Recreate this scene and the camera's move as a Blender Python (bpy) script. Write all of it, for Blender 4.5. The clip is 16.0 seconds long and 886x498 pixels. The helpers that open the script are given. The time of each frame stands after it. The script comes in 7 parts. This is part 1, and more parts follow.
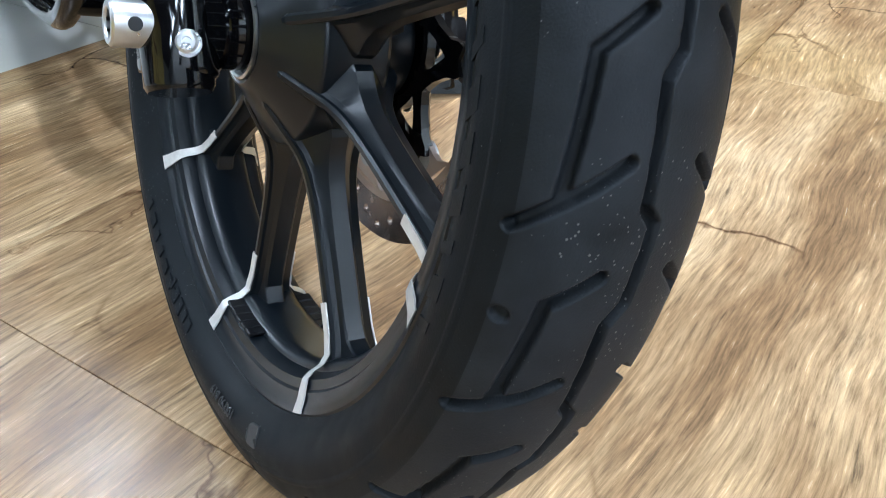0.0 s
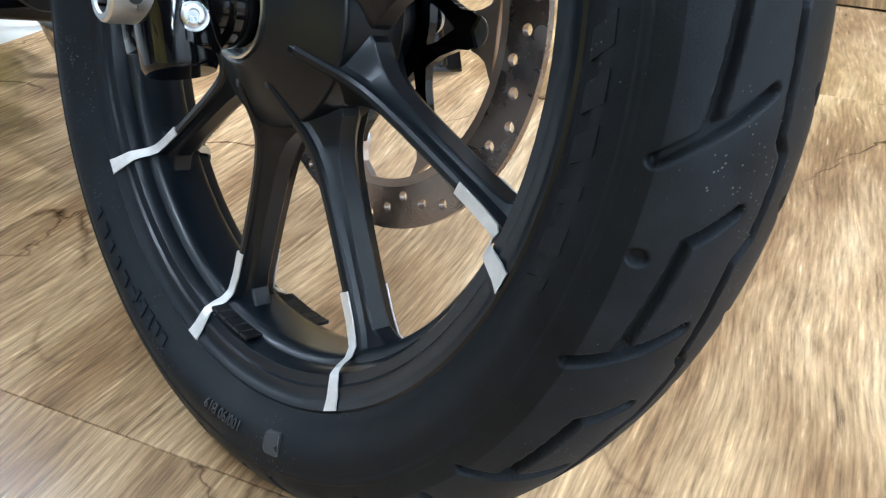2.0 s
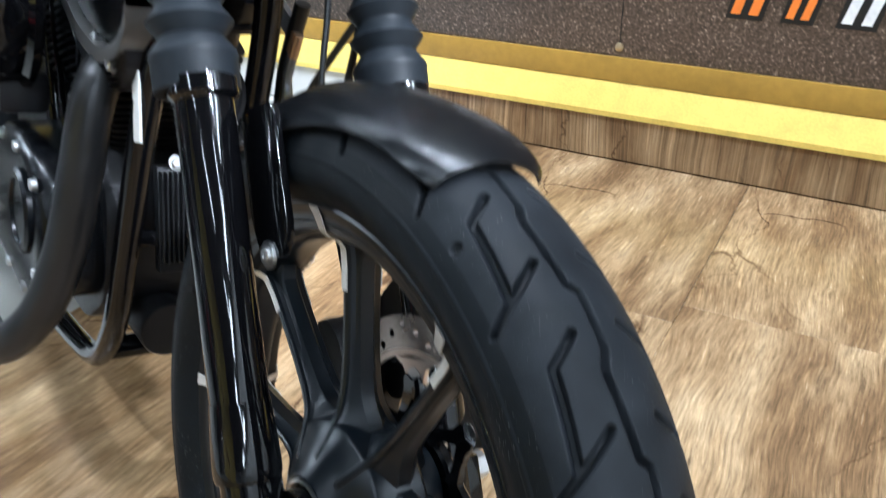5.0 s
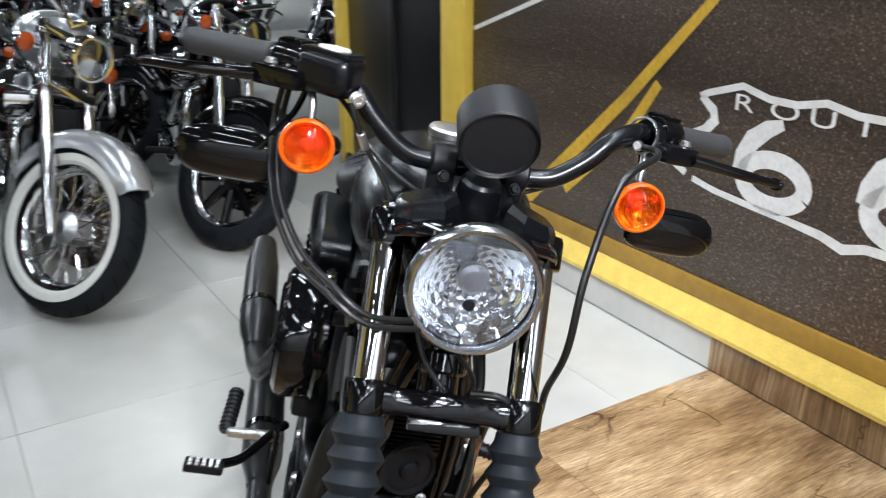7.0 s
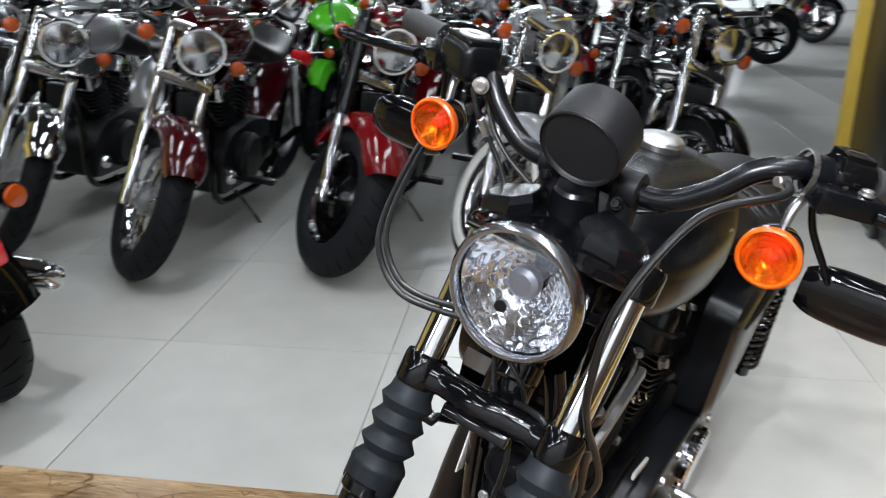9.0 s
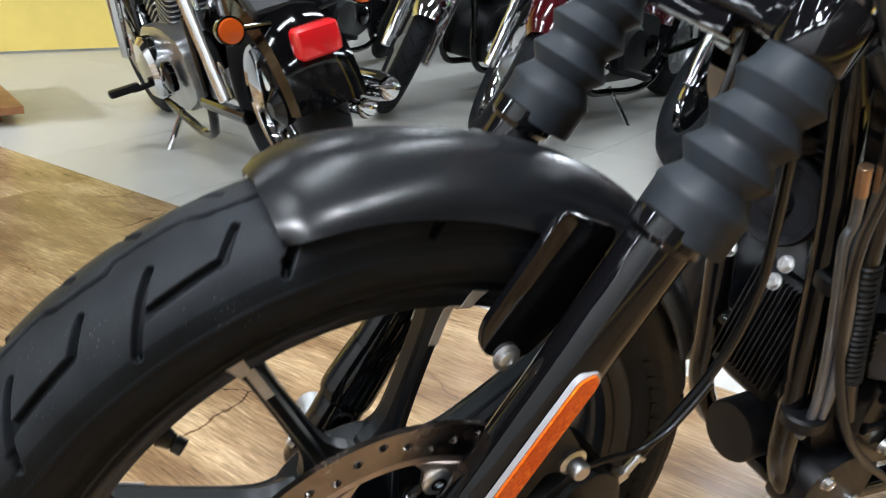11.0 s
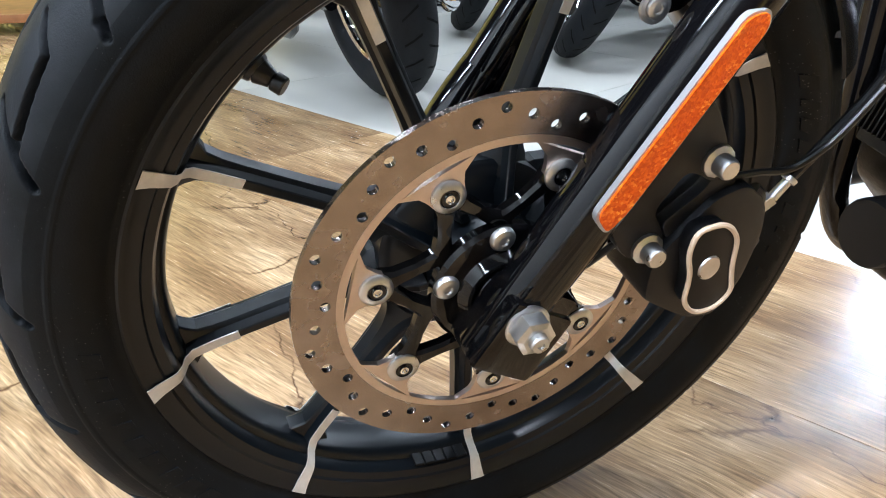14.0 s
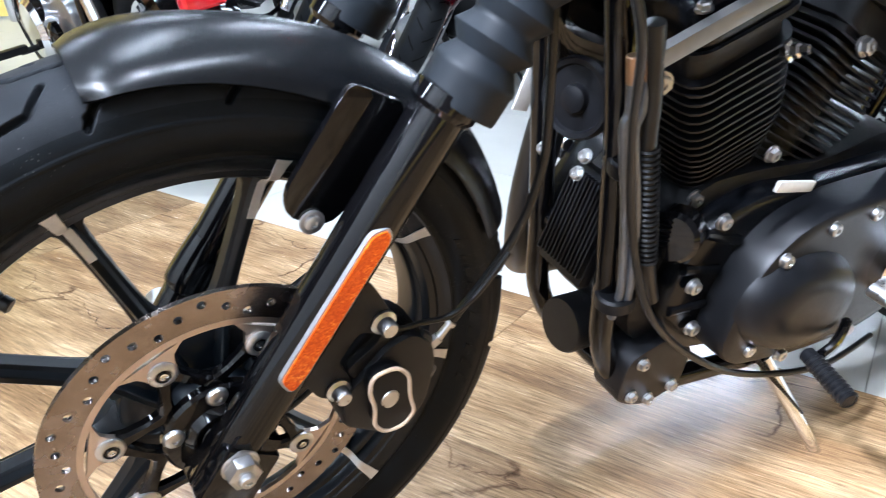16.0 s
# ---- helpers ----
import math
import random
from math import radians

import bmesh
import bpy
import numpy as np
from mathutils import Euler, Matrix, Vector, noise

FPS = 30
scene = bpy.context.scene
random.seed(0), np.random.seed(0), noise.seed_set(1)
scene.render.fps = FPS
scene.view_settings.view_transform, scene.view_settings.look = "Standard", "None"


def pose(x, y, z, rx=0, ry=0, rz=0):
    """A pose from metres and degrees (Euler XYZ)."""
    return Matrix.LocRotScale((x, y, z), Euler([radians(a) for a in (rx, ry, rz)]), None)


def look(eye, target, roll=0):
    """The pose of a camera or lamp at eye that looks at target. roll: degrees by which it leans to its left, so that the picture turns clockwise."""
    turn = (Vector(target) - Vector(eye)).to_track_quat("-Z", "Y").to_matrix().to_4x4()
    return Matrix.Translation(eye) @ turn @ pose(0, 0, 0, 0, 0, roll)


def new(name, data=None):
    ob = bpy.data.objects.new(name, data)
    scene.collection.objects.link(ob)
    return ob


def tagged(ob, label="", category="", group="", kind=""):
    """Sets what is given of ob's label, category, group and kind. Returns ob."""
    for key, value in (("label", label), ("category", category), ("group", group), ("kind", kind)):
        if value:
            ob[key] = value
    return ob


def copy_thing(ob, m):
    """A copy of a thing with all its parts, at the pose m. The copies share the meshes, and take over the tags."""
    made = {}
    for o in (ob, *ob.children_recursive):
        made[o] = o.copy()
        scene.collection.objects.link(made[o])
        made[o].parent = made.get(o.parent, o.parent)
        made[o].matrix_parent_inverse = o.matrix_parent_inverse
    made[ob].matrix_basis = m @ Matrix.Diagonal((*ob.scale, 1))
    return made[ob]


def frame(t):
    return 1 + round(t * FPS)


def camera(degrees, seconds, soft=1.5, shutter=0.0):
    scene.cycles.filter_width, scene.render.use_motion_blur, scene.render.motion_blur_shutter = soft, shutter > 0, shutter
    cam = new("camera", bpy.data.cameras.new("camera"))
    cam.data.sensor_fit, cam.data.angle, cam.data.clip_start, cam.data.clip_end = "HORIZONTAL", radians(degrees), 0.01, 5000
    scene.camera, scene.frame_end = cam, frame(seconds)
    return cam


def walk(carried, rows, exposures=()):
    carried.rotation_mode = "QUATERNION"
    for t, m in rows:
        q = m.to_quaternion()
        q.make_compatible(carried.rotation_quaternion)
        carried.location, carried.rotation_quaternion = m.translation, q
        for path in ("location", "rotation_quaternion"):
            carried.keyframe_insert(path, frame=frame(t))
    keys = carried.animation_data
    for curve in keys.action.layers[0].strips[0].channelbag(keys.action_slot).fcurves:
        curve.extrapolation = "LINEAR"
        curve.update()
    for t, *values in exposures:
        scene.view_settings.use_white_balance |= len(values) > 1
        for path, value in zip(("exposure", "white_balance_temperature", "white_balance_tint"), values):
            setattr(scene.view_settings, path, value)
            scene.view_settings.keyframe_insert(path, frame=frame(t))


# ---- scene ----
EXPO = ((0, 0.42, 5420, 9), (3, 0.42, 5420, 9), (5.5, -0.05, 5750, 10), (6, -0.3, 5950, 11), (7, -0.50, 6200, 13), (8, -0.62, 6250, 15), (9, -0.60, 6300, 14), (10, -0.38, 6500, 13), (12.5, 0.5, 5750, 12), (14.5, 0.5, 5750, 12), (16, 0.66, 5560, 14))
cam = camera(56.89, 16.0, soft=1.0, shutter=0.4)
walk(cam, [
    (0, pose(0.2137, 0.5296, 0.5111, 56.95, -0.13, 148.87)),
    (0.5, pose(0.2340, 0.5195, 0.4939, 56.93, -0.72, 147.00)),
    (1, pose(0.2544, 0.5049, 0.4815, 57.27, -1.19, 144.75)),
    (1.5, pose(0.2766, 0.4882, 0.4707, 57.59, -1.45, 141.66)),
    (2, pose(0.3005, 0.4631, 0.4768, 58.38, -1.75, 138.12)),
    (2.5, pose(0.3103, 0.4634, 0.5006, 59.16, -1.88, 134.26)),
    (3, pose(0.3264, 0.4804, 0.5488, 59.47, -2.05, 132.36)),
    (3.2, pose(0.3336, 0.4895, 0.5743, 59.56, -2.03, 132.47)),
    (5.3, pose(0.2332, 0.4595, 0.9514, 62.19, 1.93, 145.60)),
    (5.5, pose(0.2338, 0.4499, 1.0388, 62.05, 2.63, 146.02)),
    (6, pose(0.2341, 0.4553, 1.2300, 61.74, 2.25, 150.18)),
    (6.5, pose(0.0980, 0.4840, 1.2905, 66.04, -0.02, 163.03)),
    (7, pose(-0.0078, 0.6030, 1.2887, 69.34, 0.28, 173.81)),
    (7.5, pose(-0.1013, 0.7395, 1.3053, 69.84, 0.68, -178.32)),
    (8, pose(-0.3111, 0.7686, 1.2938, 69.75, -0.82, -169.06)),
    (8.5, pose(-0.4475, 0.6821, 1.2821, 69.55, -0.70, -157.95)),
    (9, pose(-0.5117, 0.4832, 1.2644, 69.97, -0.16, -146.86)),
    (9.5, pose(-0.5975, 0.3320, 1.1912, 68.21, -2.82, -133.67)),
    (10, pose(-0.5976, 0.2293, 1.0682, 66.12, -2.56, -124.28)),
    (10.2, pose(-0.5813, 0.2095, 1.0047, 66.60, -2.04, -122.67)),
    (12.3, pose(-0.5453, 0.2176, 0.6332, 69.98, -1.52, -111.36)),
    (12.5, pose(-0.5416, 0.2175, 0.6250, 69.31, -1.57, -111.52)),
    (13, pose(-0.5395, 0.2283, 0.5833, 68.70, -1.94, -111.74)),
    (13.5, pose(-0.5450, 0.2419, 0.5670, 67.37, -2.13, -111.95)),
    (14, pose(-0.5505, 0.2482, 0.5690, 66.70, -1.63, -112.12)),
    (14.5, pose(-0.5696, 0.2439, 0.6005, 67.25, -1.37, -112.83)),
    (15, pose(-0.6076, 0.2357, 0.6466, 67.82, -1.26, -115.29)),
    (15.5, pose(-0.6479, 0.2080, 0.7008, 67.98, -1.89, -119.58)),
    (16, pose(-0.6914, 0.1774, 0.7435, 67.78, -1.89, -122.45)),
], exposures=EXPO)
# ---------- world, lamps ----------
world = bpy.data.worlds.new("showroom_air")
scene.world = world
world.use_nodes = True
world.node_tree.nodes["Background"].inputs[0].default_value = (0.90, 0.97, 1.0, 1)
world.node_tree.nodes["Background"].inputs[1].default_value = 0.12

# plan of the room: the mural wall runs along WD, its face looks along WN
W0, WD, WN = Vector((-1.11, -1.62, 0)), Vector((-0.394, 0.919, 0)).normalized(), Vector((0.919, 0.394, 0)).normalized()
ROOM = Matrix(((WN.x, WD.x, 0, W0.x), (WN.y, WD.y, 0, W0.y), (0, 0, 1, 0), (0, 0, 0, 1)))  # x out of the wall, y along it
CEIL = 3.3


def lamp(name, x, y, z, sx, sy, watts, color=(0.89, 0.97, 1.0), spot=None):
    data = bpy.data.lights.new(name, "AREA")
    data.shape, data.size, data.size_y, data.energy, data.color = "RECTANGLE", sx, sy, watts, color
    ob = new(name, data)
    ob.matrix_world = ROOM @ pose(x, y, z)
    return ob


# ---------- materials ----------
def mat(name, color, rough=0.5, metal=0.0, grain=0.0, scale=40.0, bump=0.0, bump_scale=300.0, coat=0.0, rvar=0.0, emit=0.0,
        dust=0.0, spec=0.5, rand=0.0):
    m = bpy.data.materials.new(name)
    m.use_nodes = True
    nt = m.node_tree
    b = nt.nodes["Principled BSDF"]
    col = (*color, 1)
    b.inputs["Base Color"].default_value = col
    b.inputs["Roughness"].default_value = rough
    b.inputs["Metallic"].default_value = metal
    b.inputs["Specular IOR Level"].default_value = spec
    b.inputs["Coat Weight"].default_value = coat
    b.inputs["Coat Roughness"].default_value = 0.05
    tc = nt.nodes.new("ShaderNodeTexCoord")
    if emit:
        b.inputs["Emission Color"].default_value = col
        b.inputs["Emission Strength"].default_value = emit
    if grain or rvar or dust:
        n1 = nt.nodes.new("ShaderNodeTexNoise")
        n1.inputs["Scale"].default_value, n1.inputs["Detail"].default_value = scale, 6
        nt.links.new(tc.outputs["Object"], n1.inputs["Vector"])
        n2 = nt.nodes.new("ShaderNodeTexNoise")
        n2.inputs["Scale"].default_value, n2.inputs["Detail"].default_value = scale * 0.15, 3
        nt.links.new(tc.outputs["Object"], n2.inputs["Vector"])
        ad = nt.nodes.new("ShaderNodeMath")
        ad.operation = "MULTIPLY_ADD"
        ad.inputs[1].default_value = 0.5
        half = nt.nodes.new("ShaderNodeMath")
        half.operation, half.inputs[1].default_value = "MULTIPLY", 0.5
        nt.links.new(n2.outputs["Fac"], half.inputs[0])
        nt.links.new(n1.outputs["Fac"], ad.inputs[0])
        nt.links.new(half.outputs[0], ad.inputs[2])
        if grain or dust:
            r = nt.nodes.new("ShaderNodeValToRGB")
            lo, hi = 1 - grain, 1 + grain
            r.color_ramp.elements[0].position, r.color_ramp.elements[1].position = 0.3, 0.7
            r.color_ramp.elements[0].color = (*[c * lo for c in color], 1)
            r.color_ramp.elements[1].color = (*[min(1, c * hi + dust) for c in color], 1)
            nt.links.new(ad.outputs[0], r.inputs[0])
            nt.links.new(r.outputs[0], b.inputs["Base Color"])
        if rvar:
            mr = nt.nodes.new("ShaderNodeMapRange")
            mr.inputs[1].default_value, mr.inputs[2].default_value = 0.3, 0.7
            mr.inputs[3].default_value, mr.inputs[4].default_value = max(0.02, rough - rvar), min(1, rough + rvar)
            nt.links.new(ad.outputs[0], mr.inputs[0])
            nt.links.new(mr.outputs[0], b.inputs["Roughness"])
    if bump:
        n3 = nt.nodes.new("ShaderNodeTexNoise")
        n3.inputs["Scale"].default_value, n3.inputs["Detail"].default_value = bump_scale, 4
        nt.links.new(tc.outputs["Object"], n3.inputs["Vector"])
        bp = nt.nodes.new("ShaderNodeBump")
        bp.inputs["Strength"].default_value, bp.inputs["Distance"].default_value = min(1, bump), 0.001
        nt.links.new(n3.outputs["Fac"], bp.inputs["Height"])
        nt.links.new(bp.outputs[0], b.inputs["Normal"])
    return m


def glass(name, color=(1, 1, 1), rough=0.02, ior=1.45):
    m = mat(name, color, rough)
    b = m.node_tree.nodes["Principled BSDF"]
    b.inputs["Transmission Weight"].default_value, b.inputs["IOR"].default_value = 1.0, ior
    return m


RUBBER = mat("tyre_rubber", (0.0066, 0.0076, 0.0094), 0.62, grain=0.35, scale=30, bump=0.25, bump_scale=900, rvar=0.12, dust=0.003, spec=0.13)
RIM = mat("satin_black_cast_alloy", (0.0030, 0.0050, 0.0074), 0.30, grain=0.04, scale=400, spec=0.34)
GLOSS = mat("gloss_black_paint", (0.0020, 0.0020, 0.0024), 0.06, rvar=0.03, scale=25, coat=0.1, spec=0.35)
SATIN = mat("denim_black_paint", (0.0025, 0.0029, 0.0038), 0.25, grain=0.08, scale=200, spec=0.27)
WRINKLE = mat("wrinkle_black_enamel", (0.0040, 0.0042, 0.0052), 0.36, grain=0.25, scale=90, bump=0.4, bump_scale=1600, rvar=0.08, spec=0.3)
PLASTIC = mat("black_plastic", (0.0048, 0.0050, 0.0060), 0.38, grain=0.2, scale=60, bump=0.2, bump_scale=1800, spec=0.20)
BOOT = mat("rubber_gaiter", (0.0085, 0.0108, 0.0135), 0.50, grain=0.3, scale=50, bump=0.15, bump_scale=700, rvar=0.1, spec=0.2)
CHROME = mat("chrome", (0.76, 0.77, 0.79), 0.05, 1.0, grain=0.05, scale=30, rvar=0.02)
STEEL = mat("zinc_steel", (0.56, 0.56, 0.56), 0.34, 1.0, grain=0.15, scale=120, rvar=0.1)
BRUSHED = mat("ground_steel_disc", (0.31, 0.262, 0.236), 0.24, 1.0, grain=0.28, scale=45, rvar=0.12, bump=0.15, bump_scale=600)
TANSTEEL = mat("stamped_tan_steel", (0.60, 0.50, 0.435), 0.36, 1.0, grain=0.12, scale=60, rvar=0.08, bump=0.1, bump_scale=500)
STICKER = mat("silver_tape", (0.62, 0.60, 0.57), 0.34, 0.35, grain=0.15, scale=150, bump=0.2, bump_scale=400)
def reflector_mat():
    """Amber lens of small prisms, each lighter or darker: their sparkle put into the colour."""
    m = mat("amber_reflector", (0.74, 0.105, 0.002), 0.22, spec=0.25)
    nt = m.node_tree
    b = nt.nodes["Principled BSDF"]
    tc, v, r = nt.nodes.new("ShaderNodeTexCoord"), nt.nodes.new("ShaderNodeTexVoronoi"), nt.nodes.new("ShaderNodeValToRGB")
    v.inputs["Scale"].default_value = 520
    nt.links.new(tc.outputs["Object"], v.inputs["Vector"])
    n = nt.nodes.new("ShaderNodeTexNoise")
    n.inputs["Scale"].default_value, n.inputs["Detail"].default_value = 18, 3
    nt.links.new(tc.outputs["Object"], n.inputs["Vector"])
    ad = nt.nodes.new("ShaderNodeMath")
    ad.operation = "MULTIPLY"
    nt.links.new(v.outputs["Color"], ad.inputs[0])
    nt.links.new(n.outputs["Fac"], ad.inputs[1])
    e = r.color_ramp.elements
    e[0].position, e[0].color = 0.10, (0.62, 0.070, 0.001, 1)
    e[1].position, e[1].color = 0.52, (1.0, 0.34, 0.03, 1)
    e.new(0.36).color = (0.80, 0.125, 0.002, 1)
    nt.links.new(ad.outputs[0], r.inputs[0])
    nt.links.new(r.outputs[0], b.inputs["Base Color"])
    bp = nt.nodes.new("ShaderNodeBump")
    bp.inputs["Strength"].default_value, bp.inputs["Distance"].default_value = 0.6, 0.0006
    nt.links.new(v.outputs["Distance"], bp.inputs["Height"])
    nt.links.new(bp.outputs[0], b.inputs["Normal"])
    return m


AMBER = reflector_mat()
LEATHER = mat("black_vinyl", (0.008, 0.008, 0.009), 0.42, grain=0.25, scale=80, bump=0.5, bump_scale=900, spec=0.32)
EXHAUST = mat("satin_black_exhaust", (0.010, 0.010, 0.0105), 0.34, grain=0.3, scale=25, rvar=0.1, spec=0.4)
CABLE = mat("black_cable_sheath", (0.006, 0.006, 0.006), 0.32, grain=0.2, scale=90, spec=0.4)
COVER = mat("satin_black_case_paint", (0.0034, 0.0038, 0.0048), 0.36, grain=0.1, scale=120, rvar=0.05, bump=0.1, bump_scale=900, spec=0.25)
MACHINED = mat("machined_aluminium", (0.20, 0.195, 0.19), 0.40, 0.8, grain=0.1, scale=120, rvar=0.06)
WHITE = mat("white_print", (0.72, 0.71, 0.68), 0.6, grain=0.12, scale=60)


# ---------- mesh helpers ----------
def part(name, bm, material, parent, label="", smooth=True, angle=35):
    me = bpy.data.meshes.new(name)
    bmesh.ops.recalc_face_normals(bm, faces=bm.faces)
    if smooth:
        lim = radians(angle)
        for f in bm.faces:
            f.smooth = True
        for e in bm.edges:
            e.smooth = not (len(e.link_faces) == 2 and e.calc_face_angle(0) > lim)
    bm.to_mesh(me)
    bm.free()
    me.materials.append(material)
    ob = new(name, me)
    ob.parent = parent
    if label:
        ob["label"] = label
    return ob


def thing(name, m, label, category, group=""):
    ob = new(name)
    ob.empty_display_size = 0.05
    ob.matrix_world = m
    return tagged(ob, label, category, group)


def rings(bm, loops, closed=False, cap=True):
    """Joins rings of points, each as long as the next, into a skin."""
    vs = [[bm.verts.new(p) for p in ring] for ring in loops]
    n = len(vs[0])
    pairs = list(zip(vs, vs[1:])) + ([(vs[-1], vs[0])] if closed else [])
    for a, b in pairs:
        for i in range(n):
            j = (i + 1) % n
            bm.faces.new((a[i], a[j], b[j], b[i]))
    if cap and not closed:
        bm.faces.new(vs[0][::-1])
        bm.faces.new(vs[-1])
    return bm


AX = {"x": Matrix(((0, 0, 1), (1, 0, 0), (0, 1, 0))), "y": Matrix(((0, 1, 0), (0, 0, 1), (1, 0, 0))), "z": Matrix.Identity(3)}


def basis(d):
    """A turn that takes z to the direction d."""
    return Vector((0, 0, 1)).rotation_difference(Vector(d).normalized()).to_matrix()


def lathe(bm, prof, center=(0, 0, 0), axis="x", n=48, closed=False, a0=0.0, a1=360.0):
    """prof: (radius, height along the axis)."""
    R = AX[axis] if isinstance(axis, str) else basis(axis)
    c = Vector(center)
    full = abs(a1 - a0) > 359.9
    k = n if full else n + 1
    loops = []
    for i in range(k):
        a = radians(a0 + (a1 - a0) * i / n)
        loops.append([c + R @ Vector((r * math.cos(a), r * math.sin(a), h)) for r, h in prof])
    vs = [[bm.verts.new(p) for p in ring] for ring in loops]
    m = len(prof)
    for i in range(k if full else k - 1):
        a, b = vs[i], vs[(i + 1) % k]
        for j in range(m if closed else m - 1):
            q = (a[j], b[j], b[(j + 1) % m], a[(j + 1) % m])
            bm.faces.new(q)
    bmesh.ops.remove_doubles(bm, verts=bm.verts, dist=1e-6)
    return bm


def smooth_path(pts, sub=6):
    pts = [Vector(p) for p in pts]
    if len(pts) < 3 or sub < 2:
        return pts
    out = []
    for i in range(len(pts) - 1):
        p0, p1, p2, p3 = pts[max(i - 1, 0)], pts[i], pts[i + 1], pts[min(i + 2, len(pts) - 1)]
        for k in range(sub):
            t = k / sub
            out.append(0.5 * ((2 * p1) + (p2 - p0) * t + (2 * p0 - 5 * p1 + 4 * p2 - p3) * t * t + (3 * p1 - p0 - 3 * p2 + p3) * t ** 3))
    return out + [pts[-1]]


def tube(bm, pts, r, n=12, sub=6, cap=True, flat=1.0):
    path = smooth_path(pts, sub)
    m = len(path)
    rad = r if callable(r) else (lambda u: r)
    t0 = (path[1] - path[0]).normalized()
    nrm = t0.orthogonal().normalized()
    loops = []
    for i, p in enumerate(path):
        t = (path[min(i + 1, m - 1)] - path[max(i - 1, 0)]).normalized()
        nrm = (nrm - t * nrm.dot(t)).normalized()
        bi = t.cross(nrm)
        q = rad(i / (m - 1))
        loops.append([p + (nrm * math.cos(a) + bi * math.sin(a) * flat) * q for a in (2 * math.pi * k / n for k in range(n))])
    return rings(bm, loops, cap=cap)


def cyl(bm, a, b, r, r2=None, n=20, bev=0.0):
    a, b = Vector(a), Vector(b)
    h = (b - a).length
    r2 = r if r2 is None else r2
    prof = [(1e-5, 0), (r - bev, 0), (r, bev), (r2, h - bev), (r2 - bev, h), (1e-5, h)] if bev else [(1e-5, 0), (r, 0), (r2, h), (1e-5, h)]
    return lathe(bm, prof, a, b - a, n)


def box(bm, c, s, bev=0.004, m=None, seg=2):
    tmp = bmesh.new()
    bmesh.ops.create_cube(tmp, size=1)
    bmesh.ops.scale(tmp, vec=s, verts=tmp.verts)
    if bev:
        bmesh.ops.bevel(tmp, geom=tmp.edges, offset=bev, segments=seg, profile=0.6, affect="EDGES")
    mm = Matrix.Translation(c) @ (m or Matrix.Identity(4))
    bmesh.ops.transform(tmp, matrix=mm, verts=tmp.verts)
    return merge(bm, tmp)


def merge(bm, tmp, m=None):
    if m is not None:
        bmesh.ops.transform(tmp, matrix=m, verts=tmp.verts)
    vs = [bm.verts.new(v.co) for v in tmp.verts]
    tmp.verts.index_update()
    for f in tmp.faces:
        try:
            bm.faces.new([vs[v.index] for v in f.verts])
        except ValueError:
            pass
    tmp.free()
    return bm


def prism(bm, poly, axis, h0, h1, bev=0.0, holes=(), seg=2):
    """A plate of outline poly, in the two axes after `axis` in turn (x: y,z; y: z,x; z: x,y), from h0 to h1."""
    tmp = bmesh.new()
    R = AX[axis]
    lo = [tmp.verts.new(R @ Vector((p[0], p[1], h0))) for p in poly]
    hi = [tmp.verts.new(R @ Vector((p[0], p[1], h1))) for p in poly]
    n = len(poly)
    tmp.faces.new(lo[::-1])
    tmp.faces.new(hi)
    for i in range(n):
        tmp.faces.new((lo[i], lo[(i + 1) % n], hi[(i + 1) % n], hi[i]))
    bmesh.ops.recalc_face_normals(tmp, faces=tmp.faces)
    if bev:
        ed = [e for e in tmp.edges if len(e.link_faces) == 2 and any(len(f.verts) == n and n > 4 or abs((R.transposed() @ f.normal).z) > 0.9 for f in e.link_faces)]
        bmesh.ops.bevel(tmp, geom=ed, offset=bev, segments=seg, profile=0.6, affect="EDGES")
    return merge(bm, tmp)


def rounded(poly, r=0.01, k=4):
    """The outline with its corners rounded."""
    out, n = [], len(poly)
    for i in range(n):
        p0, p1, p2 = Vector(poly[i - 1]), Vector(poly[i]), Vector(poly[(i + 1) % n])
        rr = min(r, 0.45 * (p0 - p1).length, 0.45 * (p2 - p1).length)
        a, b = p1 + (p0 - p1).normalized() * rr, p1 + (p2 - p1).normalized() * rr
        for j in range(k + 1):
            t = j / k
            out.append(tuple((1 - t) ** 2 * a + 2 * t * (1 - t) * p1 + t * t * b))
    return out


def bolt(bm, c, d, r=0.006, h=0.005, n=6):
    """A hexagon or cap head with a small domed end, standing on c along d."""
    d = Vector(d).normalized()
    lathe(bm, [(1e-5, 0), (r * 1.25, 0), (r * 1.25, h * 0.25), (1e-5, h * 0.25)], c, d, 14)
    lathe(bm, [(1e-5, 0), (r, 0), (r, h * 0.85), (r * 0.8, h), (r * 0.45, h), (r * 0.4, h * 0.7), (1e-5, h * 0.7)], c, d, n)
    return bm

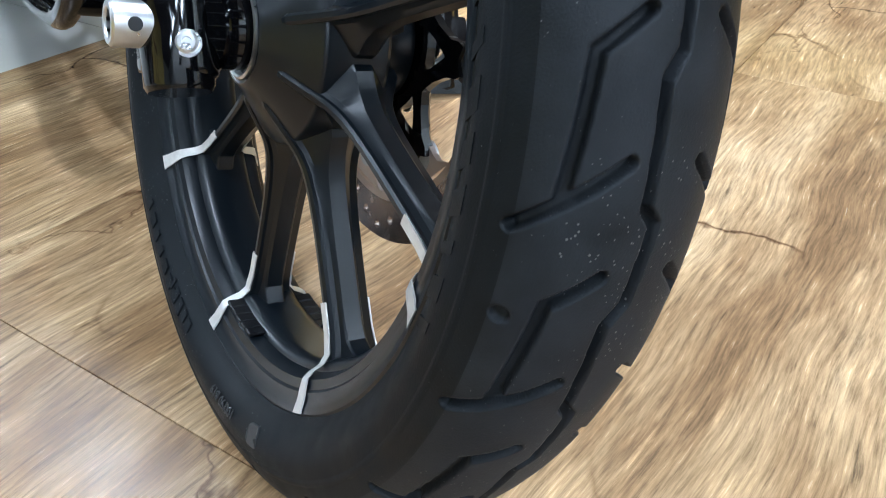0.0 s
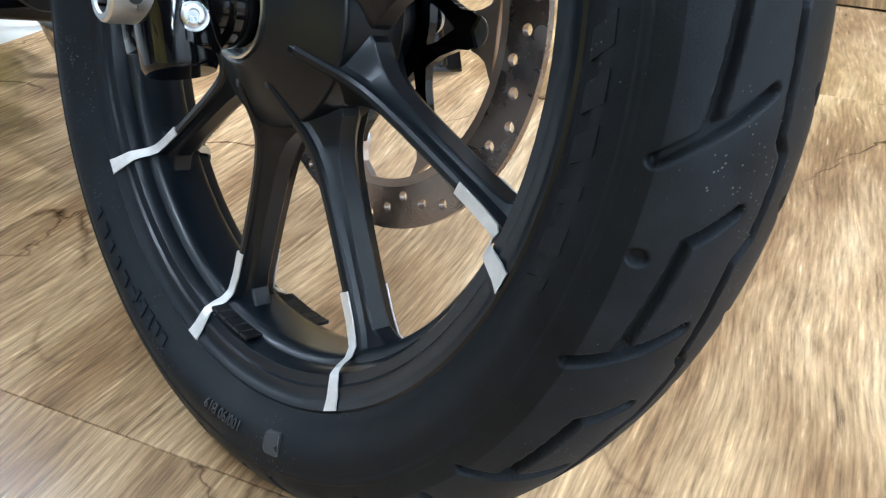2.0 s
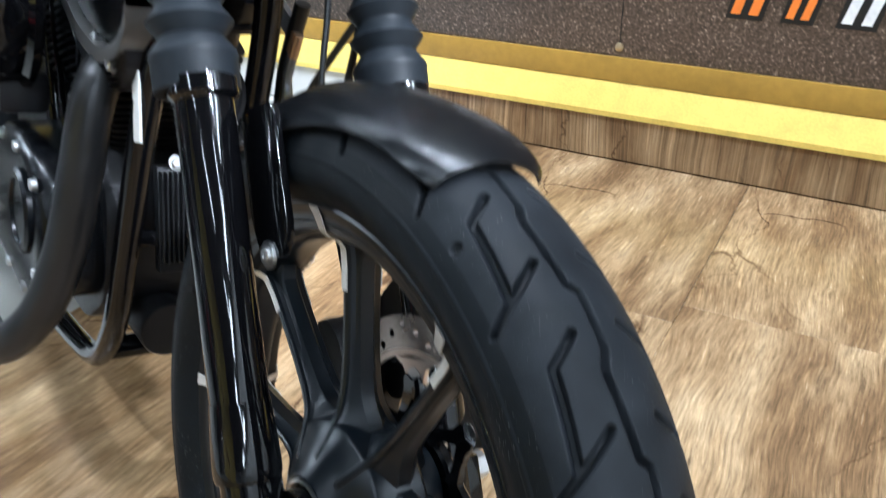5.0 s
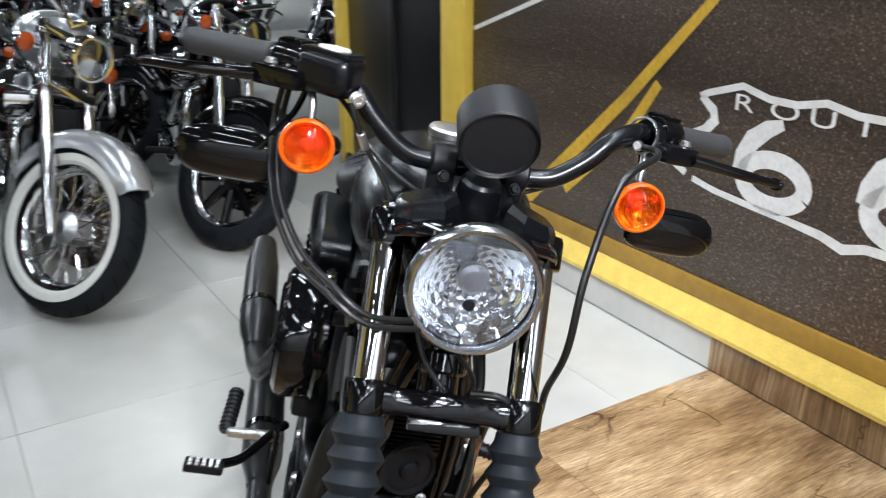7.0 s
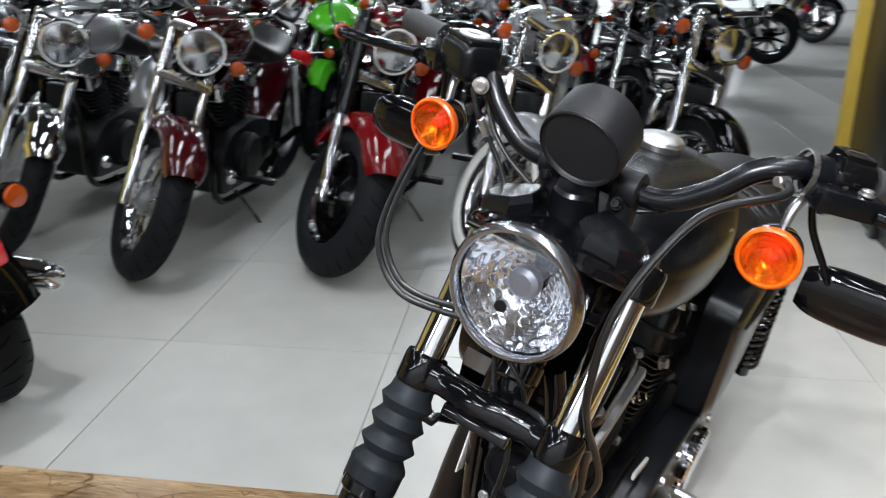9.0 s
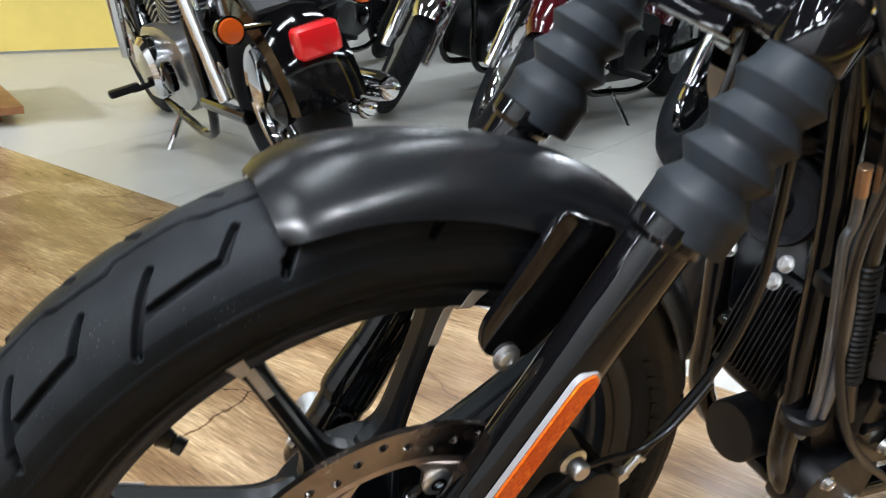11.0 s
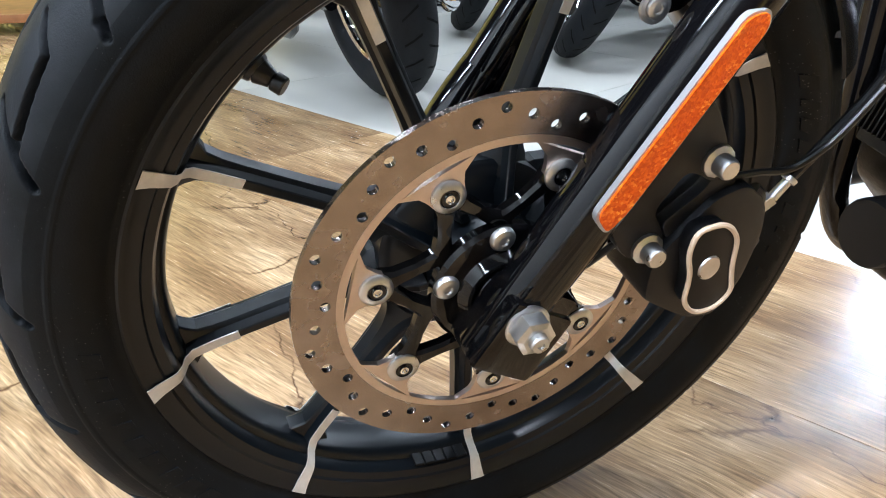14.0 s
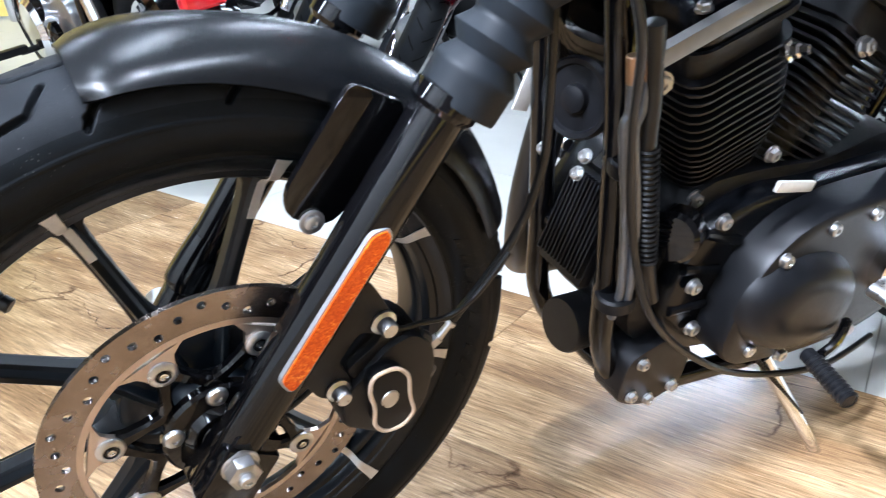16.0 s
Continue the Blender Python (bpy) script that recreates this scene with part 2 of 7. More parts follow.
# ---------- the room ----------
def wood_mat():
    m = mat("printed_oak_vinyl", (0.3, 0.2, 0.11), 0.3)
    nt = m.node_tree
    b = nt.nodes["Principled BSDF"]
    N, Lk = nt.nodes.new, nt.links.new
    tc = N("ShaderNodeTexCoord")
    def node(kind, **k):
        n = N(kind)
        for key, v in k.items():
            n.inputs[key].default_value = v
        return n

    def mapped(scale, src=None):
        q = node("ShaderNodeMapping", Scale=scale)
        Lk(src or tc.outputs["Object"], q.inputs[0])
        return q.outputs[0]

    def noise(vec, sc, det, rough=0.6, lac=2.0):
        q = node("ShaderNodeTexNoise", Scale=sc, Detail=det, Roughness=rough)
        Lk(vec, q.inputs["Vector"])
        return q.outputs["Fac"]

    oi = N("ShaderNodeObjectInfo")
    off = N("ShaderNodeVectorMath")
    off.operation = "MULTIPLY_ADD"
    off.inputs[1].default_value = (7.3, 5.1, 0)
    comb = N("ShaderNodeCombineXYZ")
    for k in (0, 1):
        Lk(oi.outputs["Random"], comb.inputs[k])
    Lk(comb.outputs[0], off.inputs[0])
    Lk(tc.outputs["Object"], off.inputs[2])
    warp = node("ShaderNodeTexNoise", Scale=1.5, Detail=3)
    Lk(off.outputs[0], warp.inputs["Vector"])
    mix = N("ShaderNodeVectorMath")
    mix.operation = "MULTIPLY_ADD"
    mix.inputs[1].default_value = (0.09, 0.09, 0)
    Lk(warp.outputs["Color"], mix.inputs[0])
    Lk(off.outputs[0], mix.inputs[2])
    g1f = noise(mapped((1.0, 3.6, 1.0), mix.outputs[0]), 2.3, 6, 0.58)
    g2f = noise(mapped((7.0, 105.0, 1.0), mix.outputs[0]), 2.0, 5, 0.68)
    g3f = noise(mapped((2.2, 22.0, 1.0), mix.outputs[0]), 2.4, 8, 0.70)
    ramp = N("ShaderNodeValToRGB")
    e = ramp.color_ramp.elements
    e[0].position, e[0].color = 0.26, (0.114, 0.062, 0.027, 1)
    e[1].position, e[1].color = 0.76, (0.585, 0.420, 0.246, 1)
    for p, c in ((0.42, (0.226, 0.134, 0.063)), (0.58, (0.375, 0.245, 0.127))):
        q = e.new(p)
        q.color = (*c, 1)
    Lk(g1f, ramp.inputs[0])
    r2 = N("ShaderNodeValToRGB")
    r2.color_ramp.elements[0].position, r2.color_ramp.elements[1].position = 0.30, 0.70
    Lk(g2f, r2.inputs[0])
    fine0 = N("ShaderNodeMix")
    fine0.data_type, fine0.blend_type = "RGBA", "OVERLAY"
    fine0.inputs[0].default_value = 0.54
    Lk(ramp.outputs[0], fine0.inputs[6])
    Lk(r2.outputs[0], fine0.inputs[7])
    # short pale scrapes and dark pores
    r3 = N("ShaderNodeValToRGB")
    e = r3.color_ramp.elements
    e[0].position, e[0].color = 0.30, (0.15, 0.15, 0.15, 1)
    e[1].position, e[1].color = 0.72, (0.92, 0.92, 0.92, 1)
    for p in (0.42, 0.58):
        e.new(p).color = (0.5, 0.5, 0.5, 1)
    Lk(g3f, r3.inputs[0])
    fine = N("ShaderNodeMix")
    fine.data_type, fine.blend_type = "RGBA", "OVERLAY"
    fine.inputs[0].default_value = 0.9
    Lk(fine0.outputs[2], fine.inputs[6])
    Lk(r3.outputs[0], fine.inputs[7])
    # dark hair cracks of the print
    v = N("ShaderNodeTexVoronoi")
    v.feature = "DISTANCE_TO_EDGE"
    v.inputs["Scale"].default_value = 0.9
    mp2 = N("ShaderNodeMapping")
    mp2.inputs["Scale"].default_value = (1.6, 5.5, 1.0)
    w2 = N("ShaderNodeTexNoise")
    w2.inputs["Scale"].default_value, w2.inputs["Detail"].default_value = 6, 5
    Lk(tc.outputs["Object"], w2.inputs["Vector"])
    ad = N("ShaderNodeVectorMath")
    ad.operation = "MULTIPLY_ADD"
    ad.inputs[1].default_value = (0.25, 0.25, 0)
    Lk(w2.outputs["Color"], ad.inputs[0])
    Lk(tc.outputs["Object"], ad.inputs[2])
    Lk(ad.outputs[0], mp2.inputs[0])
    Lk(mp2.outputs[0], v.inputs["Vector"])
    cr = N("ShaderNodeValToRGB")
    cr.color_ramp.elements[0].position, cr.color_ramp.elements[0].color = 0.0, (0.22, 0.16, 0.12, 1)
    cr.color_ramp.elements[1].position, cr.color_ramp.elements[1].color = 0.011, (1, 1, 1, 1)
    Lk(v.outputs["Distance"], cr.inputs[0])
    gate = N("ShaderNodeTexNoise")
    gate.inputs["Scale"].default_value = 2.3
    Lk(tc.outputs["Object"], gate.inputs["Vector"])
    gr = N("ShaderNodeMapRange")
    gr.inputs[1].default_value, gr.inputs[2].default_value = 0.50, 0.60
    Lk(gate.outputs["Fac"], gr.inputs[0])
    ck = N("ShaderNodeMix")
    ck.data_type, ck.blend_type = "RGBA", "MULTIPLY"
    Lk(gr.outputs[0], ck.inputs[0])
    Lk(fine.outputs[2], ck.inputs[6])
    Lk(cr.outputs[0], ck.inputs[7])
    hv = N("ShaderNodeHueSaturation")
    mr = N("ShaderNodeMapRange")
    mr.inputs[3].default_value, mr.inputs[4].default_value = 0.85, 1.12
    Lk(oi.outputs["Random"], mr.inputs[0])
    Lk(mr.outputs[0], hv.inputs["Value"])
    Lk(ck.outputs[2], hv.inputs["Color"])
    Lk(hv.outputs[0], b.inputs["Base Color"])
    rr = N("ShaderNodeMapRange")
    rr.inputs[3].default_value, rr.inputs[4].default_value = 0.17, 0.33
    Lk(g2f, rr.inputs[0])
    Lk(rr.outputs[0], b.inputs["Roughness"])
    bp = N("ShaderNodeBump")
    bp.inputs["Strength"].default_value, bp.inputs["Distance"].default_value = 0.25, 0.0006
    Lk(g2f, bp.inputs["Height"])
    Lk(bp.outputs[0], b.inputs["Normal"])
    return m


WOOD = wood_mat()
TILE = mat("polished_porcelain", (0.485, 0.478, 0.440), 0.33, grain=0.10, scale=7, rvar=0.06, spec=0.4)
GROUT = mat("grey_grout", (0.33, 0.325, 0.30), 0.8, grain=0.2, scale=80)
YELLOW = mat("yellow_paint", (0.88, 0.60, 0.09), 0.45, grain=0.1, scale=14, bump=0.3, bump_scale=250)
# one yellow in two tones: lit ledge and shaded border put into the colour
LIT_YELLOW = mat("speckled_lit_yellow", (0.82, 0.59, 0.13), 0.45, grain=0.14, scale=160, bump=0.5, bump_scale=220)
SHADED_YELLOW = mat("shaded_border_print", (0.36, 0.205, 0.03), 0.5, grain=0.2, scale=40)
BLACKWALL = mat("panel_black", (0.012, 0.012, 0.013), 0.35, grain=0.2, scale=20)
PLASTER = mat("white_wall_paint", (0.78, 0.78, 0.76), 0.7, grain=0.04, scale=8, bump=0.1, bump_scale=200)
DIMWALL = mat("grey_wall_paint", (0.74, 0.74, 0.74), 0.7, grain=0.05, scale=8)
SKIRT = mat("grey_skirting", (0.55, 0.54, 0.51), 0.5, grain=0.08, scale=20)


def asphalt_mat():
    m = mat("mural_asphalt_print", (0.05, 0.04, 0.035), 0.38, bump=0.05)
    nt = m.node_tree
    b = nt.nodes["Principled BSDF"]
    N, Lk = nt.nodes.new, nt.links.new
    tc = N("ShaderNodeTexCoord")
    sp = N("ShaderNodeTexNoise")
    sp.inputs["Scale"].default_value, sp.inputs["Detail"].default_value, sp.inputs["Roughness"].default_value = 130, 3, 0.75
    Lk(tc.outputs["Object"], sp.inputs["Vector"])
    r = N("ShaderNodeValToRGB")
    e = r.color_ramp.elements
    e[0].position, e[0].color = 0.36, (0.035, 0.026, 0.020, 1)
    e[1].position, e[1].color = 0.74, (0.60, 0.52, 0.46, 1)
    for p, c in ((0.53, (0.085, 0.064, 0.051)), (0.62, (0.15, 0.118, 0.096))):
        q = e.new(p)
        q.color = (*c, 1)
    Lk(sp.outputs["Fac"], r.inputs[0])
    # broad tyre-worn bands along the printed road
    mp = N("ShaderNodeMapping")
    mp.inputs["Rotation"].default_value = (radians(-45), 0, 0)
    mp.inputs["Scale"].default_value = (1, 0.5, 3.5)
    Lk(tc.outputs["Object"], mp.inputs[0])
    st = N("ShaderNodeTexNoise")
    st.inputs["Scale"].default_value, st.inputs["Detail"].default_value = 1.2, 4
    Lk(mp.outputs[0], st.inputs["Vector"])
    r2 = N("ShaderNodeValToRGB")
    r2.color_ramp.elements[0].position, r2.color_ramp.elements[0].color = 0.3, (0.55, 0.5, 0.46, 1)
    r2.color_ramp.elements[1].position, r2.color_ramp.elements[1].color = 0.7, (1.25, 1.15, 1.05, 1)
    Lk(st.outputs["Fac"], r2.inputs[0])
    mx = N("ShaderNodeMix")
    mx.data_type, mx.blend_type = "RGBA", "MULTIPLY"
    mx.inputs[0].default_value = 1
    Lk(r.outputs[0], mx.inputs[6])
    Lk(r2.outputs[0], mx.inputs[7])
    Lk(mx.outputs[2], b.inputs["Base Color"])
    return m


ASPHALT = asphalt_mat()
ROADYELLOW = mat("mural_yellow_print", (0.62, 0.38, 0.04), 0.4, grain=0.25, scale=60)
MURALWHITE = mat("mural_white_print", (0.80, 0.79, 0.77), 0.4, grain=0.16, scale=90)
ORANGE = mat("mural_orange_print", (0.85, 0.22, 0.03), 0.4, grain=0.1, scale=60)
INK = mat("mural_black_print", (0.01, 0.01, 0.01), 0.4)


def setting(name, bm, material, label="", m=ROOM, category="", smooth=True):
    ob = part(name, bm, material, None, smooth=smooth)
    ob.matrix_world = m
    return tagged(ob, label, category, kind="structure")


# the ground slab under tiles and vinyl (room axes)
bm = bmesh.new()
box(bm, (5, -3, -0.036), (30, 34, 0.05), 0)
floor = setting("floor", bm, GROUT, "pale showroom floor of tiles and wood vinyl", category="floor")

TS = 0.775
TROT = radians(2.6)


def slab_piece(name, x0, x1, y0, y1, z, th, material, bev, parent, mesh={}):
    key = (round(x1 - x0, 3), round(y1 - y0, 3), material.name, th)
    if key not in mesh:
        bm = bmesh.new()
        box(bm, (0, 0, -th / 2), (x1 - x0, y1 - y0, th), bev, seg=1)
        me = bpy.data.meshes.new(name)
        bm.to_mesh(me)
        bm.free()
        me.materials.append(material)
        mesh[key] = me
    ob = new(name, mesh[key])
    ob.parent = parent
    ob.location = ((x0 + x1) / 2, (y0 + y1) / 2, z)
    return ob


# wall: mural board, borders, posts, recess (room axes: x out of the wall, y along it)
bm = bmesh.new()
box(bm, (-0.09, 2.26, CEIL / 2), (0.16, 7.48, CEIL), 0)
wall = setting("wall_mural", bm, PLASTER, "white wall behind the printed road mural", category="wall")
bm = bmesh.new()
box(bm, (-0.004, 1.26, 1.6), (0.012, 5.48, 2.64), 0.002)
mural = part("mural_board", bm, ASPHALT, wall, "dark speckled asphalt print")
def strip(name, x0, x1, z0, z1, y0, y1, material, label="", bev=0.002):
    bm = bmesh.new()
    box(bm, ((x0 + x1) / 2, (y0 + y1) / 2, (z0 + z1) / 2), (x1 - x0, y1 - y0, z1 - z0), bev)
    return part(name, bm, material, wall, label)


strip("border_band", 0.0, 0.012, 0.215, 0.28, -1.48, 4.0, SHADED_YELLOW, "lower border of the mural in a shaded ochre yellow")
bm = bmesh.new()
rings(bm, [[(0.0, y, 0.125), (0.034, y, 0.125), (0.036, y, 0.14), (0.010, y, 0.214), (0.0, y, 0.214)] for y in (-1.48, 4.0)])
part("yellow_ledge", bm, LIT_YELLOW, wall, "sloping yellow ledge in a lit tone", smooth=False)
strip("skirting_wood", 0.0, 0.016, 0.0, 0.124, 0.0, 4.0, WOOD, "wood-grain vinyl skirting")
strip("skirting_grey", 0.0, 0.015, 0.0, 0.124, -1.48, -0.001, SKIRT, "grey skirting")
strip("yellow_post", 0.0, 0.05, 0.0, CEIL - 0.01, -1.68, -1.481, YELLOW, "yellow upright frame")
# flat black sheet stands in for the dark recess between the posts
strip("black_panel", -0.02, 0.0, 0.0, CEIL - 0.01, -2.84, -1.681, BLACKWALL, "flat black panel between the yellow posts")
strip("black_rib", 0.0, 0.025, 0.0, CEIL - 0.01, -2.28, -2.22, BLACKWALL, "black upright rib")
# printed road mural: shapes a hair proud of the board, (along the wall, height)
def band(name, pts, w, material, label="", closed=False, gaps=()):
    bm = bmesh.new()
    P_ = [Vector(p) for p in pts]
    n = len(P_)
    prev = None
    for i in range(n):
        a, b = P_[max(i - 1, 0)], P_[min(i + 1, n - 1)]
        t = (b - a).normalized()
        nn = Vector((-t.y, t.x)) * (w[i] if isinstance(w, (list, tuple)) else w) / 2
        cur = [bm.verts.new((0.0045, *(P_[i] + nn))), bm.verts.new((0.0045, *(P_[i] - nn)))]
        if prev and i not in gaps:
            bm.faces.new((prev[0], prev[1], cur[1], cur[0]))
        prev = cur
    ob = part(name, bm, material, wall, label, smooth=False)
    return ob


def arc(cx, cy, rx, ry, a0, a1, n=18):
    return [(cx + rx * math.cos(radians(a0 + (a1 - a0) * i / n)), cy + ry * math.sin(radians(a0 + (a1 - a0) * i / n))) for i in range(n + 1)]


SH = "white shield outline of the road mural"
band("shield_outline", [(-0.160, 0.848), (-0.13, 0.862), (-0.005, 0.899), (0.03, 0.890), (0.09, 0.876), (0.18, 0.874), (0.268, 0.893), (0.36, 0.876), (0.45, 0.876), (0.53, 0.902), (0.61, 0.882), (0.70, 0.858)], 0.021, MURALWHITE, SH)
band("shield_outline", [(0.70, 0.862), (0.665, 0.838), (0.65, 0.805), (0.665, 0.785), (0.705, 0.765), (0.77, 0.750), (0.845, 0.728), (0.885, 0.690), (0.886, 0.65), (0.85, 0.605), (0.79, 0.572), (0.70, 0.553), (0.55, 0.552), (0.44, 0.548), (0.378, 0.528), (0.31, 0.546), (0.2, 0.556), (0.05, 0.565), (-0.07, 0.575), (-0.16, 0.592)], [0.02, 0.03, 0.036, 0.036, 0.03, 0.026, 0.03, 0.036, 0.038, 0.036, 0.034, 0.032, 0.028, 0.026, 0.03, 0.026, 0.022, 0.02, 0.02, 0.02], MURALWHITE, SH, gaps=(11,))
band("shield_outline", [(-0.19, 0.602), (-0.245, 0.628), (-0.268, 0.662), (-0.25, 0.69), (-0.19, 0.722), (-0.13, 0.748), (-0.095, 0.785), (-0.105, 0.815), (-0.155, 0.848)], [0.022, 0.03, 0.036, 0.034, 0.03, 0.034, 0.036, 0.032, 0.022], MURALWHITE, SH)
for cx in (0.135, 0.535):
    band("numeral_six", arc(cx, 0.648, 0.105, 0.064, -20, 340, 30), 0.052, MURALWHITE, "white numeral six of the road mural")
    band("numeral_six", [(cx - 0.118, 0.66), (cx - 0.112, 0.705), (cx - 0.085, 0.755), (cx - 0.035, 0.795), (cx + 0.012, 0.815)], [0.05, 0.056, 0.06, 0.05, 0.03], MURALWHITE)
for i, ch in enumerate("ROUTE"):
    x, y = -0.035 + i * 0.127, 0.829
    cv = bpy.data.curves.new("letter", "FONT")
    cv.body, cv.size, cv.extrude = ch, 0.072, 0.0004
    tmp = new("letter", cv)
    me = bpy.data.meshes.new_from_object(tmp.evaluated_get(bpy.context.evaluated_depsgraph_get()))
    bpy.data.objects.remove(tmp)
    bm = bmesh.new()
    bm.from_mesh(me)
    bmesh.ops.transform(bm, matrix=Matrix(((0, 0, 1, 0.0046), (1.75, 0, 0, x), (0, 0.95, 0, y), (0, 0, 0, 1))), verts=bm.verts)
    part("letter", bm, MURALWHITE, wall, smooth=False)
band("road_line", [(-1.30, -0.02 + 0.28), (-1.02, 0.315), (-0.487, 0.79), (-0.16, 1.115), (0.9, 2.2)], [0.07, 0.06, 0.045, 0.035, 0.02], ROADYELLOW, "yellow centre line of the printed road")
band("road_line", [(-0.80, 0.40), (-0.46, 0.69), (-0.34, 0.86)], [0.05, 0.045, 0.035], ROADYELLOW)
band("road_edge_line", [(-1.47, 0.937), (-0.82, 1.137), (0.5, 1.55)], 0.018, MURALWHITE, "white edge line of the printed road")
# the dealer's name stands as plain slanted bars
for i, (x, w, mm) in enumerate(((0.94, 0.075, ORANGE), (1.065, 0.06, ORANGE), (1.185, 0.075, MURALWHITE), (1.29, 0.06, MURALWHITE), (1.385, 0.06, MURALWHITE), (1.48, 0.06, MURALWHITE), (1.57, 0.05, MURALWHITE))):
    for g, m2, xx in ((0.011, INK, 0.0046), (0.0, mm, 0.0054)):
        bm = bmesh.new()
        for k in (0, 1):
            x0 = x + k * w * 0.55
            q = [(x0 - g, 0.418 - g), (x0 + w * 0.3 + g, 0.418 - g), (x0 + w * 0.3 + 0.018 + g, 0.487 + g), (x0 + 0.018 - g, 0.487 + g)]
            bm.faces.new([bm.verts.new((xx + k * 0.0001, *p)) for p in q])
        part("name_bar", bm, m2, wall, smooth=False)
bm = bmesh.new()
lathe(bm, [(0.012, 0.003), (0.011, 0.007), (0.006, 0.0095), (1e-5, 0.010)], (0, 0.672, 0.305), "x", 24)
part("board_screw", bm, mat("brass_cap", (0.55, 0.42, 0.25), 0.35, 0.8), wall, "round brass screw cap")
bm = bmesh.new()
box(bm, (0.0025, 0.672, 1.2), (0.0012, 0.0022, 1.8), 0)
part("board_joint", bm, INK, wall)
strip("yellow_post", 0.0, 0.05, 0.0, CEIL - 0.01, -2.93, -2.841, YELLOW, "yellow upright frame")

# ceiling, out of view and dark to cut bounce light, and the far walls
bm = bmesh.new()
box(bm, (5, -3, CEIL + 0.06), (30, 34, 0.1), 0)
setting("ceiling", bm, mat("ceiling_dark", (0.05, 0.05, 0.052), 0.8, grain=0.05, scale=10), "unseen showroom ceiling, kept dark", category="ceiling")
for nm, c, s in (("wall_far", (5, -19.5, CEIL / 2), (30, 0.2, CEIL)), ("wall_near", (5, 6.0, CEIL / 2), (30, 0.2, CEIL)),
                 ("wall_east", (13.0, -6, CEIL / 2), (0.2, 27, CEIL)), ("wall_west", (-9.5, -6, CEIL / 2), (0.2, 27, CEIL))):
    bm = bmesh.new()
    box(bm, c, s, 0)
    setting(nm, bm, DIMWALL, "plain pale showroom wall", category="wall")

# assumed ceiling strips, out of view; the y = 4.6 row is added front fill
LAMPS = [(x, y) for x in (0.75, 2.7, 4.9) for y in (4.6, 2.4, 0.6, -1.3, -3.6)]
for x, y in LAMPS:
    lamp("panel_light", x, y, CEIL - 0.05, 0.12, 1.2, {0.75: 21, 2.7: 23, 4.9: 19}[x] * (0.7 if y < -3 else 1.0))
lamp("panel_light", 0.4, -2.0, CEIL - 0.05, 0.16, 1.2, 16)
# added fill: brightens the front wall so chrome has something pale to reflect
for x in (0.9, 2.9, 4.9, 6.9):
    lamp("panel_light", x, 5.1, CEIL - 0.05, 1.2, 0.3, 60)
# added fill that brightens the far wall for reflections on the tank
for x in (-1, 3, 7):
    lamp("panel_light", x, -17.5, CEIL - 0.05, 1.2, 1.2, 420)
# unseen far lamps, turned up to brighten the back of the room
for x, y in ((3, -7), (2, -11), (8, -2), (8, -7)):
    lamp("panel_light", x, y, CEIL - 0.05, 0.9, 0.9, 60 if x > 5 else (230 if x == 3 else 380))


def spot(x, y, tx, ty, watts, cone=62):
    """An unseen spot lamp under the ceiling, aimed at a place on the floor."""
    data = bpy.data.lights.new("track_spot", "SPOT")
    data.energy, data.color, data.spot_size, data.spot_blend, data.shadow_soft_size = watts, (0.95, 0.975, 1.0), radians(cone), 0.7, 0.035
    ob = new("track_spot", data)
    ob.matrix_world = look((x, y, CEIL - 0.08), (tx, ty, 0))


spot(0.95, 0.75, 0.50, 0.42, 150, 19)
spot(-0.90, 0.35, -0.85, -0.40, 180, 54)
spot(-0.85, -0.55, -0.45, -0.70, 80, 60)
spot(0.20, -0.55, -0.55, -1.5, 70, 54)
for x, y in ((-1.25, 2.9), (-0.95, 2.9), (-0.60, 2.6), (-0.95, 2.1)):
    spot(x, y, -0.25, -1.75, 640 if x in (-1.25, -0.60) else 260, 24)
spot(1.3, -0.5, 0.75, -1.3, 150)
# added fill spot that brightens the yellow partition beyond the aisle
spot(3.3, 0.9, 4.6, 1.1, 190, 95)

# ---------- the black motorcycle (its axes: x right, y ahead, z up from the ground under the front axle) ----------
BIKE = pose(0.0725, 0, 0.0012, 0, -12.66, 0)
bike = thing("motorcycle", BIKE, "matt black cruiser motorcycle leaning on its side stand", "motorcycle")
AXLE = Vector((0, 0, 0.331))
FA = radians(27.8)
FU, FV = Vector((0, -math.sin(FA), math.cos(FA))), Vector((0, math.cos(FA), math.sin(FA)))  # up the fork, ahead of it
FX = 0.096


def fk(s, x=0.0, ahead=0.0):
    """A place s metres up the fork's line."""
    return AXLE + Vector((x, -0.012, 0)) + FU * s + FV * ahead


def wz(x, r, a):
    """A place on the front wheel: x across, radius, degrees from straight ahead upwards."""
    return AXLE + Vector((x, r * math.cos(radians(a)), r * math.sin(radians(a))))


def grid_mesh(name, co, nu, nv, material, parent, label="", wrap=True):
    """A skin over a grid of nu x nv places, closed along u."""
    me = bpy.data.meshes.new(name)
    i = np.arange(nu if wrap else nu - 1)[:, None] * nv + np.arange(nv - 1)[None, :]
    j = ((np.arange(nu if wrap else nu - 1) + 1) % nu)[:, None] * nv + np.arange(nv - 1)[None, :]
    faces = np.stack([i, j, j + 1, i + 1], -1).reshape(-1, 4)
    me.from_pydata(co.tolist(), [], faces.tolist())
    me.polygons.foreach_set("use_smooth", [True] * len(me.polygons))
    me.materials.append(material)
    me.update()
    ob = new(name, me)
    ob.parent = parent
    if label:
        ob["label"] = label
    return ob


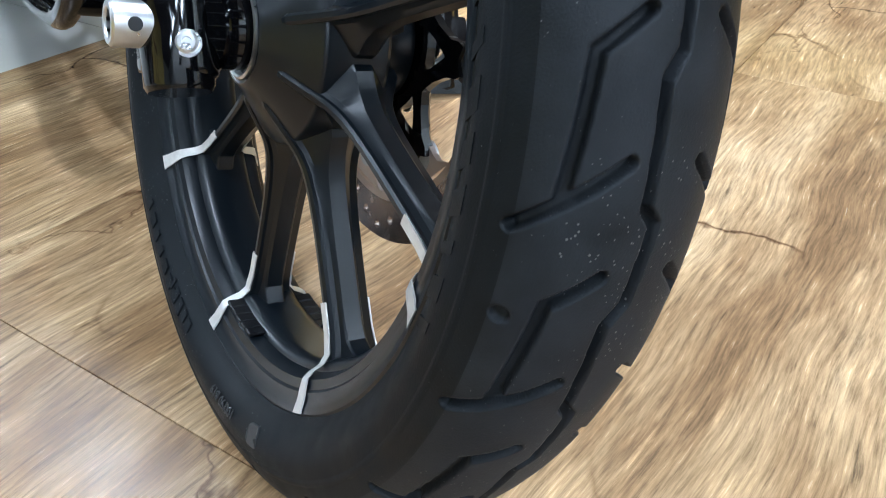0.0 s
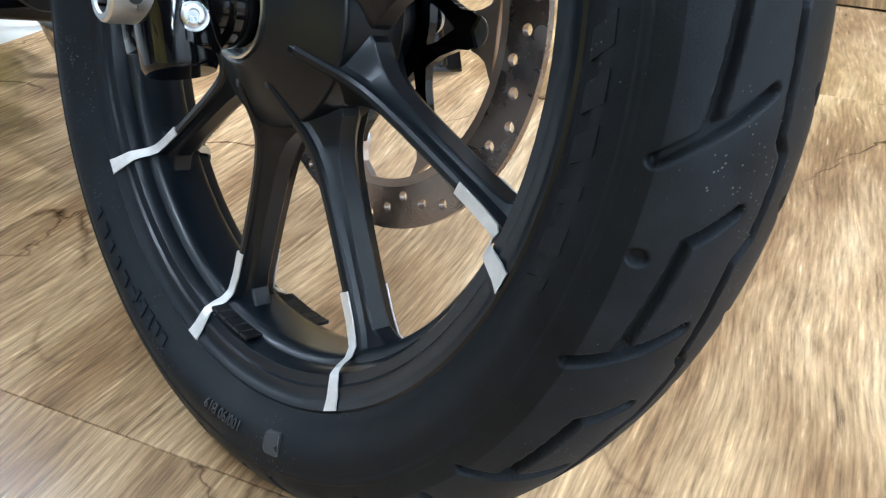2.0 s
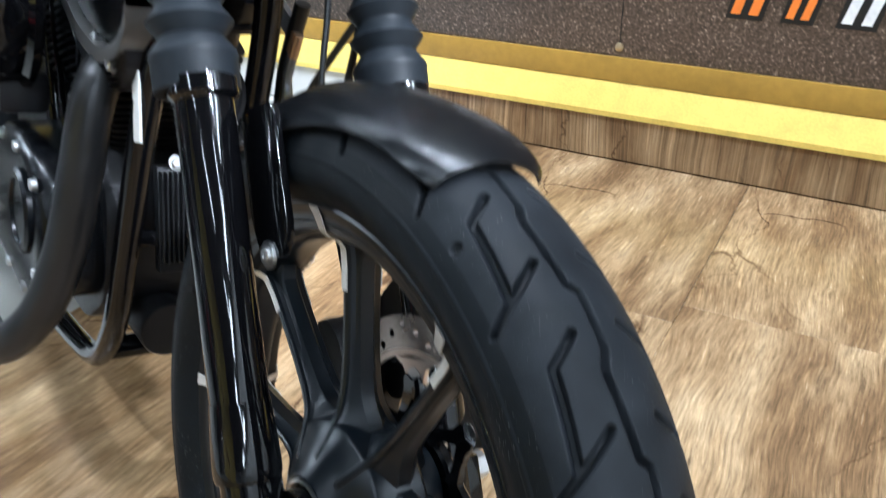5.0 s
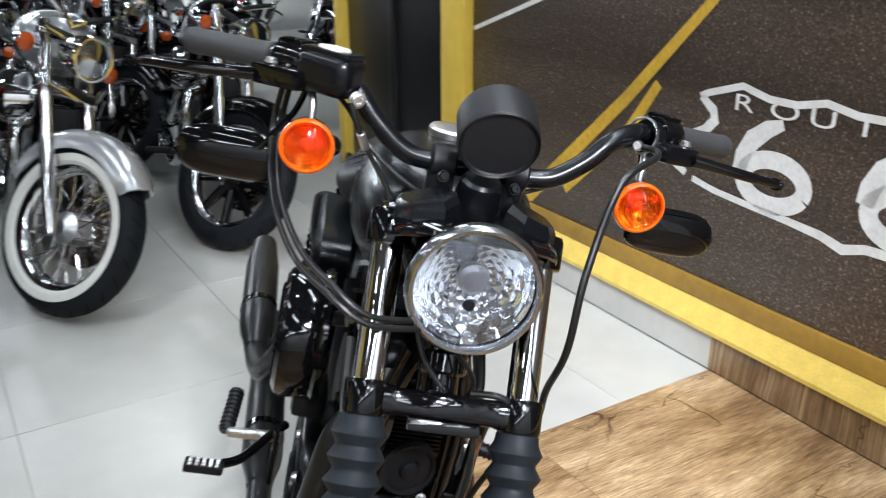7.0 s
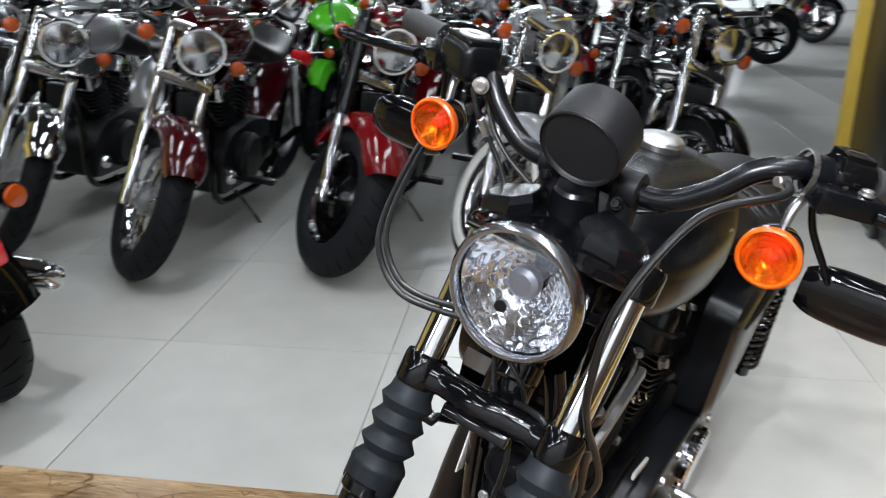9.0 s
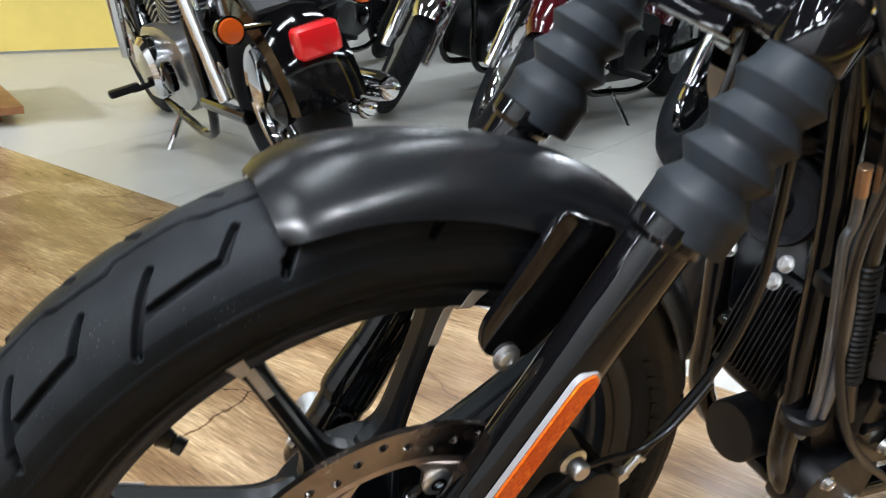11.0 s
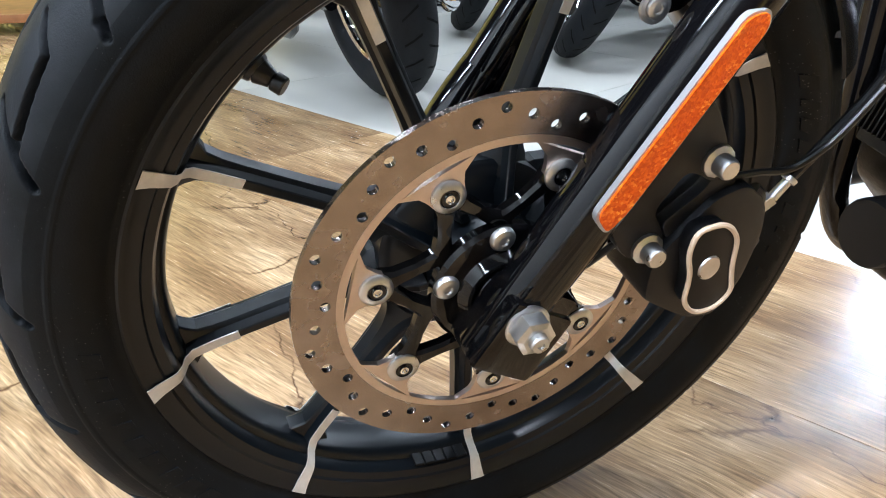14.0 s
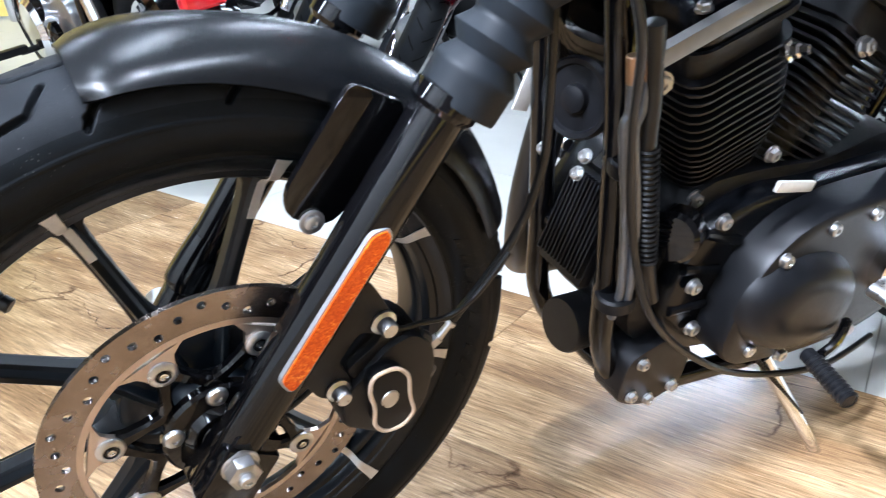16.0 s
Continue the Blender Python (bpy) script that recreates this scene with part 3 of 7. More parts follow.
def seg_dist(u, v, a, b):
    ax, ay, bx, by = *a, *b
    dx, dy = bx - ax, by - ay
    t = np.clip(((u - ax) * dx + (v - ay) * dy) / (dx * dx + dy * dy), 0, 1)
    return np.hypot(u - ax - t * dx, v - ay - t * dy)


def tyre(name, parent, center, rc, rt, bead_r, bead_x, tread=True, nu=2160, label=""):
    """A tyre of section radius rt about a circle of radius rc, with moulded grooves."""
    al = np.concatenate([np.linspace(-108, -76, 9)[:-1], np.linspace(-76, 76, 181 if tread else 25), np.linspace(76, 108, 9)[1:]])
    th = np.arange(nu) * 360.0 / nu
    T, A = np.meshgrid(th, al, indexing="ij")
    # squarish section: wider than it is high
    rad = ((np.abs(np.sin(np.radians(A))) / (rt * 1.09)) ** 2.4 + (np.abs(np.cos(np.radians(A))) / rt) ** 2.4) ** (-1 / 2.4)
    rad += 0.0007 * (np.abs(np.abs(A) - 73) < 1.6)
    if tread:
        period = 18.0
        U = (T % period) * math.pi / 180 * (rc + rt)
        per = period * math.pi / 180 * (rc + rt)
        V = np.abs(A) * math.pi / 180 * rt
        k = lambda a, b: (a * math.pi / 180 * (rc + rt), b * math.pi / 180 * rt)
        d = np.full(T.shape, 9.0)
        lines = [[(1.8, 61), (4.1, 45), (7.4, 20)], [(4.1, 45), (14.4, 39.5), (17.1, 20)]]
        for ln in lines:
            for a, b in zip(ln, ln[1:]):
                for o in (-period, 0, period):
                    d = np.minimum(d, seg_dist(U, V, k(a[0] + o, a[1]), k(b[0] + o, b[1])))
        Vs = A * math.pi / 180 * rt
        zig = [(-5.2, 9.3), (-3.3, 2.3), (3.0, 0.0), (4.1, 7.0), (12.8, 9.3)]
        for a, b in zip(zig, zig[1:]):
            for o in (0, period):
                d = np.minimum(d, seg_dist(U, Vs, k(a[0] + o, a[1]), k(b[0] + o, b[1])))
        T54 = (T - np.where(A > 0, -5.4, 2.4) + 18) % 36 - 18
        hole = np.hypot(T54 * math.pi / 180 * (rc + rt), (np.abs(A) - 55.5) * math.pi / 180 * rt)
        cutd = np.clip((0.0033 - d) / 0.0015, 0, 1)
        rad -= 0.0075 * cutd * cutd * (3 - 2 * cutd)
        rad -= 0.004 * np.clip((0.0042 - hole) / 0.001, 0, 1)
    t, a = np.radians(T), np.radians(A)
    R = rc + rad * np.cos(a)
    X = rad * np.sin(a) * (1 - 0.25 * np.clip((np.abs(A) - 84) / 24, 0, 1) ** 1.5) + (0.0012 if tread else 0)
    co = np.stack([X, R * np.cos(t), R * np.sin(t)], -1)
    lead = np.stack([np.stack([np.full(nu, -bx), br * np.cos(np.radians(th)), br * np.sin(np.radians(th))], -1) for br, bx in ((bead_r - 0.004, bead_x - 0.006), (bead_r, bead_x))], 1)
    tail = lead[:, ::-1] * np.array([-1, 1, 1])
    co = np.concatenate([lead, co, tail], 1) + np.array(center)
    # the tread is pressed flat where it stands on the floor
    up = np.array(BIKE.to_3x3().row[2])
    h = co @ up + BIKE.translation.z
    co += np.clip(-0.0042 - h, 0, 0.02)[..., None] * up
    return grid_mesh(name, co.reshape(-1, 3), nu, co.shape[1], RUBBER, parent, label)


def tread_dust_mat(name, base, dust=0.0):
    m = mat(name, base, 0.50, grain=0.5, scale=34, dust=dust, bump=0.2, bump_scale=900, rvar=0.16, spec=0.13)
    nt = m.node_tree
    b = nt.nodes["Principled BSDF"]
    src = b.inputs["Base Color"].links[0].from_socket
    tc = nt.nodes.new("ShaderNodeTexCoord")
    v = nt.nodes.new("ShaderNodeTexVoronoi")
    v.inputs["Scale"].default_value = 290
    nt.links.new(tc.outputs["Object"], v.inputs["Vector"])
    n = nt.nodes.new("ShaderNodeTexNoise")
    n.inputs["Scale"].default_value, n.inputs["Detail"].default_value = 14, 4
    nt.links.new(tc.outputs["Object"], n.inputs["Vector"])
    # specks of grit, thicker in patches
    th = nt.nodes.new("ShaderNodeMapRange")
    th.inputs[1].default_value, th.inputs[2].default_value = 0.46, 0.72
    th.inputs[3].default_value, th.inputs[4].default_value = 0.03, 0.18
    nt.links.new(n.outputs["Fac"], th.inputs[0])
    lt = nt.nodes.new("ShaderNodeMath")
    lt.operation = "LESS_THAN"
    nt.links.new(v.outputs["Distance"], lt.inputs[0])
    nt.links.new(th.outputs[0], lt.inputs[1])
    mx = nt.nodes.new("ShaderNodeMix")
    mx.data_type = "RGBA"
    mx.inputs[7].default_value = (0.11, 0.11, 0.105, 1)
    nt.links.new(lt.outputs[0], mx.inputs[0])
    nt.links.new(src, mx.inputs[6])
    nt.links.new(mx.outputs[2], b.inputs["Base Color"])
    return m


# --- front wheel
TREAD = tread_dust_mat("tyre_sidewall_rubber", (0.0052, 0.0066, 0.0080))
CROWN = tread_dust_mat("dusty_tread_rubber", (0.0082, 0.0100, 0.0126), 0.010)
bm = bmesh.new()
lathe(bm, [(1e-4, 0.046), (0.0325, 0.046), (0.0330, 0.0525), (0.0350, 0.0535), (0.0370, 0.0525), (0.0385, 0.0500), (0.060, 0.0362), (0.0745, 0.0270), (0.0760, 0.0252), (0.0765, 0.0230), (0.0765, -0.0180), (0.0740, -0.0215), (0.066, -0.0260), (0.044, -0.035), (0.043, -0.058), (0.03, -0.06), (1e-4, -0.06)], AXLE, "x", 72)
wheel = part("front_wheel", bm, RIM, bike, "satin black nine-spoke cast wheel with silver rim tapes")
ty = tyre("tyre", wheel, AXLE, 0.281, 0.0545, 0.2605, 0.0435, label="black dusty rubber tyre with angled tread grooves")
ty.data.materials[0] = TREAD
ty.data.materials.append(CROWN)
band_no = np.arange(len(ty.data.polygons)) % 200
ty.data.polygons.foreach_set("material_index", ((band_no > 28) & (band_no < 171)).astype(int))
bm = bmesh.new()
rp = [(0.2605, 0.0405), (0.2603, 0.0432), (0.2585, 0.0440), (0.2545, 0.0420), (0.2515, 0.0395), (0.2455, 0.0385), (0.2440, 0.0365), (0.2375, 0.0345), (0.2350, 0.0300), (0.2340, 0.0235), (0.2308, 0.0220), (0.2282, 0.0190), (0.2268, 0.0135), (0.2264, 0.0)]
lathe(bm, rp + [(r, -x) for r, x in rp[-2::-1]] + [(0.25, -0.03), (0.232, -0.01), (0.232, 0.01), (0.25, 0.03)], AXLE, "x", 160, closed=True)
part("rim", bm, RIM, wheel)
bm = bmesh.new()
lathe(bm, [(0.0325, 0.0470), (0.0325, 0.0545), (0.0310, 0.0552), (0.0295, 0.0540), (0.0292, 0.0490)], AXLE, "x", 48)
part("bearing_ring", bm, STEEL, wheel, "bare metal bearing ring")
bm = bmesh.new()
lathe(bm, [(0.0292, 0.0492), (0.0255, 0.0512), (0.0235, 0.0505), (0.0215, 0.0520), (0.0262, 0.0535), (0.0268, 0.0560), (0.0268, 0.0680), (0.0255, 0.0690), (0.0225, 0.0690), (0.0222, 0.082)], AXLE, "x", 44)
part("axle_spacer", bm, GLOSS, wheel, "black bearing seal and spacer")
TH0 = 23.0


def spoke_ring(r, t, x, a):
    """A spoke's section: a narrow ridge on each face, a sloping flank, and a wider web in the middle."""
    er, et = Vector((0, math.cos(radians(a)), math.sin(radians(a)))), Vector((0, -math.sin(radians(a)), math.cos(radians(a))))
    rw, xb, xw = 0.0035, max(0.0085, x - 0.0075), min(0.0062, x * 0.42)
    side = [(rw - 0.0019, x), (rw, x - 0.0017), (rw + 0.0003, x - 0.0042), (rw + 0.0022, xb), (t - 0.0012, xw + 0.0016), (t, xw), (t, -xw), (t - 0.0012, -xw - 0.0016), (rw + 0.0022, -xb), (rw + 0.0008, 0.0032 - x), (rw, 0.0009 - x), (rw - 0.0010, -x)]
    half = side + [(-p, q) for p, q in side[::-1]]
    return [AXLE + er * r + et * q[0] + Vector((q[1], 0, 0)) for q in half]


for k in range(9):
    a = TH0 + 40 * k
    bm = bmesh.new()
    rings(bm, [spoke_ring(r, t, x, a) for r, t, x in ((0.046, 0.0120, 0.0440), (0.050, 0.0135, 0.0432), (0.053, 0.0150, 0.0428), (0.066, 0.0210, 0.0352), (0.073, 0.0245, 0.0308), (0.078, 0.0230, 0.0279), (0.0825, 0.0196, 0.0254), (0.0865, 0.0168, 0.0236), (0.0905, 0.0146, 0.0222), (0.095, 0.0130, 0.0209), (0.102, 0.0106, 0.0195), (0.114, 0.0093, 0.0181), (0.135, 0.0087, 0.0170), (0.16, 0.0085, 0.0166), (0.188, 0.0086, 0.0165), (0.204, 0.0091, 0.0166), (0.2155, 0.0110, 0.0170), (0.2217, 0.0158, 0.0178), (0.2258, 0.0205, 0.0186), (0.2296, 0.0262, 0.0192))])
    part("spoke", bm, RIM, wheel, angle=16)
    for s in (1, -1):
        bm = bmesh.new()
        et = Vector((0, -math.sin(radians(a)), math.cos(radians(a))))
        path = [(0.0171, 0.188), (0.0173, 0.208), (0.0188, 0.2232), (0.0236, 0.2290), (0.0315, 0.2325), (0.0366, 0.2365), (0.0392, 0.2430), (0.0416, 0.2500), (0.0447, 0.2560), (0.0455, 0.2580)]
        w = 0.0037
        lo = []
        for i, (x, r) in enumerate(path):
            ww = w if i < 5 else w + 0.0006 * (i - 4)
            p, q = wz(s * x, r, a), wz(s * (x - 0.0012), r - 0.0002, a)
            lo.append([p + et * ww, p - et * ww, q - et * ww, q + et * ww])
        rings(bm, lo)
        part("rim_tape", bm, STICKER, wheel, "thin silver tape strip")
# valve, balance weight, moulded marks
bm = bmesh.new()
cyl(bm, wz(-0.004, 0.2300, 42.8), wz(-0.010, 0.220, 43.0), 0.0125, 0.0098, bev=0.001)
cyl(bm, wz(-0.010, 0.220, 43.0), wz(-0.0165, 0.2115, 43.6), 0.0086, 0.0058, bev=0.001)
cyl(bm, wz(-0.0165, 0.2115, 43.6), wz(-0.0215, 0.2050, 44.2), 0.0064, bev=0.001)
part("valve_stem", bm, CABLE, wheel)
for x, a0, n in ((0.0285, -95, 5), (-0.0285, -94, 5)):
    for i in range(n):
        bm = bmesh.new()
        box(bm, (0, 0, 0), (0.014, 0.0098, 0.0032), 0.0008, seg=1)
        bmesh.ops.transform(bm, matrix=Matrix.Translation(wz(x, 0.2318, a0 + i * 2.6)) @ Matrix.Rotation(radians(a0 + i * 2.6 + 90), 4, "X"), verts=bm.verts)
        part("balance_weight", bm, PLASTIC, wheel)
# raised bars on the sidewall in place of its lettering
rng = random.Random(4)
for a0, n, step, hgt, rr, mir in ((-12, 11, 4.4, 0.012, 0.281, 1), (128, 9, 4.2, 0.011, 0.281, 1), (-130, 8, 3.4, 0.006, 0.279, 1), (-112, 5, 2.6, 0.006, 0.276, 1), (150, 10, 4.4, 0.012, 0.281, -1), (-40, 9, 4.4, 0.011, 0.281, -1)):
    bm = bmesh.new()
    for i in range(n):
        a = a0 + i * step
        w = step * 0.3 * rng.choice((0.5, 1, 1))
        lo = []
        for da in (-w, w):
            lo.append([wz(0.0012 + mir * (0.0594 * (1 - (abs(r - 0.281) / 0.0545) ** 2.4) ** (1 / 2.4) * (1 - 0.25 * max(0, (0.2835 - r) / 0.022) ** 1.5) + dx), r, a + da + (r - rr) * 120) for r, dx in ((rr - hgt * 0.6, -0.001), (rr - hgt * 0.6, 0.0004), (rr + hgt * 0.5, 0.0004), (rr + hgt * 0.5, -0.001))])
        rings(bm, lo)
    part("sidewall_marking", bm, TREAD, wheel, smooth=False)

# the moulded size marking
def sidewall(r):
    return 0.0012 + 0.0594 * (1 - (abs(r - 0.281) / 0.0545) ** 2.4) ** (1 / 2.4) * (1 - 0.25 * max(0, (0.2835 - r) / 0.022) ** 1.5)


cv = bpy.data.curves.new("marking", "FONT")
cv.body, cv.size, cv.extrude = "100/90 B19", 0.0105, 0.0004
tmp = new("marking", cv)
me = bpy.data.meshes.new_from_object(tmp.evaluated_get(bpy.context.evaluated_depsgraph_get()))
bpy.data.objects.remove(tmp)
bm = bmesh.new()
bm.from_mesh(me)
for v in bm.verts:
    r = 0.2765 + v.co.y
    v.co = wz(sidewall(r) + 0.0003 + v.co.z, r, -76.0 - math.degrees(v.co.x / 0.28))
part("size_marking", bm, mat("raised_rubber_letters", (0.022, 0.024, 0.026), 0.5, grain=0.2), wheel, "moulded tyre size lettering", smooth=False)
bm = bmesh.new()
pl = rounded([(-0.009, -0.0075), (0.009, -0.0075), (0.009, 0.0075), (-0.009, 0.0075)], 0.004, 4)
rings(bm, [[wz(sidewall(0.281 + q) + h, 0.281 + q, -68 + math.degrees(p / 0.281)) for p, q in pl] for h in (-0.001, 0.0005)])
part("sidewall_badge", bm, bpy.data.materials["raised_rubber_letters"], wheel, smooth=False)

# --- brake disc
DX = -0.066


def disc_plate(x, half, ro, ri, holes):
    """A flat ring with round holes."""
    cv = bpy.data.curves.new("disc", "CURVE")
    cv.dimensions, cv.fill_mode, cv.extrude = "2D", "BOTH", half
    rims = [(0, 0, ro, 160), (0, 0, ri, 140)] + [(hr * math.cos(radians(ha)), hr * math.sin(radians(ha)), 0.0040, 18) for ha, hr in holes]
    for cx, cy, r, n in rims:
        sp = cv.splines.new("POLY")
        sp.points.add(n - 1)
        sp.use_cyclic_u = True
        for i in range(n):
            t = 2 * math.pi * i / n
            sp.points[i].co = (cx + r * math.cos(t), cy + r * math.sin(t), 0, 1)
    tmp = new("disc", cv)
    me = bpy.data.meshes.new_from_object(tmp.evaluated_get(bpy.context.evaluated_depsgraph_get()))
    bpy.data.objects.remove(tmp)
    bm = bmesh.new()
    bm.from_mesh(me)
    bmesh.ops.remove_doubles(bm, verts=bm.verts, dist=1e-6)
    for v in bm.verts:
        v.co = AXLE + Vector((x + v.co.z, v.co.x, v.co.y))
    return bm


cyc = (0.1445, 0.138, 0.130, 0.1375)
holes = [(17.7 - i * 360 / 44, cyc[i % 4]) for i in range(44)]
bm = disc_plate(DX, 0.0025, 0.1535, 0.1225, holes)
disc = part("brake_disc", bm, BRUSHED, wheel, "drilled bare steel brake disc", angle=25)
bm = bmesh.new()
lathe(bm, [(0.1165, -0.0024), (0.1224, -0.0024), (0.1224, 0.0024), (0.1165, 0.0024)], (DX, 0, 0.331), "x", 120, closed=True)
part("disc_inner_ring", bm, TANSTEEL, disc)
BUT = [58.6 - i * 360 / 7 for i in range(7)]
for a in BUT:
    bm = bmesh.new()
    lo = []
    for r, w in ((0.1175, 15.5), (0.112, 12.5), (0.107, 9.5), (0.1, 8.2), (0.093, 7.6), (0.088, 5.0), (0.0865, 2.5)):
        lo.append([wz(DX - 0.0024, r, a - w), wz(DX - 0.0024, r, a + w), wz(DX + 0.0024, r, a + w), wz(DX + 0.0024, r, a - w)])
    rings(bm, lo)
    part("disc_lug", bm, TANSTEEL, disc, smooth=False)
    bm = bmesh.new()
    lathe(bm, [(1e-5, -0.004), (0.0035, -0.004), (0.004, -0.0055), (0.0065, -0.0055), (0.0095, -0.0048), (0.0105, -0.003), (0.0105, 0.003), (1e-5, 0.003)], wz(DX, 0.0955, a), "x", 22)
    lathe(bm, [(0.006, -0.0056), (0.0075, -0.0068), (0.0105, -0.0062), (0.0125, -0.0045), (0.0125, -0.002)], wz(DX, 0.0955, a), "x", 26)
    part("disc_button", bm, STEEL, disc)
    bm = bmesh.new()
    lathe(bm, [(0.0068, -0.0060), (0.0060, -0.0052), (0.0045, -0.0050), (1e-5, -0.0050)], wz(DX - 0.0006, 0.0955, a), "x", 22)
    part("button_recess", bm, GLOSS, disc)
    bm = bmesh.new()
    lathe(bm, [(0.0040, -0.0052), (0.0034, -0.0072), (0.0022, -0.0074), (0.0018, -0.0062), (1e-5, -0.0062)], wz(DX, 0.0955, a), "x", 18)
    part("button_rivet", bm, CHROME, disc)
    bm = bmesh.new()
    lo = []
    # two struts spread from each button to the ring, so that neighbours close a window
    for sg in (1, -1):
        p, q = wz(DX + 0.002, 0.094, a), wz(DX + 0.003, 0.054, a + sg * 27)
        d = (q - p).normalized()
        et, ex = d.cross(Vector((1, 0, 0))), Vector((1, 0, 0))
        lo = []
        for k, w in ((0.0, 0.011), (0.12, 0.0105), (0.28, 0.0065), (0.6, 0.005), (0.85, 0.0065), (1.0, 0.010)):
            c = p.lerp(q, k)
            lo.append([c + et * w * 0.6 - ex * 0.0052, c - et * w * 0.6 - ex * 0.0052, c - et * w - ex * 0.0025, c - et * w + ex * 0.004, c + et * w + ex * 0.004, c + et * w - ex * 0.0025])
        rings(bm, lo)
    part("disc_carrier_arm", bm, GLOSS, disc)
bm = bmesh.new()
lathe(bm, [(1e-4, -0.016), (0.0215, -0.016), (0.0225, -0.0145), (0.0225, -0.010), (0.026, -0.010), (0.0265, -0.0155), (0.0295, -0.0155), (0.031, -0.013), (0.0345, -0.008), (0.050, -0.0062), (0.053, -0.003), (0.053, 0.004), (0.022, 0.006)], (DX, 0, 0.331), "x", 48)
part("disc_carrier", bm, GLOSS, disc)
for i in range(5):
    bm = bmesh.new()
    lathe(bm, [(0.0098, 0.0), (0.0098, 0.0016), (0.0082, 0.0042), (0.0050, 0.0054), (0.0034, 0.0054), (0.0030, 0.0036), (1e-5, 0.0036)], wz(DX - 0.006, 0.0445, 77.5 - 72 * i + 5), (-1, 0, 0), 24)
    part("disc_bolt", bm, STEEL, disc, "domed steel bolt")

# --- fork
for s in (1, -1):
    x = s * FX
    bm = bmesh.new()
    lathe(bm, [(1e-5, -0.048), (0.020, -0.048), (0.0222, -0.044), (0.0228, 0.02), (0.0235, 0.06), (0.0238, 0.15), (0.0240, 0.340), (0.0285, 0.345), (0.0285, 0.358), (0.02, 0.362)], fk(0, x, 0.010), FU, 40)
    leg = part("fork_leg", bm, GLOSS, bike, "gloss black lower fork leg")
    bm = bmesh.new()
    R = Matrix(((1, 0, 0), (0, FV.y, FU.y), (0, FV.z, FU.z))).to_4x4()
    if s > 0:
        # a round foot below a stepped collar, with a split clamp behind the axle
        lathe(bm, [(1e-5, -0.040), (0.0195, -0.040), (0.0222, -0.0375), (0.0232, -0.034), (0.0232, 0.036), (0.0200, 0.040)], fk(0, x - 0.003, 0.010), FU, 40)
        box(bm, fk(-0.010, x + 0.003, -0.012), (0.030, 0.026, 0.036), 0.006, R)
        box(bm, fk(-0.018, x + 0.010, -0.014), (0.016, 0.016, 0.026), 0.003, R)
    else:
        box(bm, fk(-0.020, x - 0.001, 0.004), (0.045, 0.054, 0.060), 0.004, R)
        box(bm, fk(0.012, x - 0.002, 0.004), (0.036, 0.046, 0.024), 0.005, R)
    part("axle_clamp", bm, GLOSS, leg)
    if s > 0:
        bm = bmesh.new()
        lathe(bm, [(0.0236, 0.037), (0.0262, 0.038), (0.0272, 0.042), (0.0272, 0.052), (0.0262, 0.075), (0.0242, 0.10)], fk(0, x, 0.010), FU, 40)
        part("foot_collar", bm, GLOSS, leg)
    if s < 0:
        bm = bmesh.new()
        an = AXLE + Vector((-0.1115, 0.001, 0.002))
        lathe(bm, [(1e-5, -0.0235), (0.0110, -0.0235), (0.0150, -0.0215), (0.0150, -0.009), (1e-5, -0.009)], an, "x", 6)
        lathe(bm, [(1e-5, -0.0095), (0.0160, -0.0095), (0.0170, -0.0085), (0.0170, -0.006), (1e-5, -0.006)], an, "x", 32)
        lathe(bm, [(1e-5, -0.0275), (0.0025, -0.0275), (0.0030, -0.0290), (0.0062, -0.0290), (0.0072, -0.0275), (0.0074, -0.02), (1e-5, -0.02)], an, "x", 20)
        part("axle_nut", bm, STEEL, leg, "zinc axle nut", angle=20)
        # reflector on the outer face
        bm = bmesh.new()
        rx = x - 0.0245
        flat = rounded([(0.078, 0.008), (0.086, 0.0265), (0.236, 0.0250), (0.246, 0.012), (0.238, 0.0035), (0.098, 0.0035)], 0.007, 4)
        out = [fk(p, rx, q) for p, q in flat]
        mid = sum(out, Vector()) / len(out)
        rings(bm, [[p + Vector((0.004, 0, 0)) for p in out], [p + Vector((-0.001, 0, 0)) for p in out]])
        refl = part("reflector", bm, mat("grey_reflector_frame", (0.36, 0.36, 0.37), 0.35, 0.5, grain=0.15), leg, "amber reflector in a pale edge", smooth=False)
        bm = bmesh.new()
        inn = [fk(0.162 + (p - 0.162) * 0.975, rx, 0.0148 + (q - 0.0148) * 0.84) for p, q in flat]
        rings(bm, [[p + Vector((-0.0005, 0, 0)) for p in inn], [p + Vector((-0.0025, 0, 0)) for p in inn]])
        part("reflector_lens", bm, AMBER, refl, "amber prismatic lens", smooth=False)
    else:
        bm = bmesh.new()
        ax0 = AXLE + Vector((0.0925, 0, 0))
        lathe(bm, [(0.0090, 0.043), (0.0090, 0.022), (1e-5, 0.022)], ax0, "x", 24)
        lathe(bm, [(0.0090, 0.043), (0.0098, 0.0445), (0.0130, 0.0445), (0.0144, 0.0430), (0.0148, 0.040), (0.0148, 0.016), (1e-5, 0.016)], ax0, "x", 40)
        part("axle_head", bm, STEEL, leg, "hollow zinc axle end")
        # no hole is drilled: flat black discs give the shade inside it
        for k in (1, -1):
            e_ = (Vector((0, 0.86, 0.22 * k)) if k > 0 else Vector((0, -0.6, -0.9))).normalized()
            bm = bmesh.new()
            lathe(bm, [(1e-5, 0.0151), (0.0044, 0.0151), (0.0046, 0.0144)], ax0 + Vector((0.031, 0, 0)), e_, 20)
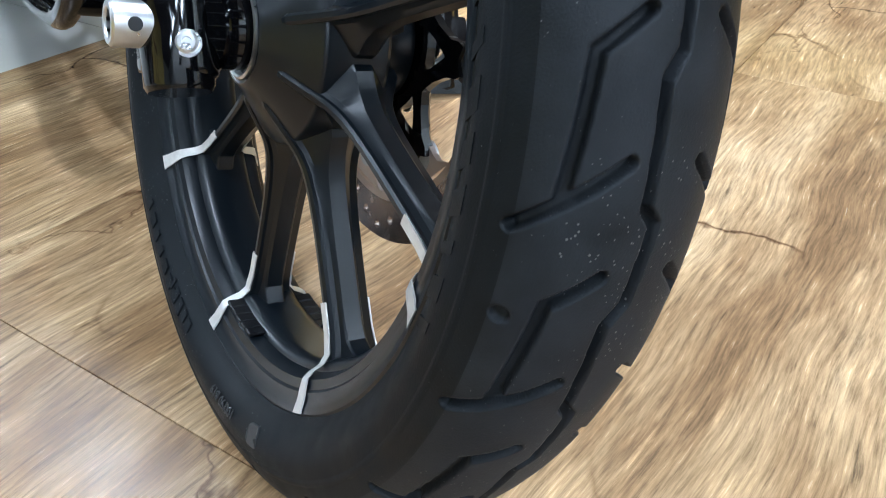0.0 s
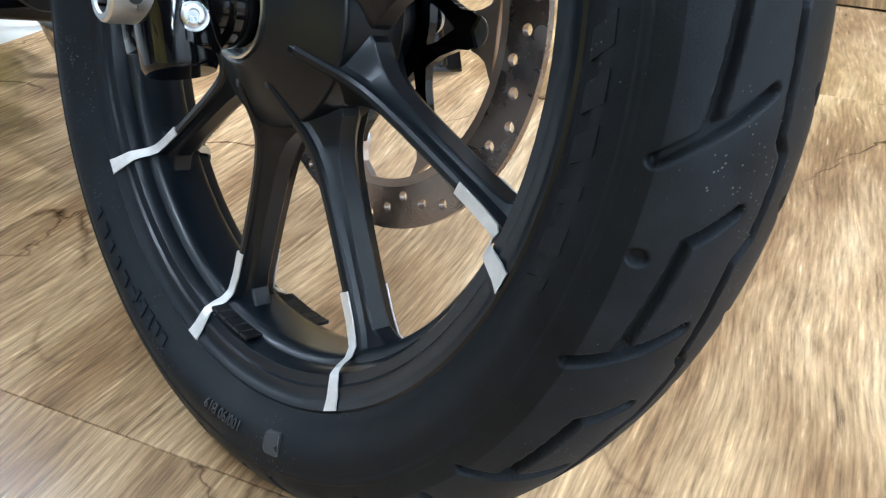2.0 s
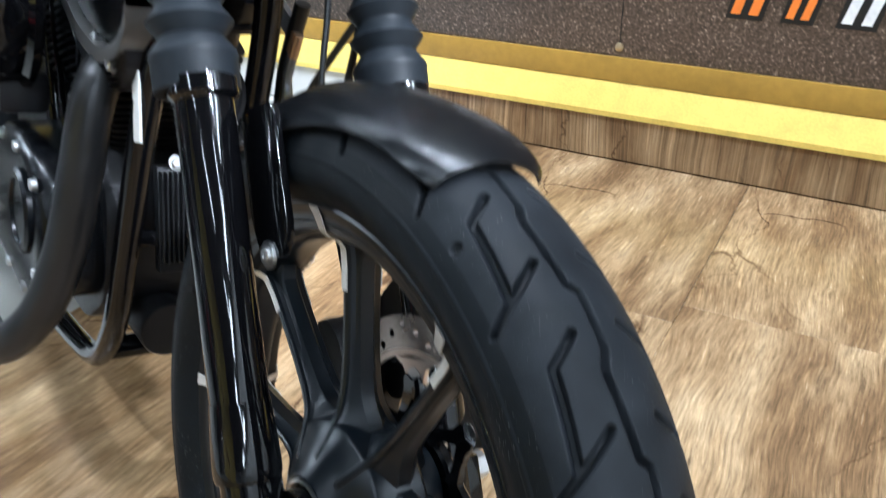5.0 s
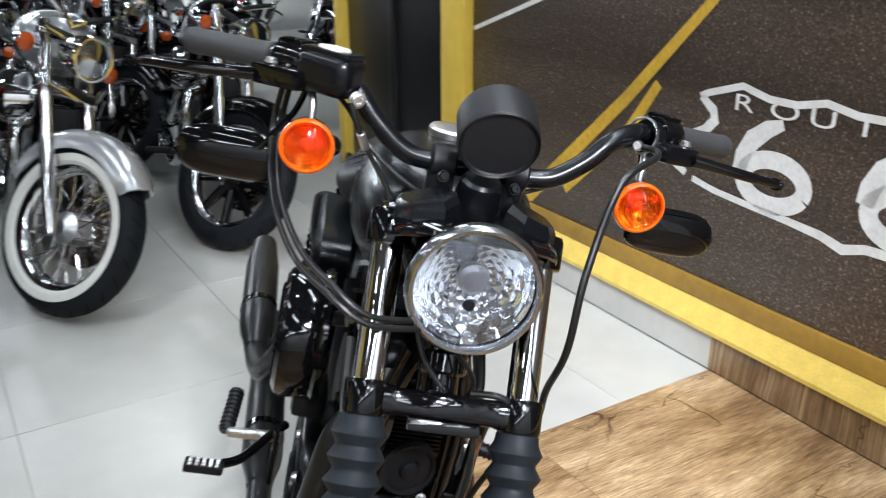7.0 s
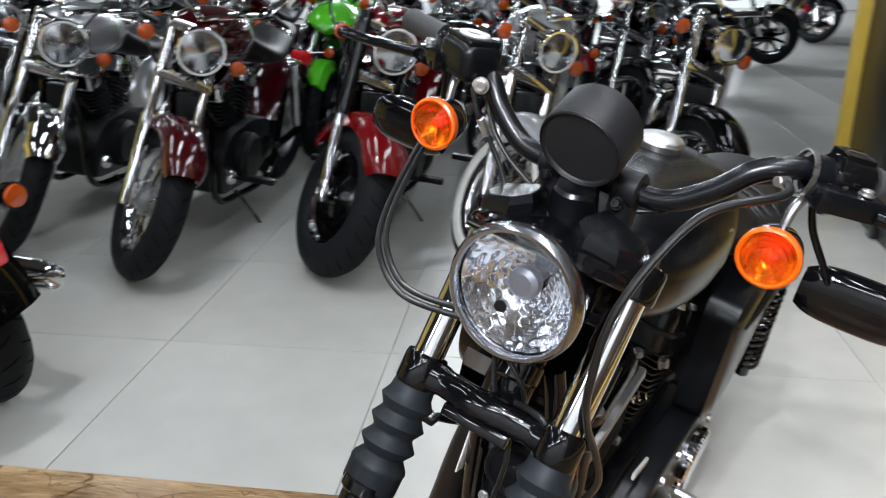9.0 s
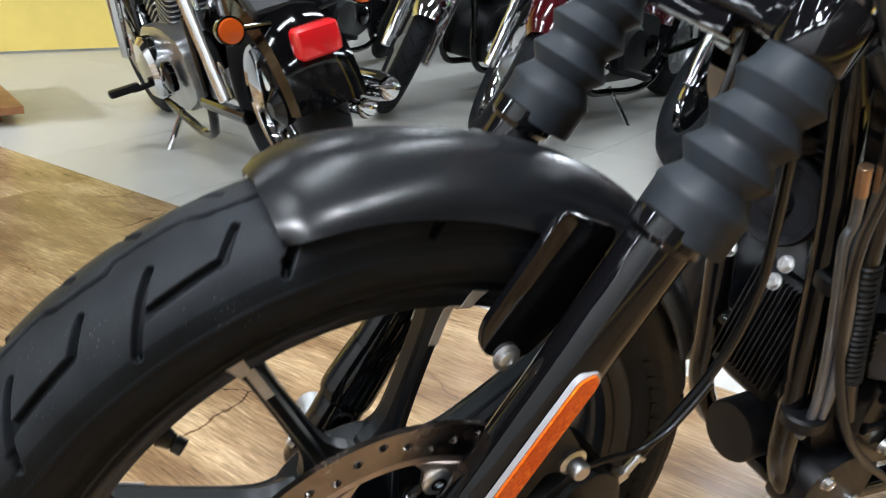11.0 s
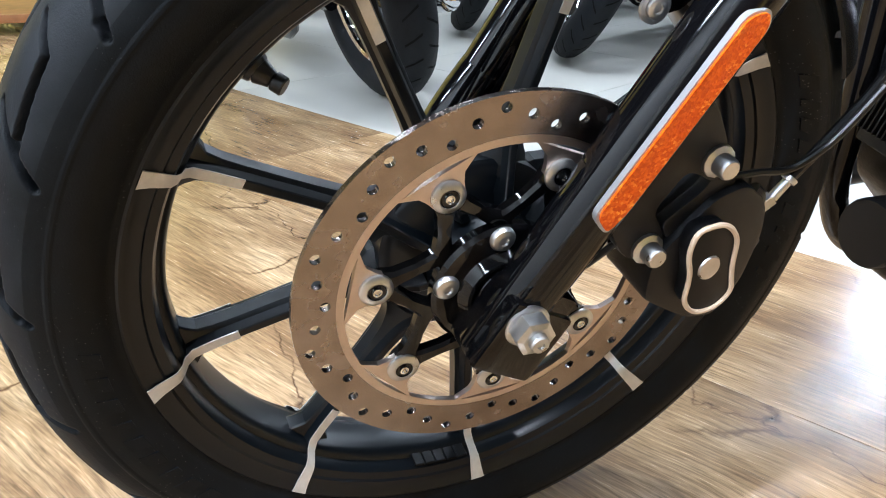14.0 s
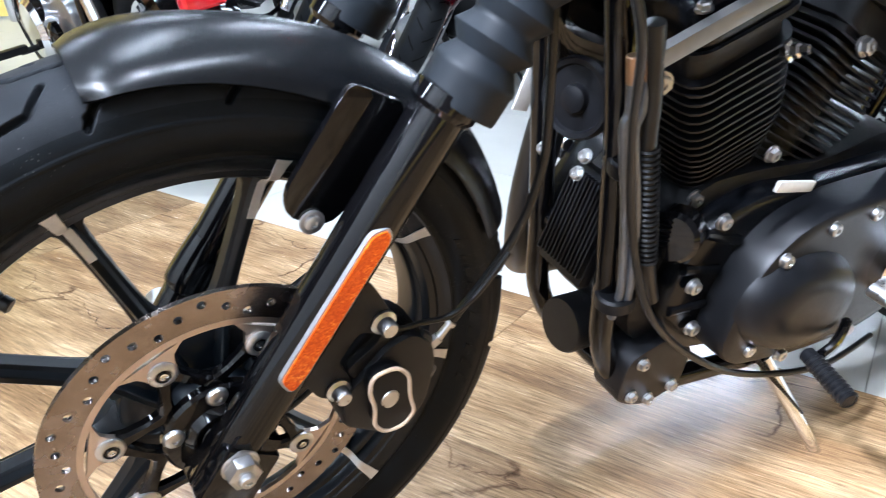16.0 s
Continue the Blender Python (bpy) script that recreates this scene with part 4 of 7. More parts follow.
            part("axle_cross_hole", bm, INK, leg, "flat black disc in place of the axle cross hole")
        bm = bmesh.new()
        bolt(bm, fk(-0.021, x - 0.001, 0.0325), (FV + Vector((0.45, 0, 0))), 0.0070, 0.007, 24)
        part("pinch_bolt", bm, STEEL, leg, "zinc socket-head pinch bolt")
    # fork tube, gaiter, cups
    bm = bmesh.new()
    cyl(bm, fk(0.34, x), fk(0.735, x), 0.0195, n=40)
    part("fork_tube", bm, CHROME, bike, "chromed fork tube")
    bm = bmesh.new()
    pr = [(0.0270, 0.350), (0.0345, 0.351), (0.0350, 0.354), (0.0352, 0.376), (0.0362, 0.379), (0.0350, 0.383), (0.0275, 0.3935)]
    for z, big in ((0.4085, 0.0356), (0.4370, 0.0350), (0.4645, 0.0340)):
        pr += [(0.0265, z - 0.0135), (0.0275, z - 0.0115), (big - 0.0010, z - 0.0022), (big, z - 0.0002), (big - 0.0014, z + 0.0016), (0.0275, z + 0.0110)]
    pr += [(0.0265, 0.485), (0.024, 0.488)]
    lathe(bm, pr, fk(0, x), FU, 44)
    part("gaiter", bm, BOOT, bike, "ribbed black rubber fork gaiter", angle=42)
    bm = bmesh.new()
    lathe(bm, [(0.0195, 0.486), (0.026, 0.487), (0.0275, 0.491), (0.0275, 0.522), (0.0255, 0.528), (0.0195, 0.529)], fk(0, x), FU, 36)
    part("lower_clamp_ring", bm, GLOSS, bike)
    bm = bmesh.new()
    lathe(bm, [(0.0195, 0.69), (0.0265, 0.691), (0.028, 0.695), (0.0285, 0.727), (0.0265, 0.733), (1e-5, 0.734)], fk(0, x), FU, 32)
    cup = part("fork_cap", bm, GLOSS, bike)
    bm = bmesh.new()
    lathe(bm, [(1e-5, 0.745), (0.012, 0.745), (0.0145, 0.742), (0.0145, 0.733), (0.02, 0.733), (1e-5, 0.733)], fk(0, x), FU, 6)
    part("fork_cap_bolt", bm, CHROME, cup)
# lower yoke
bm = bmesh.new()
lo = []
for xx, t, d in ((-0.080, 0.0190, 0.020), (-0.066, 0.0185, 0.018), (-0.060, 0.0165, 0.017), (-0.028, 0.0165, 0.018), (0, 0.0175, 0.021), (0.028, 0.0165, 0.018), (0.060, 0.0165, 0.017), (0.066, 0.0185, 0.018), (0.080, 0.0190, 0.020)):
    ah = 0.010 if abs(xx) < 0.06 else 0.0
    c = fk(0.507, xx, ah)
    lo.append([c + FU * (t * math.copysign(abs(math.sin(q)) ** 0.55, math.sin(q))) + FV * (d * math.copysign(abs(math.cos(q)) ** 0.55, math.cos(q))) for q in (2 * math.pi * i / 24 for i in range(24))])
rings(bm, lo)
part("lower_yoke", bm, GLOSS, bike)
bm = bmesh.new()
cyl(bm, fk(0.48, 0, -0.06), fk(0.74, 0, -0.06), 0.027, n=28, bev=0.004)
cyl(bm, fk(0.545, 0, -0.045), fk(0.575, 0, -0.045), 0.032, n=28, bev=0.004)
part("steering_head", bm, GLOSS, bike)
bm = bmesh.new()
box(bm, fk(0.708, 0, -0.02), (0.21, 0.06, 0.026), 0.010, R)
part("upper_yoke", bm, SATIN, bike)
# yoke hose joint under the lower clamp
bm = bmesh.new()
box(bm, fk(0.484, 0.0, 0.012), (0.088, 0.020, 0.016), 0.004, R)
part("brake_line_joint", bm, GLOSS, bike)

# --- front fender
bm = bmesh.new()
sec = [(-0.0620, -0.036), (-0.0600, -0.031), (-0.0565, -0.024), (-0.0520, -0.0175), (-0.046, -0.0115), (-0.038, -0.006), (-0.03, -0.0015), (-0.02, 0.0030), (-0.01, 0.0062), (0, 0.0075)]
sec = sec + [(-x, h) for x, h in sec[-2::-1]]
lo, li = [], []
N = 48
for i in range(N + 1):
    u = i / N
    a = 74.5 + u * (152 - 74.5)
    f = min(1, u / 0.15)
    wide = 0.74 + 0.26 * math.sqrt(max(0.0, 1 - (1 - f) ** 2))
    rbase = 0.3495 - 0.006 * max(0, u - 0.75) / 0.25
    skirt = 0.1 + 0.9 * min(1, max(0, (u - 0.08) / 0.4))
    g = min(1, u / 0.55)
    hh = [h * (0.42 + 0.58 * g * g * (3 - 2 * g)) - 0.005 * (1 - f) ** 2 for x, h in sec]
    lo.append([wz(x * wide, rbase + h - 0.010 * (1 - wide), a) for (x, _), h in zip(sec, hh)])
    li.append([wz(x * wide * 0.97, rbase + h - 0.0022 - 0.010 * (1 - wide), a) for (x, _), h in zip(sec, hh)])
loops = [o + n[::-1] for o, n in zip(lo, li)]
rings(bm, loops)
DENIM = mat("denim_black_fender_paint", (0.0032, 0.0036, 0.0044), 0.27, grain=0.06, scale=200, spec=0.36)
fender = part("front_fender", bm, DENIM, bike, "matt black front fender", angle=50)
for s in (1, -1):
    bm = bmesh.new()
    poly = rounded([(-0.097, 0.656), (-0.150, 0.633), (-0.114, 0.555), (-0.09, 0.530), (-0.052, 0.543), (-0.048, 0.567)], 0.012, 3)
    prism(bm, poly, "x", s * 0.063, s * 0.070, 0.0015)
    br = part("fender_bracket", bm, GLOSS, fender)
    bm = bmesh.new()
    bolt(bm, (s * 0.070, -0.0725, 0.5375), (s, 0, 0), 0.0070, 0.006, 16)
    lathe(bm, [(0.008, 0), (0.0108, 0), (0.0108, 0.003), (0.008, 0.003)], (s * 0.0695, -0.0725, 0.5375), (s, 0, 0), 20)
    part("bracket_bolt", bm, STEEL, br)

# --- brake caliper
bm = bmesh.new()
lo = []
kid = rounded([(-0.190, 0.402), (-0.166, 0.421), (-0.14, 0.412), (-0.118, 0.385), (-0.101, 0.362), (-0.103, 0.326), (-0.124, 0.314), (-0.15, 0.299), (-0.178, 0.297), (-0.194, 0.330), (-0.197, 0.375)], 0.009, 3)
prism(bm, kid, "x", -0.108, -0.045, 0.005)
cal = part("brake_caliper", bm, WRINKLE, bike, "black two-bolt brake caliper behind the fork leg", angle=50)
bm = bmesh.new()
cap = rounded([(-0.119, 0.396), (-0.143, 0.400), (-0.158, 0.386), (-0.163, 0.356), (-0.172, 0.334), (-0.160, 0.319), (-0.141, 0.318), (-0.128, 0.331), (-0.1265, 0.356), (-0.1175, 0.376)], 0.011, 4)
prism(bm, cap, "x", -0.121, -0.106, 0.003)
cp = part("caliper_cover", bm, PLASTIC, cal)
bm = bmesh.new()
tube(bm, [(-0.1212, y, z) for y, z in cap] + [(-0.1212, *cap[0])], 0.0021, 8, 1)
part("cover_rim_line", bm, mat("tan_paint_line", (0.55, 0.42, 0.3), 0.4, grain=0.1), cp)
bm = bmesh.new()
lathe(bm, [(1e-5, -0.1225), (0.0085, -0.1225), (0.0095, -0.1205)], (0, -0.141, 0.361), "x", 20)
for v in bm.verts:
    v.co.z = 0.361 + (v.co.z - 0.361) * 1.15
part("cover_badge", bm, STEEL, cp, "small oval metal badge")
bm = bmesh.new()
# the bracket: a web off the leg, two lugs and a slot between them
for poly in ([(-0.056, 0.398), (-0.105, 0.495), (-0.122, 0.480), (-0.140, 0.452), (-0.150, 0.428), (-0.137, 0.421), (-0.126, 0.428), (-0.112, 0.432), (-0.094, 0.402), (-0.105, 0.388), (-0.113, 0.372), (-0.098, 0.358), (-0.078, 0.366)],
             [(-0.103, 0.391), (-0.116, 0.372), (-0.150, 0.385), (-0.160, 0.425), (-0.138, 0.430), (-0.132, 0.415)]):
    prism(bm, rounded(poly, 0.008, 3), "x", -0.101, -0.088 if poly[0][0] > -0.1 else -0.09, 0.002)
part("caliper_bracket", bm, WRINKLE, cal)
for y, z in ((-0.134, 0.440), (-0.096, 0.372)):
    bm = bmesh.new()
    lathe(bm, [(1e-5, -0.019), (0.0068, -0.019), (0.0082, -0.017), (0.0085, -0.008), (0.0125, -0.006), (0.0125, -0.002), (1e-5, -0.002)], (-0.098, y, z), "x", 12)
    part("caliper_bolt", bm, STEEL, cal)
bm = bmesh.new()
cyl(bm, (-0.098, -0.190, 0.390), (-0.1, -0.2000, 0.4010), 0.0062, 0.0062, 6)
cyl(bm, (-0.1, -0.2000, 0.4010), (-0.1, -0.2090, 0.4140), 0.0042, 0.0038, 12)
lathe(bm, [(0.0035, -0.0025), (0.0062, -0.002), (0.0062, 0.002), (0.0035, 0.0025)], (-0.1, -0.2100, 0.4160), (0, -0.6, 0.8), 12)
part("bleed_nipple", bm, STEEL, cal)
bm = bmesh.new()
cyl(bm, (-0.088, -0.188, 0.362), (-0.104, -0.198, 0.358), 0.0105, 0.0085, 16, 0.002)
part("slide_pin_cap", bm, mat("grey_rubber_cap", (0.10, 0.10, 0.11), 0.5, grain=0.2), cal, "grey rubber cap")
bm = bmesh.new()
tube(bm, [(-0.096, -0.176, 0.384), (-0.10, -0.184, 0.392), (-0.10, -0.186, 0.404), (-0.098, -0.180, 0.410)], 0.0055, 10)
part("banjo", bm, CABLE, cal)
bm = bmesh.new()
tube(bm, [(-0.1, -0.2105, 0.4165), (-0.1, -0.2277, 0.4406), (-0.1, -0.2438, 0.464), (-0.1, -0.2588, 0.4884), (-0.1, -0.2735, 0.5260), (-0.1, -0.2790, 0.577), (-0.1, -0.273, 0.620), (-0.096, -0.252, 0.73), (-0.075, -0.244, 0.80), (-0.03, -0.255, 0.80)], 0.0043, 10, 8)
part("front_brake_hose", bm, CABLE, bike, "black front brake hose")
bm = bmesh.new()
tube(bm, [(-0.100, -0.142, 0.426), (-0.1, -0.1600, 0.4242), (-0.1, -0.1772, 0.4249), (-0.102, -0.205, 0.4262), (-0.105, -0.2277, 0.4440), (-0.106, -0.2438, 0.466), (-0.106, -0.2588, 0.4900)], 0.0028, 8, 8)
part("wheel_speed_wire", bm, CABLE, bike)
bm = bmesh.new()
tube(bm, [(-0.078, -0.03, 0.345), (-0.09, -0.05, 0.352), (-0.092, -0.075, 0.372)], 0.0028, 8, 6)
part("wheel_speed_wire", bm, CABLE, bike)

# --- lamp lenses
AMBER_RIM = mat("deep_amber_plastic", (0.56, 0.085, 0.003), 0.12, coat=0.6, bump=0.3, bump_scale=500)


AMBERGLASS = glass("amber_lens_glass", (0.92, 0.27, 0.012), 0.03, 1.35)
BOWL = mat("signal_bowl", (0.70, 0.60, 0.46), 0.16, 0.9, grain=0.1, scale=60)
# --- headlight
HC = Vector((0, -0.240, 0.939))
HA = Vector((0, 1, 0.0)).normalized()
bm = bmesh.new()
lathe(bm, [(1e-5, -0.115), (0.03, -0.113), (0.055, -0.1), (0.071, -0.07), (0.077, -0.03), (0.079, 0.0), (0.076, 0.0)], HC, HA, 48)
head = part("headlight", bm, GLOSS, bike, "round headlight in a brushed metal bezel")
bm = bmesh.new()
lathe(bm, [(0.0765, -0.010), (0.0790, -0.0085), (0.0808, -0.003), (0.0808, 0.002), (0.0790, 0.0085), (0.0755, 0.0120), (0.0718, 0.0115), (0.0705, 0.0090), (0.0700, 0.004)], HC, HA, 72)
part("bezel", bm, mat("brushed_bezel", (0.36, 0.37, 0.40), 0.22, 1.0, grain=0.04, scale=20), head, "brushed metal trim ring")
# reflector bowl with pillowed facets
bm = bmesh.new()
nu, nr = 192, 36
R3 = basis(HA)
lo = []
for j in range(nr + 1):
    r = 0.014 + (0.0705 - 0.014) * j / nr
    depth = -0.052 * (1 - (r / 0.0715) ** 2) - 0.004
    band_ = j * 6 // nr
    ring = []
    for i in range(nu):
        a = 2 * math.pi * i / nu
        pill = abs(math.sin(9 * a + band_ * 1.57)) * abs(math.sin(math.pi * 6 * j / nr)) * (0.5 + ((i * 18 // nu * 7 + band_ * 5) % 6) / 5)
        ring.append(HC + R3 @ Vector((r * math.cos(a), r * math.sin(a), depth + 0.0012 * pill * (0 < j < nr))))
    lo.append(ring)
rings(bm, lo, cap=False)
part("reflector_bowl", bm, mat("aluminised_reflector", (0.90, 0.93, 0.97), 0.10, 1.0), head, angle=40)
bm = bmesh.new()
lathe(bm, [(1e-5, -0.010), (0.013, -0.011), (0.0185, -0.016), (0.0195, -0.024), (0.0175, -0.030), (0.010, -0.040), (0.010, -0.060)], HC + Vector((0, 0, 0.006)), HA, 28)
part("bulb_shield", bm, mat("dull_grey_shield", (0.10, 0.105, 0.12), 0.35, 0.6, grain=0.1), head, "dull grey bulb shield")
bm = bmesh.new()
lathe(bm, [(1e-5, 0.0175), (0.0065, 0.0175), (0.0075, 0.015), (1e-5, 0.014)], HC + Vector((0.006, 0.001, -0.0125)), HA, 20)
part("lens_badge", bm, PLASTIC, head, "small round black badge")
bm = bmesh.new()
lathe(bm, [(0.0705, 0.006), (0.05, 0.0125), (0.025, 0.016), (1e-5, 0.017), (1e-5, 0.0145), (0.025, 0.0135), (0.05, 0.010), (0.0705, 0.0035)], HC, HA, 60, closed=True)
lens = part("headlight_lens", bm, glass("clear_polycarbonate", (0.97, 0.98, 1.0), 0.01), head, "clear lens")
lens.visible_shadow = False
bm = bmesh.new()
rng = random.Random(2)
for i in range(9):
    x = -0.052 + i * 0.013
    h = math.sqrt(max(0, 0.062 ** 2 - x * x))
    for z0, z1 in ((-h, -0.02),) if abs(x) < 0.02 else ((-h, -0.006),):
        a, b = HC + Vector((x, 0.0015, z0 * 0.9)), HC + Vector((x, 0.006, z1))
        tube(bm, [a, b], 0.0011, 6, 1)
part("lens_flutes", bm, lens.data.materials[0], head)
# black cowl over the headlight
bm = bmesh.new()
lo = []
for xx, y1, z0 in ((-0.104, -0.296, 0.968), (-0.098, -0.282, 0.976), (-0.080, -0.262, 0.986), (-0.055, -0.247, 0.9935), (-0.028, -0.238, 0.9975), (0, -0.235, 0.999), (0.028, -0.238, 0.9975), (0.055, -0.247, 0.9935), (0.080, -0.262, 0.986), (0.098, -0.282, 0.976), (0.104, -0.296, 0.968)):
    lo.append([(xx, -0.350, z0), (xx, y1 - 0.012, z0 + 0.001), (xx, y1, z0 - 0.003), (xx, y1 + 0.003, z0 + 0.001), (xx, y1 + 0.001, z0 + 0.006), (xx, y1 - 0.012, z0 + 0.010), (xx, -0.350, z0 + 0.014)])
rings(bm, lo)
cowl = part("headlight_cowl", bm, GLOSS, bike, "black visor above the headlight", angle=40)
for s in (1, -1):
    bm = bmesh.new()
    lo = []
    for k, dz in ((1.0, 0.0), (0.94, 0.018), (0.80, 0.026)):
        base = [(0.034, -0.350), (0.026, -0.292), (0.046, -0.270), (0.084, -0.284), (0.101, -0.312), (0.098, -0.350)]
        lo.append([(s * (0.064 + (x - 0.064) * k), -0.315 + (y + 0.315) * k, 1.006 - 0.30 * abs(x - 0.02) + dz) for x, y in base])
    rings(bm, lo)
    part("cowl_pad", bm, SATIN, cowl, "satin black raised pad", angle=25)
bm = bmesh.new()
cyl(bm, (0, -0.345, 1.005), (0, -0.335, 1.045), 0.03, 0.026, 28, 0.004)
part("gauge_bracket", bm, SATIN, bike)
# gauge
GA = Vector((0, 0.906, -0.423))
GC = Vector((-0.003, -0.302, 1.094))
bm = bmesh.new()
lathe(bm, [(1e-5, -0.056), (0.046, -0.056), (0.0485, -0.053), (0.0488, -0.006), (0.047, -0.0015), (0.044, 0), (0.0425, -0.0025), (1e-5, -0.0035)], GC, GA, 56)
ga = part("speedometer", bm, LEATHER, bike, "round black gauge seen from behind")
bm = bmesh.new()
lathe(bm, [(0.0462, -0.003), (0.0478, 0.0), (0.0462, 0.0018), (0.0445, 0.0)], GC, GA, 56, closed=True)
part("gauge_ring", bm, PLASTIC, ga)
# bars
for s in (1, -1):
    bm = bmesh.new()
    cyl(bm, (s * 0.045, -0.372, 0.985), (s * 0.045, -0.376, 1.058), 0.0175, n=24, bev=0.003)
    cyl(bm, (s * 0.03, -0.376, 1.048), (s * 0.062, -0.376, 1.048), 0.022, n=24, bev=0.003)
    rs = part("bar_riser", bm, PLASTIC, bike)
    bm = bmesh.new()
    bolt(bm, (s * 0.045, -0.352, 1.035), (0, 0.9, 0.3), 0.006, 0.01, 12)
    part("riser_bolt", bm, GLOSS, rs)
bar = [(0.0, -0.376, 1.046), (0.055, -0.376, 1.046), (0.095, -0.376, 1.052), (0.135, -0.382, 1.080), (0.165, -0.392, 1.110), (0.2, -0.408, 1.124), (0.25, -0.437, 1.124), (0.375, -0.523, 1.112)]
bm = bmesh.new()
tube(bm, [(-x, y, z) for x, y, z in bar[::-1]] + bar[1:], 0.0127, 20, 8)
part("handlebar", bm, SATIN, bike, "satin black drag handlebar")
for s in (1, -1):
    side = lambda p: Vector((s * p[0], p[1], p[2]))
    gd = (side((0.385, -0.530, 1.111)) - side((0.26, -0.443, 1.123))).normalized()
    bm = bmesh.new()
    g0 = side((0.268, -0.4495, 1.122))
    lathe(bm, [(0.0125, 0), (0.0185, 0), (0.0185, 0.004), (0.0168, 0.006), (0.0168, 0.125), (0.0178, 0.132), (0.0165, 0.139), (1e-5, 0.140)], g0, gd, 32)
    part("grip", bm, mat("rubber_grip", (0.025, 0.025, 0.026), 0.6, grain=0.2, scale=90, bump=0.4, bump_scale=1200) if s > 0 else bpy.data.materials["rubber_grip"], bike, "black rubber grip")
    # switch housing
    bm = bmesh.new()
    c = side((0.243, -0.433, 1.124))
    lathe(bm, [(0.013, -0.022), (0.022, -0.02), (0.0245, -0.014), (0.0245, 0.018), (0.021, 0.024), (0.013, 0.025)], c, gd, 28)
    box(bm, c + Vector((0, -0.006, 0.006)), (0.04, 0.036, 0.044), 0.009, gd.to_track_quat("X", "Z").to_matrix().to_4x4())
    sw = part("switch_housing", bm, GLOSS, bike)
    # lever bracket and lever
    bm = bmesh.new()
    q = gd.to_track_quat("X", "Z").to_matrix().to_4x4()
    fwd = gd.cross(Vector((0, 0, 1)))
    fwd = fwd if fwd.y > 0 else -fwd
    c2 = side((0.222, -0.418, 1.121))
    lathe(bm, [(0.0135, -0.012), (0.021, -0.012), (0.022, 0.0), (0.021, 0.012), (0.0135, 0.012)], c2, gd, 24)
    box(bm, c2 + fwd * 0.03 + gd * 0.02 + Vector((0, 0, -0.012)), (0.075, 0.034, 0.026), 0.008, q)
    lb = part("lever_bracket", bm, GLOSS if s > 0 else SATIN, bike)
    for k in (-0.018, 0.017):
        bm = bmesh.new()
        lathe(bm, [(0.0225, -0.003), (0.0245, -0.0025), (0.0245, 0.0025), (0.0225, 0.003)], c2 + gd * k, gd, 26)
        part("clamp_band", bm, STEEL, lb, "bare metal clamp band")
    bm = bmesh.new()
    bolt(bm, c2 + fwd * 0.034 + gd * 0.035 + Vector((0, 0, 0.002)), (0, 0, 1), 0.0065, 0.006, 12)
    part("lever_bolt", bm, STEEL, lb)
    bm = bmesh.new()
    bolt(bm, c2 + fwd * 0.022 + Vector((0, 0, -0.006)), fwd, 0.006, 0.006, 8)
    part("lever_bolt", bm, STEEL, lb)
    bm = bmesh.new()
    p0 = c2 + fwd * 0.04 + gd * 0.045 + Vector((0, 0, -0.014))
    tip = side((0.424, -0.427, 1.090))
    lo = []
    pth = smooth_path([p0, p0.lerp(tip, 0.25) + fwd * 0.006, p0.lerp(tip, 0.6) + fwd * 0.008, p0.lerp(tip, 0.88), tip], 6)
    for i, p in enumerate(pth):
        u = i / (len(pth) - 1)
        w, h = (0.0115 - 0.0035 * u + 0.0025 * (u > 0.92), 0.0085 - 0.0025 * u + 0.0025 * (u > 0.92))
        lo.append([p + fwd * (w * math.cos(t)) + Vector((0, 0, 1)) * (h * math.sin(t)) for t in (2 * math.pi * k / 12 for k in range(12))])
    rings(bm, lo)
    part("lever", bm, GLOSS, lb, "black lever")
    # turn signal
    S = side((0.212, -0.36, 1.039))
    sd = Vector((0, 1, -0.02)).normalized()
    bm = bmesh.new()
    lathe(bm, [(1e-5, -0.058), (0.014, -0.056), (0.024, -0.045), (0.030, -0.026), (0.0325, -0.008), (0.0325, 0.0), (0.030, 0.0)], S, sd, 36)
    ts = part("turn_signal", bm, GLOSS, bike, "amber bullet turn signal under the bar")
    bm = bmesh.new()
    lathe(bm, [(0.0325, -0.006), (0.0338, 0.0), (0.0330, 0.004), (0.0300, 0.0062), (0.0288, 0.0045), (0.0288, -0.002)], S, sd, 48)
    lens = part("signal_lens", bm, AMBER_RIM, ts, "amber lens with prism facets")
    bm = bmesh.new()
    dome = [(0.0292, 0.0020), (0.0280, 0.0062), (0.0262, 0.0084), (0.0255, 0.0080), (0.0215, 0.0112), (0.0207, 0.0108), (0.0150, 0.0136), (0.0143, 0.0132), (0.0075, 0.0152), (1e-5, 0.0158)]
    lathe(bm, dome + [(r, h - 0.0022) for r, h in dome[::-1]], S, sd, 56, closed=True)
    gl = part("lens_dome", bm, AMBERGLASS, lens, "clear amber dome with concentric steps", angle=25)
    gl.visible_shadow = False
    bm = bmesh.new()
    lo = []
    B3 = basis(sd)
    for k in range(11):
        r = 0.0288 - 0.0021 * k
        h = -0.020 * (1 - (r / 0.0288) ** 2)
        lo.append([S + B3 @ Vector((r * math.cos(t), r * math.sin(t), h + (0.0010 * abs(math.sin(5 * t + k)) if 0 < k < 10 else 0))) for t in (2 * math.pi * q / 60 for q in range(60))])
    rings(bm, lo, cap=False)
    part("signal_reflector", bm, BOWL, ts, "bright reflector bowl")
    bm = bmesh.new()
    lathe(bm, [(0.0078, -0.020), (0.0078, -0.010), (0.0066, -0.0052), (0.0038, -0.0020), (1e-5, -0.0010)], S, sd, 20)
